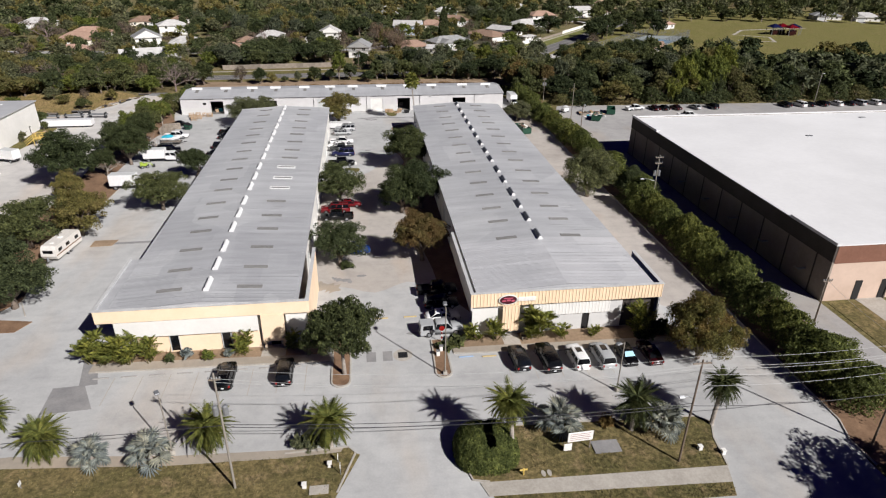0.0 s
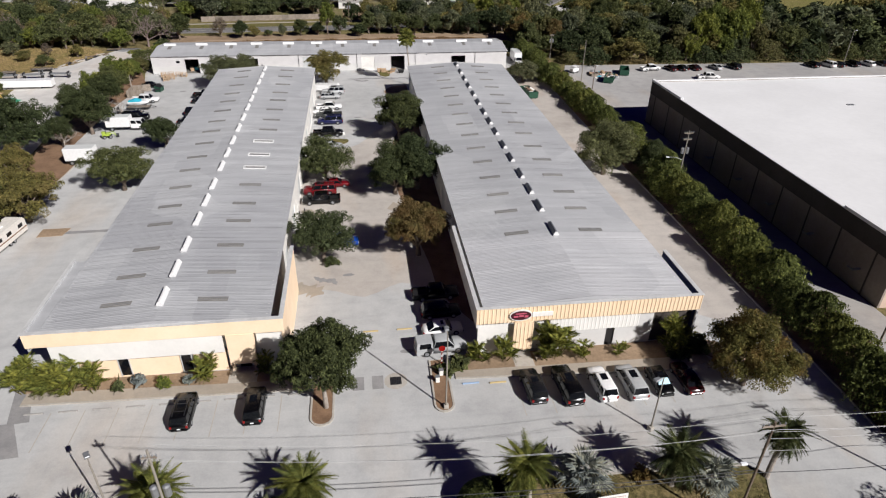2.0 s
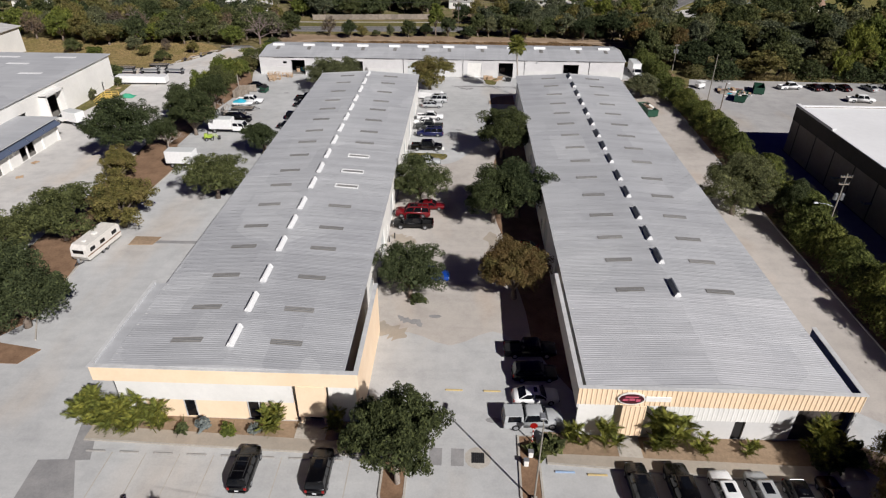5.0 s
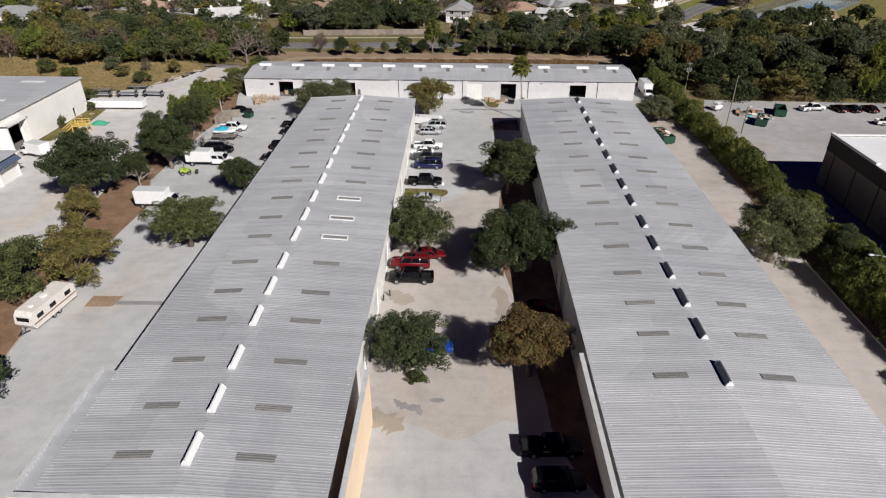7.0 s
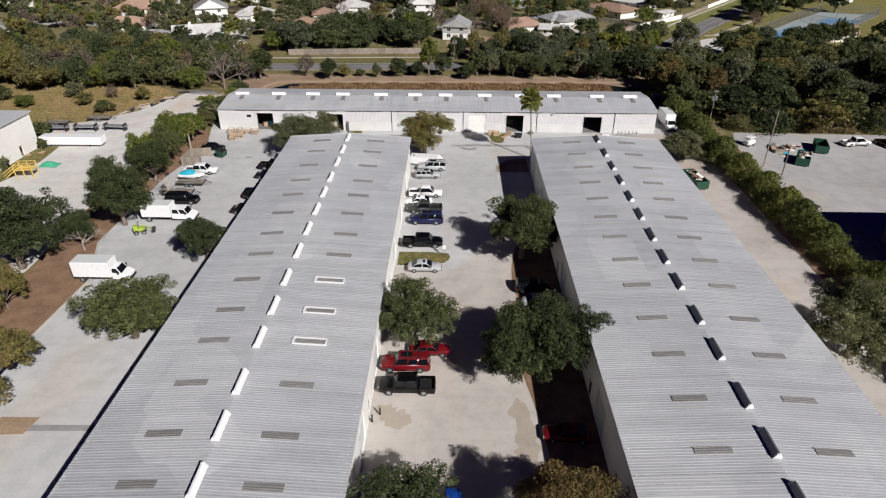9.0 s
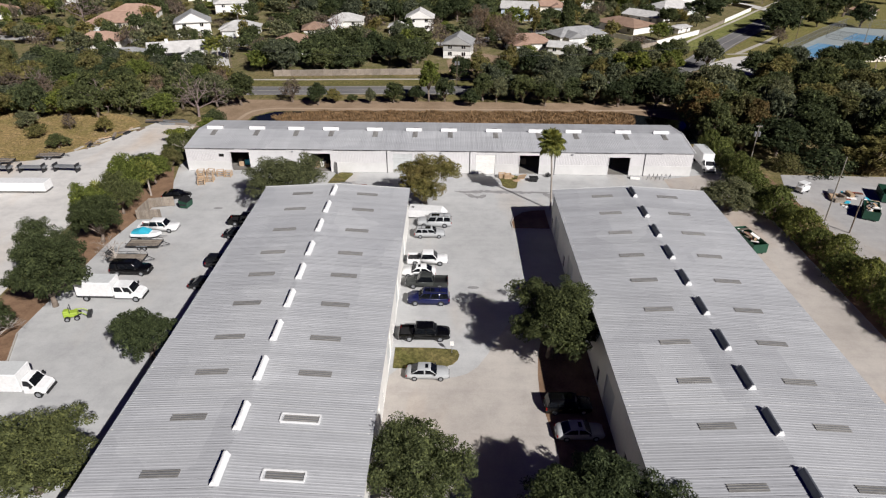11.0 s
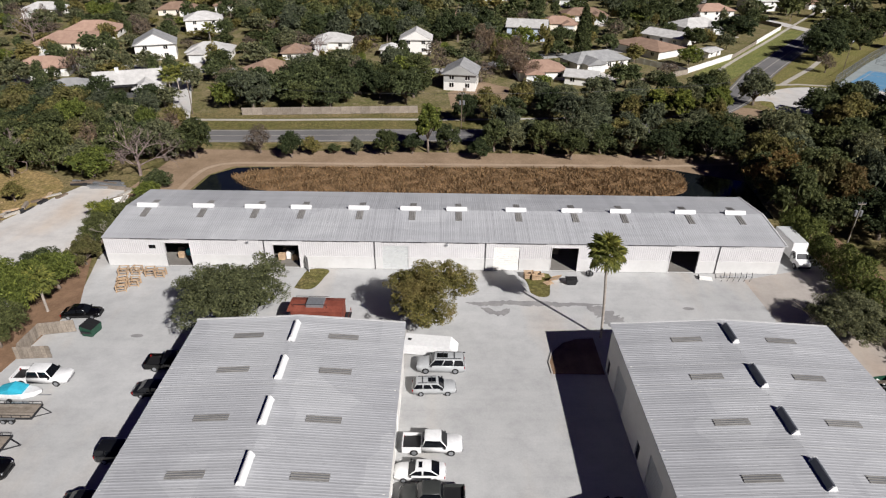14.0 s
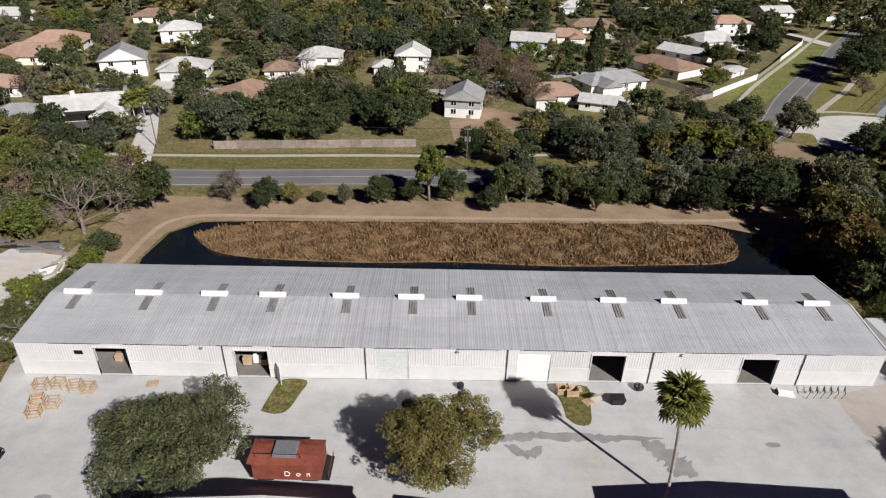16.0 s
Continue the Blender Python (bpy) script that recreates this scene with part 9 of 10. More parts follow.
# goods inside the open bays
for x, y, s, m in ((-45.6, 190.2, 0.6, "wood"), (-44.6, 191.0, 0.7, "cyan"), (-45.9, 191.6, 0.8, "wood_grey"), (-30.6, 190.0, 0.7, "wood"), (-29.4, 190.4, 0.8, "door_white"), (-28.6, 189.9, 0.6, "wood"), (-30.0, 191.6, 0.9, "wood_grey"), (10.2, 193.0, 0.9, "wood_grey"), (27.6, 193.6, 0.9, "dark_steel")):
    c = thing("stored_crate", "stored crate inside the open bay", "crate", pose(x, y, 0.06), "stored goods")
    part("box", Geo().box(-s * 0.7, s * 0.7, -s * 0.5, s * 0.5, 0.1, s * 1.5, 0.03), M[m], c)
    part("skid", Geo().box(-s * 0.6, -s * 0.4, -s * 0.5, s * 0.5, 0, 0.1).box(s * 0.4, s * 0.6, -s * 0.5, s * 0.5, 0, 0.1), M["wood_grey"], c)


def lettering(text, size, mat, parent, m, depth=0.02):
    cu = bpy.data.curves.new("lettering", "FONT")
    cu.body, cu.size, cu.extrude, cu.align_x = text, size, depth, "CENTER"
    cu.materials.append(mat)
    ob = new("lettering", cu)
    ob.parent, ob.matrix_basis = parent, m
    return tagged(ob, "white painted letters")


# rust-red rail car body behind the first hall
c = thing("rail_car", "rust-red rail car body with white letters and roof gear", "rail car", pose(-22.3, 174.4, 0.03, 0, 0, -1) @ Matrix.Diagonal((0.77, 1, 0.80, 1)))
part("body", Geo().box(-4.0, 4.2, -1.5, 1.5, 0.9, 3.4, 0.06), M["rust_red"], c)
part("roof", Geo().rings([[(-4.5, -1.6, 3.4), (4.3, -1.6, 3.4), (4.3, 1.6, 3.4), (-4.5, 1.6, 3.4)], [(-4.4, -0.6, 3.72), (4.2, -0.6, 3.72), (4.2, 0.6, 3.72), (-4.4, 0.6, 3.72)]]), M["rust_red"], c, "patchy rust-red roof")
part("cupola", Geo().box(-1.6, 1.2, -0.9, 0.9, 3.5, 4.1, 0.05), M["steel"], c, "grey roof housing")
part("roof_rail", Geo().tube([(-3.6, -0.9, 3.6), (-3.6, -0.9, 4.2), (1.8, -0.9, 4.2), (1.8, -0.9, 3.6)], [0.04] * 4, 6).tube([(-3.6, 0.9, 3.6), (-3.6, 0.9, 4.2), (1.8, 0.9, 4.2), (1.8, 0.9, 3.6)], [0.04] * 4, 6), M["dark_steel"], c)
part("platform", Geo().box(4.2, 5.2, -1.4, 1.4, 0.8, 0.95), M["dark_steel"], c)
part("platform_rail", Geo().tube([(5.1, -1.3, 0.95), (5.1, -1.3, 1.9), (5.1, 1.3, 1.9), (5.1, 1.3, 0.95)], [0.04] * 4, 6), M["rust_red"], c)
for s in (-2.8, 2.6):
    part("bogie", Geo().box(s - 1.0, s + 1.0, -1.0, 1.0, 0.0, 0.9, 0.05), M["dark_steel"], c)
lettering("D  o  n", 1.1, M["door_white"], c, pose(1.4, -1.52, 1.55, 90, 0, 0))

# yellow steel stair and tarpaulin on the neighbouring yard
c = thing("steel_stair", "yellow steel stair platform", "stair", pose(-83.4, 160.2, 0.03, 0, 0, 8))
part("deck", Geo().box(-0.6, 2.6, -1.1, 1.1, 1.7, 1.8), M["yellow"], c)
for k in range(7):
    part("step", Geo().box(-2.6 + k * 0.29, -2.3 + k * 0.29, -0.9, 0.9, 0.2 + k * 0.22, 0.25 + k * 0.22), M["yellow"], c)
for a in (-0.5, 1.0, 2.5):
    for b in (-1.05, 1.05):
        part("post", Geo().box(a - 0.07, a + 0.07, b - 0.07, b + 0.07, 0, 2.8), M["yellow"], c)
for b in (-1.05, 1.05):
    part("handrail", Geo().tube([(-2.6, b, 1.2), (-0.5, b, 2.75), (2.6, b, 2.75)], [0.06] * 3, 6), M["yellow"], c)
    part("handrail", Geo().tube([(-2.6, b, 0.7), (-0.5, b, 2.25), (2.6, b, 2.25)], [0.05] * 3, 6), M["yellow"], c)
rng = np.random.RandomState(9)
g = Geo()
n = 9
g.add([(-1.8 + 3.6 * i / (n - 1), -1.2 + 2.4 * j / (n - 1), 0.03 + 0.9 * max(0, 1 - ((i - 4) / 4.2) ** 2 - ((j - 4) / 4.2) ** 2) * rng.uniform(0.6, 1)) for j in range(n) for i in range(n)],
      [(j * n + i, j * n + i + 1, (j + 1) * n + i + 1, (j + 1) * n + i) for j in range(n - 1) for i in range(n - 1)])
solid("tarpaulin", g, M["teal"], "green tarpaulin over a low heap", "tarpaulin", pose(-81.6, 166.0, 0.03))
sheet("neighbour_lawn", [(-89.4, 155), (-86.4, 155), (-84.6, 168), (-85.4, 176), (-89.4, 176)], "lawn", "green strip along the white hall", "lawn", 0.07)
# timber and pipe stacks on the neighbouring yard
rng = np.random.RandomState(12)
for k in range(64):
    t = rng.rand()
    edge = k % 3
    (ax, ay), (bx, by), turn = (((-82, 199), (-75.5, 214), 62), ((-75, 217.4), (-66.5, 215.6), -8), ((-64.8, 205), (-64.0, 211.5), 80))[edge]
    x, y = ax + (bx - ax) * t + rng.uniform(-1.3, 1.3), ay + (by - ay) * t + rng.uniform(-1.3, 1.3)
    L = rng.uniform(0.5, 1.5) * (2.2 if edge == 1 else 1.0)
    hgt = rng.uniform(0.12, 0.5)
    solid("stacked_beam", Geo().box(-L, L, -rng.uniform(0.12, 0.4), rng.uniform(0.12, 0.4), 0, hgt, 0.02), M[(("wood_grey", "kerb", "wood", "dark_steel", "pole_wood") if edge == 0 else ("wood_grey", "pole_wood", "dark_steel", "steel") if edge == 1 else ("kerb", "wood_grey", "door_white"))[k // 3 % (5 if edge == 0 else 4 if edge == 1 else 3)]],
          ("weathered board stored along the gravel edge", "long weathered beam stacked at the gravel's end", "pale slab stacked beside the rear hall")[edge], "board", pose(x, y, 0.03, 0, 0, turn + rng.uniform(-50, 50) * (0.4 if edge == 1 else 1)), "stored boards")
for k in range(5):
    c = thing("storage_rack", "steel rack of long grey stock", "rack", pose(-104 + k * 6.4, 184.6 + 0.5 * k, 0.03, 0, 0, rng.uniform(-4, 4)), "storage racks")
    for a in (-2.2, 2.2):
        part("upright", Geo().box(a - 0.08, a + 0.08, -0.7, 0.7, 0, 1.6), M["dark_steel"], c)
    for j in range(4):
        part("stock", Geo().box(-2.8, 2.8, -0.6 + j * 0.3, -0.4 + j * 0.3, 0.9 + 0.1 * (j % 2), 1.1 + 0.1 * (j % 2)), M["steel"], c)
for x, y, r in ((-78.6, 119.5, 30), (-79.8, 126.0, 70)):
    pallet(x, y, r)

# ---- rear fence and reeds ----
def fence_run(a, b, h, mat, label, board=0.3):
    a, b = Vector((*a, 0)), Vector((*b, 0))
    L = (b - a).length
    c = thing("board_fence", label, "fence", Matrix.Translation(a) @ pose(0, 0, 0, 0, 0, math.degrees(math.atan2(b.y - a.y, b.x - a.x))), "garden fences")
    n = int(L / 2.4)
    me = Geo().box(0, 2.3, -0.03, 0.03, 0.05, h).data("fence_panel", M[mat])
    post = Geo().box(-0.06, 0.06, -0.06, 0.06, 0, h + 0.12).data("post", M[mat])
    for k in range(n):
        part("fence_panel", me, None, c).matrix_basis = pose(0.05 + k * L / n, 0, 0.02 * (k % 3)) @ Matrix.Diagonal((L / n / 2.4, 1, 1, 1))
        part("post", post, None, c).location = (k * L / n, 0, 0)


fence_run((-57, 260.4), (-13.5, 264.2), 1.9, "wood_grey", "weathered grey board fence behind the street")
fence_run((56.5, 326.7), (70.3, 310.2), 1.8, "door_white", "white board fence round a back garden")
fence_run((70.3, 310.2), (94, 333.2), 1.8, "door_white", "white board fence along the road")
fence_run((50.8, 296.3), (70.3, 309.4), 1.6, "wood_grey", "grey board fence along the verge")
fence_run((-104, 259.4), (-80, 261.6), 1.8, "wood_grey", "grey board fence beside the side street")
fence_run((93.6, 332.6), (114.0, 359.6), 1.5, "wood_grey", "low weathered board fence along the road")
fence_run((114.2, 360), (139.6, 393.6), 1.7, "door_white", "white board fence along the road")
fence_run((137.4, 411.3), (142.0, 398.6), 1.6, "wood_grey", "weathered board fence round a garden")
fence_run((183.2, 444.3), (205.2, 461.2), 1.9, "door_white", "white board fence along the far street")
fence_run((205.4, 461.4), (219.6, 474.5), 1.9, "wood_grey", "tan board fence along the far street")


def court_fence(a, b, h):
    """Tall see-through wire fence between steel posts."""
    a, b = Vector((*a, 0.06)), Vector((*b, 0.06))
    L = (b - a).length
    c = thing("wire_fence", "tall pale wire fence round the tennis courts", "fence", Matrix.Translation(a) @ pose(0, 0, 0, 0, 0, math.degrees(math.atan2(b.y - a.y, b.x - a.x))), "court fences")
    n = max(2, round(L / 5))
    post = Geo().tube([(0, 0, 0), (0, 0, h)], [0.05, 0.05], 6).data("post", M["steel"])
    for k in range(n):
        part("post", post, None, c).location = (k * L / n, 0, 0)
    for z in (0.08, h * 0.5, h - 0.04):
        part("rail", Geo().box(0, L, -0.03, 0.03, z - 0.03, z + 0.03), M["steel"], c)
    wires = Geo()
    for k in range(int(L / 0.28)):
        wires.box(k * 0.28 + 0.1, k * 0.28 + 0.13, -0.01, 0.01, 0.05, h)
    part("wire_mesh", wires, M["steel"], c)


for a, b in zip([(109, 295.4), (139, 328.6), (162, 352), (184, 345), (152, 311)], [(139, 328.6), (162, 352), (184, 345), (152, 311), (143, 303)]):
    court_fence(a, b, 3.6)
court_fence((141, 327.5), (152.6, 313), 3.4)
rng = np.random.RandomState(21)


def blades(poly, count, tall, wide, mat, name, label):
    xs, ys = [p[0] for p in poly], [p[1] for p in poly]
    p = np.stack([rng.uniform(min(xs), max(xs), count * 2), rng.uniform(min(ys), max(ys), count * 2)], 1)
    p = np.array([q for q in p if inside(poly, q[0], q[1])])[:count]
    n = len(p)
    h = tall * rng.uniform(0.5, 1.15, n)
    a = rng.uniform(0, math.pi, n)
    d = np.stack([np.cos(a), np.sin(a), np.zeros(n)], 1) * (wide * rng.uniform(0.6, 1.4, n))[:, None]
    base = np.concatenate([p, np.zeros((n, 1))], 1)
    h = h * (0.55 + 0.45 * np.sin(p[:, 0] * 0.9 + 2 * np.sin(p[:, 1] * 0.5)) * np.cos(p[:, 1] * 0.8 + p[:, 0] * 0.23)) + 0.1
    tip = base + np.stack([rng.normal(0, 0.4, n) * h, rng.normal(0, 0.4, n) * h, h], 1)
    me = quads_mesh(name, np.stack([base - d, base + d, tip + d * 0.5, tip - d * 0.5], 1).reshape(-1, 3), M[mat])
    tagged(new(name, me), label, "reeds", kind="stuff")


blades(REEDS, 34000, 0.75, 0.11, "reed", "reeds", "dense dry brown reeds standing in the pond")
blades([(70, 189.5), (87, 188.5), (88, 192), (71, 194)], 3500, 1.6, 0.07, "dry_blade", "tall_grass", "tall dry grass before the woods")
blades([(-150, 186), (-104, 189), (-88, 194), (-81, 202), (-79, 214), (-90, 222), (-150, 224)], 5000, 0.5, 0.05, "dry_blade", "wild_grass", "dry olive grass behind the sheds")
for poly, n in (([(-45, 32), (-9, 32), (-5.8, 40.3), (-4.2, 45.0), (-11, 45.5), (-22, 45.6), (-38, 47.0), (-45, 47)], 9000), ([(7.4, 40.5), (33.0, 39.4), (33.6, 43.0), (34.4, 45.2), (24, 46.6), (7.6, 47.0)], 5000), ([(9.5, 36.2), (31.9, 35.6), (32.3, 37.1), (9.2, 38.1)], 1200)):
    blades(poly, n, 0.16, 0.045, "dry_blade", "grass_tufts", "tufts of dry olive grass in the verge")
# ---- houses ----
def house(x, y, w, d, h, rot, roof, wall, label, hip=True, two=False, pitch=0.42, chimney=False, across=False, upper="", wing=True):
    """A detached house with eaves, windows, door and garage; across: its ridge runs front to back, a gable faces the street."""
    c = thing("house", label, "house", pose(x, y, 0, 0, 0, rot), "suburban houses")
    H = h * (1.75 if two else 1.0)
    if upper:
        part("wall", Geo().box(-w / 2, w / 2, -d / 2, d / 2, 0, H * 0.5), M[wall], c)
        part("upper_wall", Geo().box(-w / 2 - 0.05, w / 2 + 0.05, -d / 2 - 0.035, d / 2 + 0.05, H * 0.5, H), M[upper], c, "grey boarded upper storey")
    else:
        part("wall", Geo().box(-w / 2, w / 2, -d / 2, d / 2, 0, H), M[wall], c)
    ww, dd = (d, w) if across else (w, d)
    o, r = 0.6, dd / 2 * pitch
    a, b = ww / 2 + o, dd / 2 + o
    k = b * 0.95 if hip and ww >= dd else 0.0
    turn = (lambda p: (p[1], -p[0], p[2])) if across else (lambda p: p)
    top = H + r * b / (dd / 2)
    v = [(-a, -b, H), (a, -b, H), (a, b, H), (-a, b, H), (-a + k, 0, top), (a - k, 0, top), (-a, -b, H - 0.2), (a, -b, H - 0.2), (a, b, H - 0.2), (-a, b, H - 0.2)]
    part("roof", Geo().add([turn(p) for p in v], [(0, 1, 5, 4), (2, 3, 4, 5), (1, 2, 5), (3, 0, 4), (6, 9, 8, 7), (0, 6, 7, 1), (1, 7, 8, 2), (2, 8, 9, 3), (3, 9, 6, 0)]), M[roof], c)
    if not k:
        for e in (-1, 1):
            part("gable", Geo().rings([[turn((e * (a + q), y_, z_)) for y_, z_ in ((-b * 0.86, H + 0.02), (b * 0.86, H + 0.02), (0, top - 0.25))] for q in (0.0, 0.03)]), M[upper or wall], c)
    part("ridge_cap", Geo().box(*((-0.14, 0.14, -a + k, a - k) if across else (-a + k, a - k, -0.14, 0.14)), top - 0.04, top + 0.05), M[roof], c)
    for z in ((1.0, H - 1.6) if two else (1.0,)):
        n = max(2, int(w / 5))
        for i in range(n):
            xx = -w / 2 + (i + 0.5) * w / n
            q = part("window", Geo().box(xx - 0.6, xx + 0.6, -d / 2 - 0.04, -d / 2, z, z + 1.2), M["glass"], c)
            part("window_frame", Geo().box(xx - 0.72, xx + 0.72, -d / 2 - 0.08, -d / 2 - 0.0, z - 0.12, z).box(xx - 0.72, xx + 0.72, -d / 2 - 0.08, -d / 2, z + 1.2, z + 1.3).box(xx - 0.04, xx + 0.04, -d / 2 - 0.07, -d / 2 - 0.04, z, z + 1.2), M["door_white"], q)
        for s in (-1 if x > 0 else 1,):
            part("window", Geo().box(*sorted((s * w / 2, s * (w / 2 + 0.04))), -0.7, 0.7, z, z + 1.2), M["glass"], c)
    part("door", Geo().box(w * 0.12, w * 0.12 + 1.0, -d / 2 - 0.06, -d / 2 - 0.041, 0.1, 0.95), M["wood_grey"], c)
    if wing and not two and w > 11:
        wx, wd, ww = w * (0.24 if int(x) % 2 else -0.24), 3.2, w * 0.34
        part("wall", Geo().box(wx - ww / 2, wx + ww / 2, -d / 2 - wd, -d / 2 - 0.09, 0, H), M[wall], c)
        y0, y1, e = -d / 2 - wd - 0.6, -d / 2 + d * 0.3, ww / 2 + 0.5
        peak = e * pitch
        part("roof", Geo().add([(wx - e, y0, H + 0.03), (wx, y0, H + peak), (wx + e, y0, H + 0.03), (wx - e, y1, H + 0.03), (wx, y1, H + peak), (wx + e, y1, H + 0.03), (wx - e, y0, H - 0.16), (wx + e, y0, H - 0.16)],
                               [(0, 1, 4, 3), (1, 2, 5, 4), (6, 7, 2, 1, 0)]), M[roof], c)
        part("garage_door", Geo().box(wx - 1.9, wx + 1.9, -d / 2 - wd - 0.05, -d / 2 - wd, 0.0, 2.2), M["door_grey"], c)
        part("driveway", Geo().box(wx - 2.4, wx + 2.4, -d / 2 - wd - 9, -d / 2 - wd - 0.06, 0.0, 0.07), M["lot2"], c)
    if chimney:
        part("chimney", Geo().box(-w * 0.2, -w * 0.2 + 0.9, -0.5, 0.5, H, top + 0.8), M["white_wall"], c)
    return c


HOUSES = [
    (-2.0, 291.0, 9.0, 10.0, 2.7, -8, "shingle_grey", "white_wall", "two-storey house with a grey boarded gable over a white ground floor", False, True, 0.5, False, True, "siding_grey"), (-93.0, 280.5, 17.0, 11.0, 2.9, 20, "shingle_pale", "white_wall", "long white house with a pale roof and chimney", False, False, 0.5, True),
    (-106.0, 274.5, 13.0, 10.0, 2.8, 15, "shingle_grey", "white_wall", "low house with a grey roof"), (-60.0, 299.0, 14.0, 11.0, 2.8, 60, "shingle_brown", "white_wall", "low house with a brown hip roof"),
    (-104.0, 324.0, 12.5, 10.0, 2.9, 20, "shingle_grey", "white_wall", "white house with a blue-grey gable roof", False, True, 0.5, False, True), (-86.0, 325.0, 14.0, 10.0, 2.8, 8, "shingle_pale", "white_wall", "pale house with a light grey roof"),
    (-105.0, 373.5, 14.0, 11.0, 2.9, 20, "shingle_pale", "white_wall", "white two-storey house with a pale roof", True, True), (-143.0, 360.0, 19.0, 13.0, 2.8, 10, "shingle_red", "white_wall", "white house with a tan hip roof"),
    (-140.0, 338.0, 20.0, 13.0, 2.8, 8, "shingle_red", "beige_wall", "white house with a tan hip roof"), (-57.2, 325.0, 9.0, 9.0, 2.8, 10, "shingle_brown", "white_wall", "low house with a brown roof"),
    (-48.0, 345.0, 13.0, 10.0, 2.8, 0, "shingle_pale", "white_wall", "low house with a pale roof"), (-17.2, 338.0, 10.5, 9.0, 2.9, 0, "shingle_pale", "white_wall", "white two-storey house with a pale gable roof", False, True, 0.5, False, True),
    (-25.5, 332.0, 7.0, 7.0, 2.6, 0, "shingle_pale", "white_wall", "small pale garage with a light roof"), (25.3, 366.0, 15.0, 10.0, 2.9, -10, "shingle_pale", "pale_blue_wall", "pale blue two-storey house with a light roof", False, True),
    (42.3, 319.0, 20.0, 10.0, 2.8, 24, "shingle_grey", "white_wall", "low white house with a dark grey roof"), (22.3, 304.0, 15.0, 10.0, 2.8, 8, "shingle_red", "white_wall", "low house with a pinkish hip roof"),
    (34.0, 296.5, 9.0, 6.0, 2.5, -20, "shingle_pale", "white_wall", "small white outbuilding with a pale roof", False), (66.4, 342.4, 21.0, 14.0, 2.8, -54, "shingle_brown", "white_wall", "white house with a wide brown hip roof", True, False, 0.28, False, False, "", False),
    (80.6, 362.4, 17.0, 11.0, 2.8, -48, "shingle_pale", "white_wall", "pale house with a light grey roof", False, False, 0.3, False, False, "", False), (116.7, 416.5, 17.0, 11.0, 2.9, 10, "shingle_red", "white_wall", "two-storey house with a tan roof", True, True),
    (99.6, 388.0, 20.0, 12.0, 2.8, 24, "shingle_pale", "white_wall", "pale house with a light grey roof"), (57.2, 414.0, 20.0, 11.0, 2.8, 0, "shingle_brown", "white_wall", "house with a brown roof"),
    (41.3, 390.0, 15.0, 10.0, 2.8, 0, "shingle_red", "beige_wall", "house with a tan roof"), (179.6, 464.0, 20.0, 11.0, 2.8, 20, "shingle_brown", "white_wall", "house with a dark brown roof"), (90.0, 450.0, 17.0, 11.0, 2.8, 10, "shingle_grey", "white_wall", "house with a grey roof"),
    (-205.0, 360.0, 17.0, 11.0, 2.8, 5, "shingle_brown", "white_wall", "house with a brown roof"), (-190.0, 410.0, 17.0, 11.0, 2.8, 5, "shingle_pale", "white_wall", "house with a pale roof"), (-131.4, 416.0, 17.0, 11.0, 2.8, 12, "shingle_brown", "beige_wall", "house with a brown roof"),
    (-128.0, 300.0, 15.0, 10.0, 2.8, 12, "shingle_red", "white_wall", "house with a tan roof"), (0.0, 400.0, 16.0, 11.0, 2.8, 0, "shingle_red", "white_wall", "house with a tan roof"), (-70.0, 405.0, 16.0, 11.0, 2.8, 0, "shingle_red", "beige_wall", "house with a tan roof"),
    (-110.0, 430.0, 16.0, 11.0, 2.8, 0, "shingle_brown", "white_wall", "house with a brown roof"), (60.0, 470.0, 16.0, 11.0, 2.8, 0, "shingle_pale", "white_wall", "house with a pale roof"), (20.0, 480.0, 16.0, 11.0, 2.8, 0, "shingle_grey", "white_wall", "house with a grey roof"),
    (120.0, 510.0, 16.0, 11.0, 2.8, 0, "shingle_pale", "white_wall", "house with a pale roof"), (200.0, 540.0, 18.0, 11.0, 2.8, 20, "shingle_red", "white_wall", "house with a tan roof"), (330.0, 430.0, 18.0, 12.0, 2.8, -20, "shingle_grey", "white_wall", "house with a grey roof"),
    (352.0, 420.0, 18.0, 12.0, 2.8, -20, "shingle_pale", "white_wall", "house with a pale roof"), (372.0, 400.0, 18.0, 12.0, 2.8, -20, "shingle_grey", "white_wall", "house with a dark grey roof"), (-230.0, 300.0, 18.0, 12.0, 2.8, 0, "shingle_brown", "beige_wall", "house with a brown roof"),
    (-175.0, 285.0, 17.0, 11.0, 2.8, 5, "shingle_grey", "white_wall", "house with a grey roof"),
    (87.4, 338.6, 9.0, 5.0, 2.0, 42, "shingle_pale", "white_wall", "low white outbuilding with a pale roof", False, False, 0.15),
    (154.0, 452.0, 16.0, 10.0, 2.8, 12, "shingle_pale", "white_wall", "white two-storey house with a pale roof", False, True), (137.4, 291.2, 10.0, 7.0, 2.8, 6, "shingle_brown", "beige_wall", "beige court house with white gables", False, False, 0.6, False, False, "white_wall"),
]
for hs in HOUSES:
    house(*hs)
# screened pool enclosure
c = thing("pool_enclosure", "dark screened pool enclosure behind a white house", "screen room", pose(-88.5, 268.0, 0, 0, 0, 20))
for k in range(7):
    part("frame_post", Geo().box(-6 + k * 2, -5.9 + k * 2, -2.5, -2.4, 0, 2.6).box(-6 + k * 2, -5.9 + k * 2, -2.4, 2.5, 2.5, 2.6), M["steel"], c)
part("screen_roof", Geo().box(-6, 6.1, -2.5, 2.5, 2.44, 2.49), M["screen"], c)
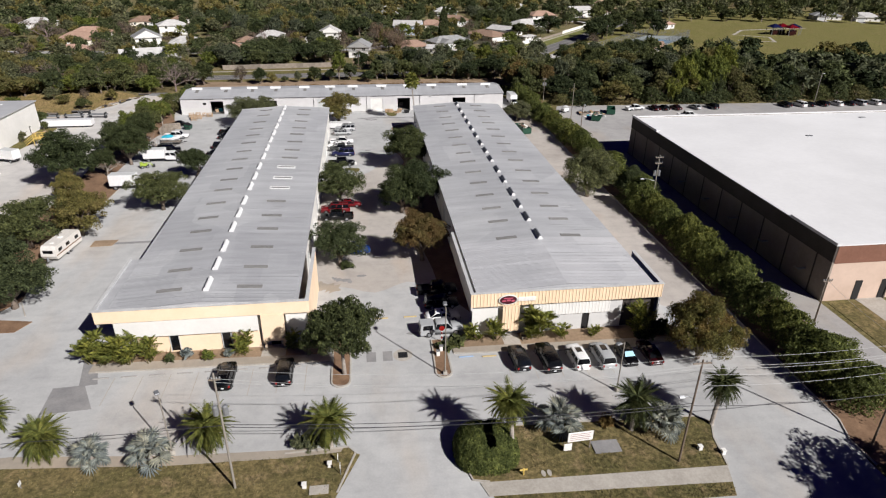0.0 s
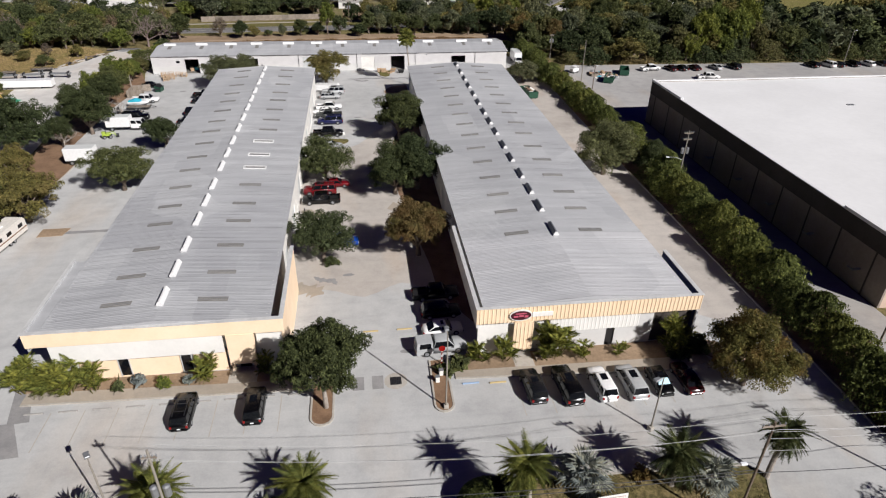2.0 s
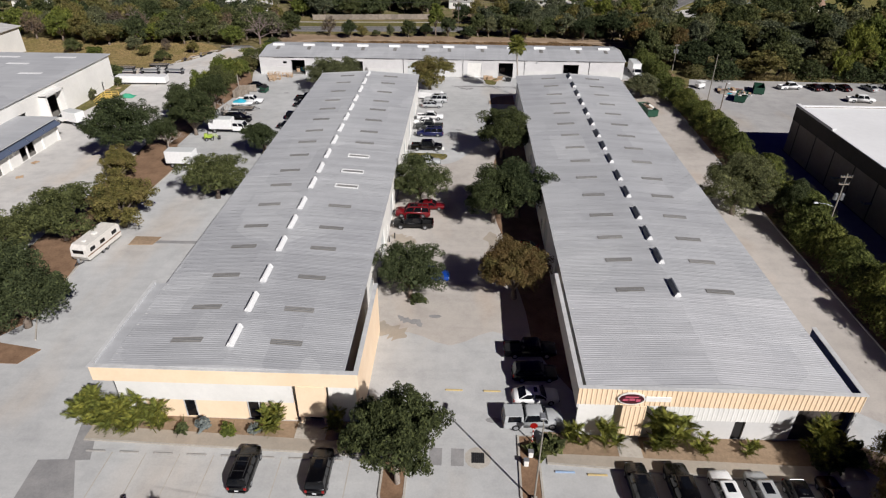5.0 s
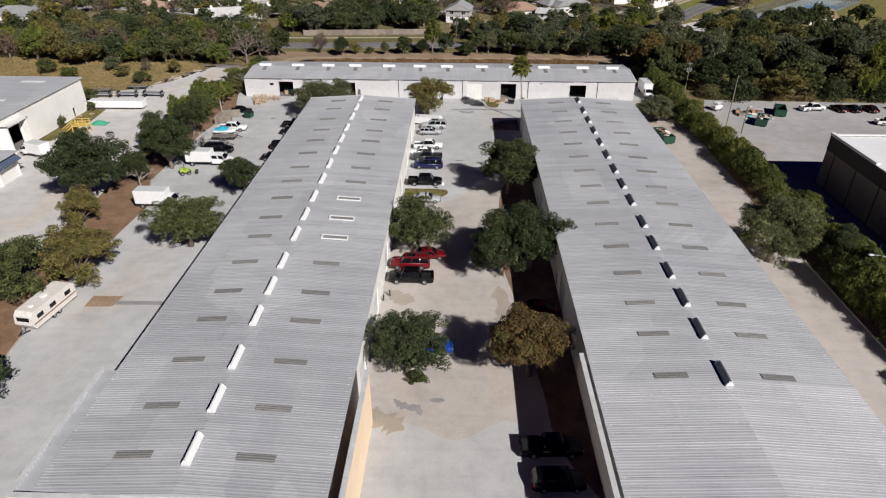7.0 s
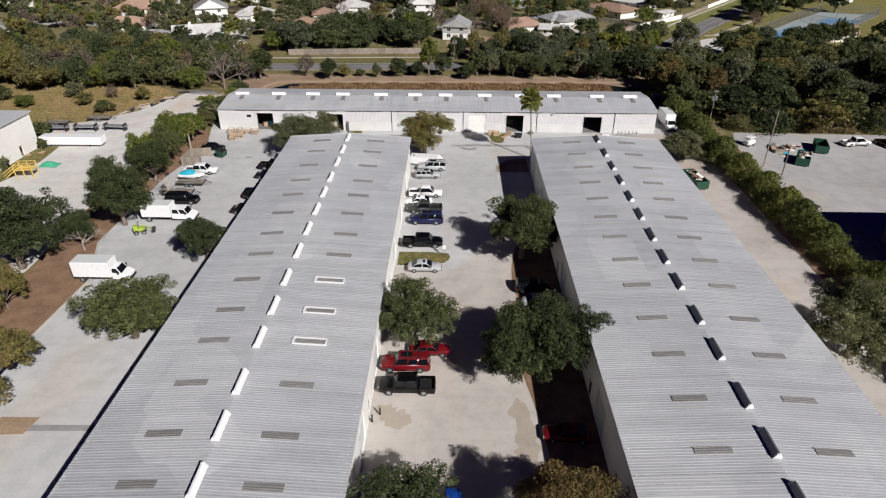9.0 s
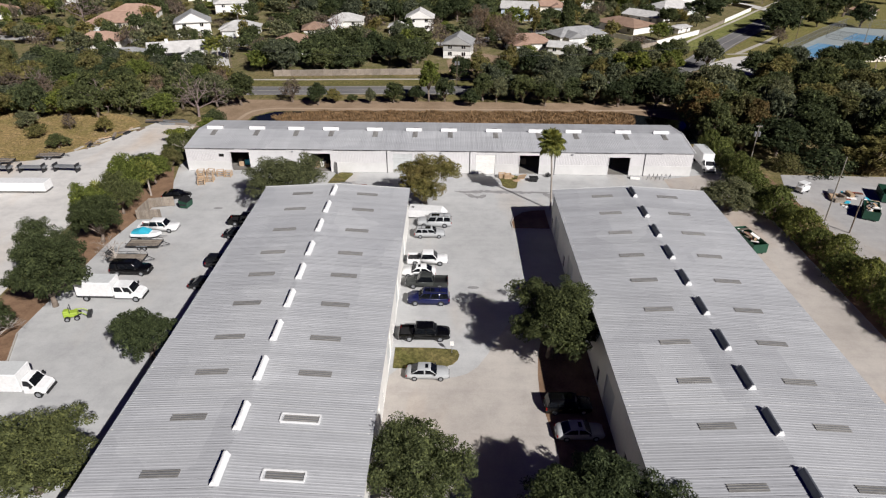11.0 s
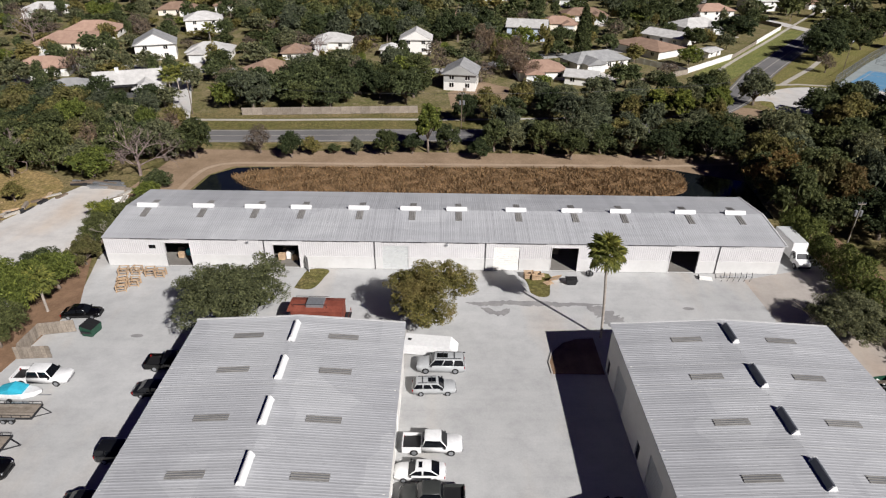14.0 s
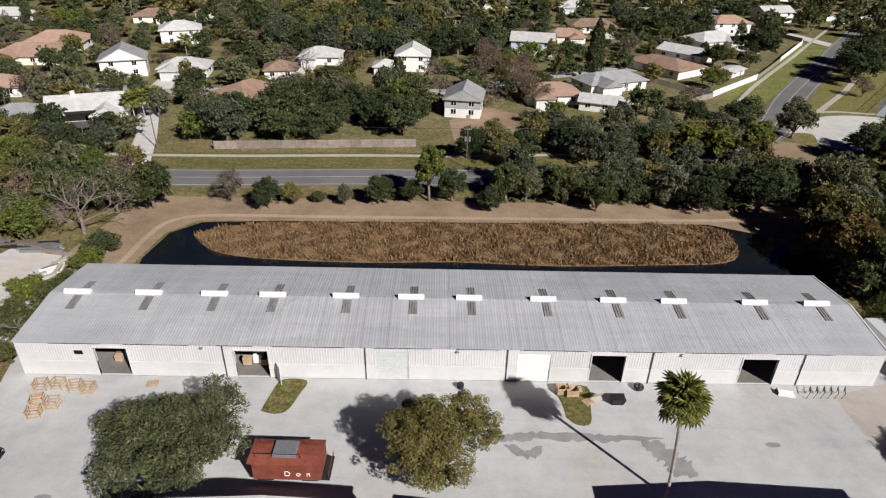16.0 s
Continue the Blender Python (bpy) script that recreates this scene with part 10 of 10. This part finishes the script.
part("solar_panel", Geo().box(-4, 3, 4.5, 6.5, 3.6, 3.7), M["dark"], c)
# park things
c = thing("playground", "playground with red and blue shade roofs", "playground", pose(246.0, 352.0, 0))
for x, y, m in ((-6, 0, "blue"), (0, 2, "red"), (6, 0, "blue"), (2, -4, "red")):
    part("shade_roof", Geo().rings([[(x - 3.4, y - 3.4, 4.2), (x + 3.4, y - 3.4, 4.2), (x + 3.4, y + 3.4, 4.2), (x - 3.4, y + 3.4, 4.2)], [(x - 0.2, y - 0.2, 6.0), (x + 0.2, y - 0.2, 6.0), (x + 0.2, y + 0.2, 6.0), (x - 0.2, y + 0.2, 6.0)]]), PAINTS["blue"] if m == "blue" else PAINTS["red"], c)
    part("play_tower", Geo().box(x - 1.5, x + 1.5, y - 1.5, y + 1.5, 0.0, 2.4), PAINTS["maroon"], c)
    for a in (-3, 3):
        for b in (-3, 3):
            part("post", Geo().box(x + a - 0.1, x + a + 0.1, y + b - 0.1, y + b + 0.1, 0, 4.25), M["steel"], c)
house(187.0, 384.0, 10.0, 8.0, 2.8, 30, "shingle_red", "white_wall", "park shelter with a red-brown roof")

# suburb trees keep clear of the houses and streets
CLEAR = [(hs[0], hs[1] - 4.5, max(hs[2], hs[3]) * 0.5 + 4.8) for hs in HOUSES] + [(x, y, 6) for x, y in ((-70, 262), (-74, 274), (-80, 290), (-86, 308), (-90, 318), (-40, 308), (-10, 310), (20, 330), (40, 338), (80, 366), (-120, 309), (-160, 312))]
CLEAR += [(-88, 266, 8), (2, 278, 10), (54, 305, 7), (66, 318, 6), (100, 335, 9), (80, 312, 7), (118, 352, 12), (107, 365, 11), (86, 350, 7), (124, 388, 10), (62, 312, 9), (86, 338, 7), (146, 410, 9), (136, 374, 10), (160, 400, 10), (108, 318, 11), (92, 296, 14), (105, 286, 14), (-3, 266, 4)]
MIXED = ["far_oak", "far_oak", "far_oak", "far_dark", "far_grey", "far_grey", "far_olive", "far_olive", "far_bright", "far_brown"]
scatter([(-64, 261.5), (-40, 264), (-14, 268), (-8, 282), (-14, 300), (-64, 292)], 6.2, ["far_oak", "far_dark", "far_oak", "far_grey"], (4.0, 6.2), (7, 10.5), "suburb trees", CLEAR + [(-58, 288, 10), (-26, 264, 10)])
scatter([(-190, 262), (-66, 264), (-14, 284), (30, 284), (60, 295), (96, 345), (135, 410), (60, 420), (-190, 420)], 7.6, MIXED, (1.6, 5.8), (3.0, 9.0), "suburb trees", CLEAR, 3)
scatter([(-66, 352), (-30, 350), (8, 352), (14, 384), (-30, 420), (-90, 424)], 6.4, ["far_oak", "far_dark", "far_grey", "far_olive"], (4, 6), (7, 11), "suburb trees", CLEAR, 3)
scatter([(-96, 384), (-60, 370), (-70, 420), (-110, 420)], 6.4, ["far_oak", "far_dark", "far_grey"], (4, 6), (7, 11), "suburb trees", CLEAR, 3)
scatter([(74, 392), (100, 396), (104, 430), (70, 436)], 6.4, ["far_dark", "far_oak", "far_grey"], (4, 6), (7, 11), "suburb trees", CLEAR, 3)
scatter([(-300, 420), (60, 420), (135, 410), (150, 440), (200, 540), (-330, 540)], 12.0, ["far_oak", "far_dark", "far_grey", "far_olive"], (4.0, 7.0), (6, 11), "distant suburb", CLEAR, 12)
scatter([(-420, 200), (-190, 235), (-190, 420), (-300, 420), (-420, 420)], 11.0, ["far_oak", "far_dark", "far_grey"], (4.5, 7.0), (7, 11), "distant suburb", CLEAR, 12)
scatter([(-150, 239.5), (-78, 240), (-78, 266), (-150, 262)], 6.0, ["far_oak", "far_grey", "far_dark", "far_olive"], (3.6, 5.2), (6, 9), "suburb trees", [(x, 244.5, 5) for x in range(-150, -100, 8)], 1)
scatter([(112, 252), (330, 232), (420, 300), (340, 285), (128, 292)], 17.0, ["far_dark", "far_oak", "far_grey", "far_olive"], (4.5, 6.5), (7, 10), "park trees", [(205, 285, 14), (137, 292, 14), (250, 290, 30), (300, 290, 20)], 10)
scatter([(150, 405), (240, 420), (420, 380), (480, 480), (420, 560), (210, 560)], 14.0, ["far_dark", "far_oak", "far_grey"], (4.5, 7), (7, 12), "park trees", CLEAR, 10)
KINDS["conifer"] = [dome_tree(131, 3.2, 17.0, 7000, 0.36, "leaf_dark", 0.3, 0.85, 0.22)]
HEIGHT["conifer"], RADIUS["conifer"], LABEL["conifer"] = 17.0, 3.2, "tall dark conifer among the houses"
plant("conifer", 42.2, 339.0, 3.4, 16.5)
for x, y in ((-80.5, 281.0), (-79.0, 284.0), (-82.0, 279.0), (-95, 350), (-118, 300)):
    palm("fan", x, y, 5.0, 18, "garden palm beside a house", radius=0.16, scale=1.5, low=-40, high=75, group="garden palms")

# ---- roof sheets, piece by piece ----
lay_sheets(roof_a, A_X0, A_X1, A_Y0 - 0.55, A_Y1, EAVE, RIDGE, M["roof"], over=(0.14, 0.35))
lay_sheets(roof_b, B_X0, B_X1, B_Y0 - 0.5, B_Y1, EAVE, RIDGE, M["roof"], M["roof_b"], 78.3)
lay_rear_sheets()
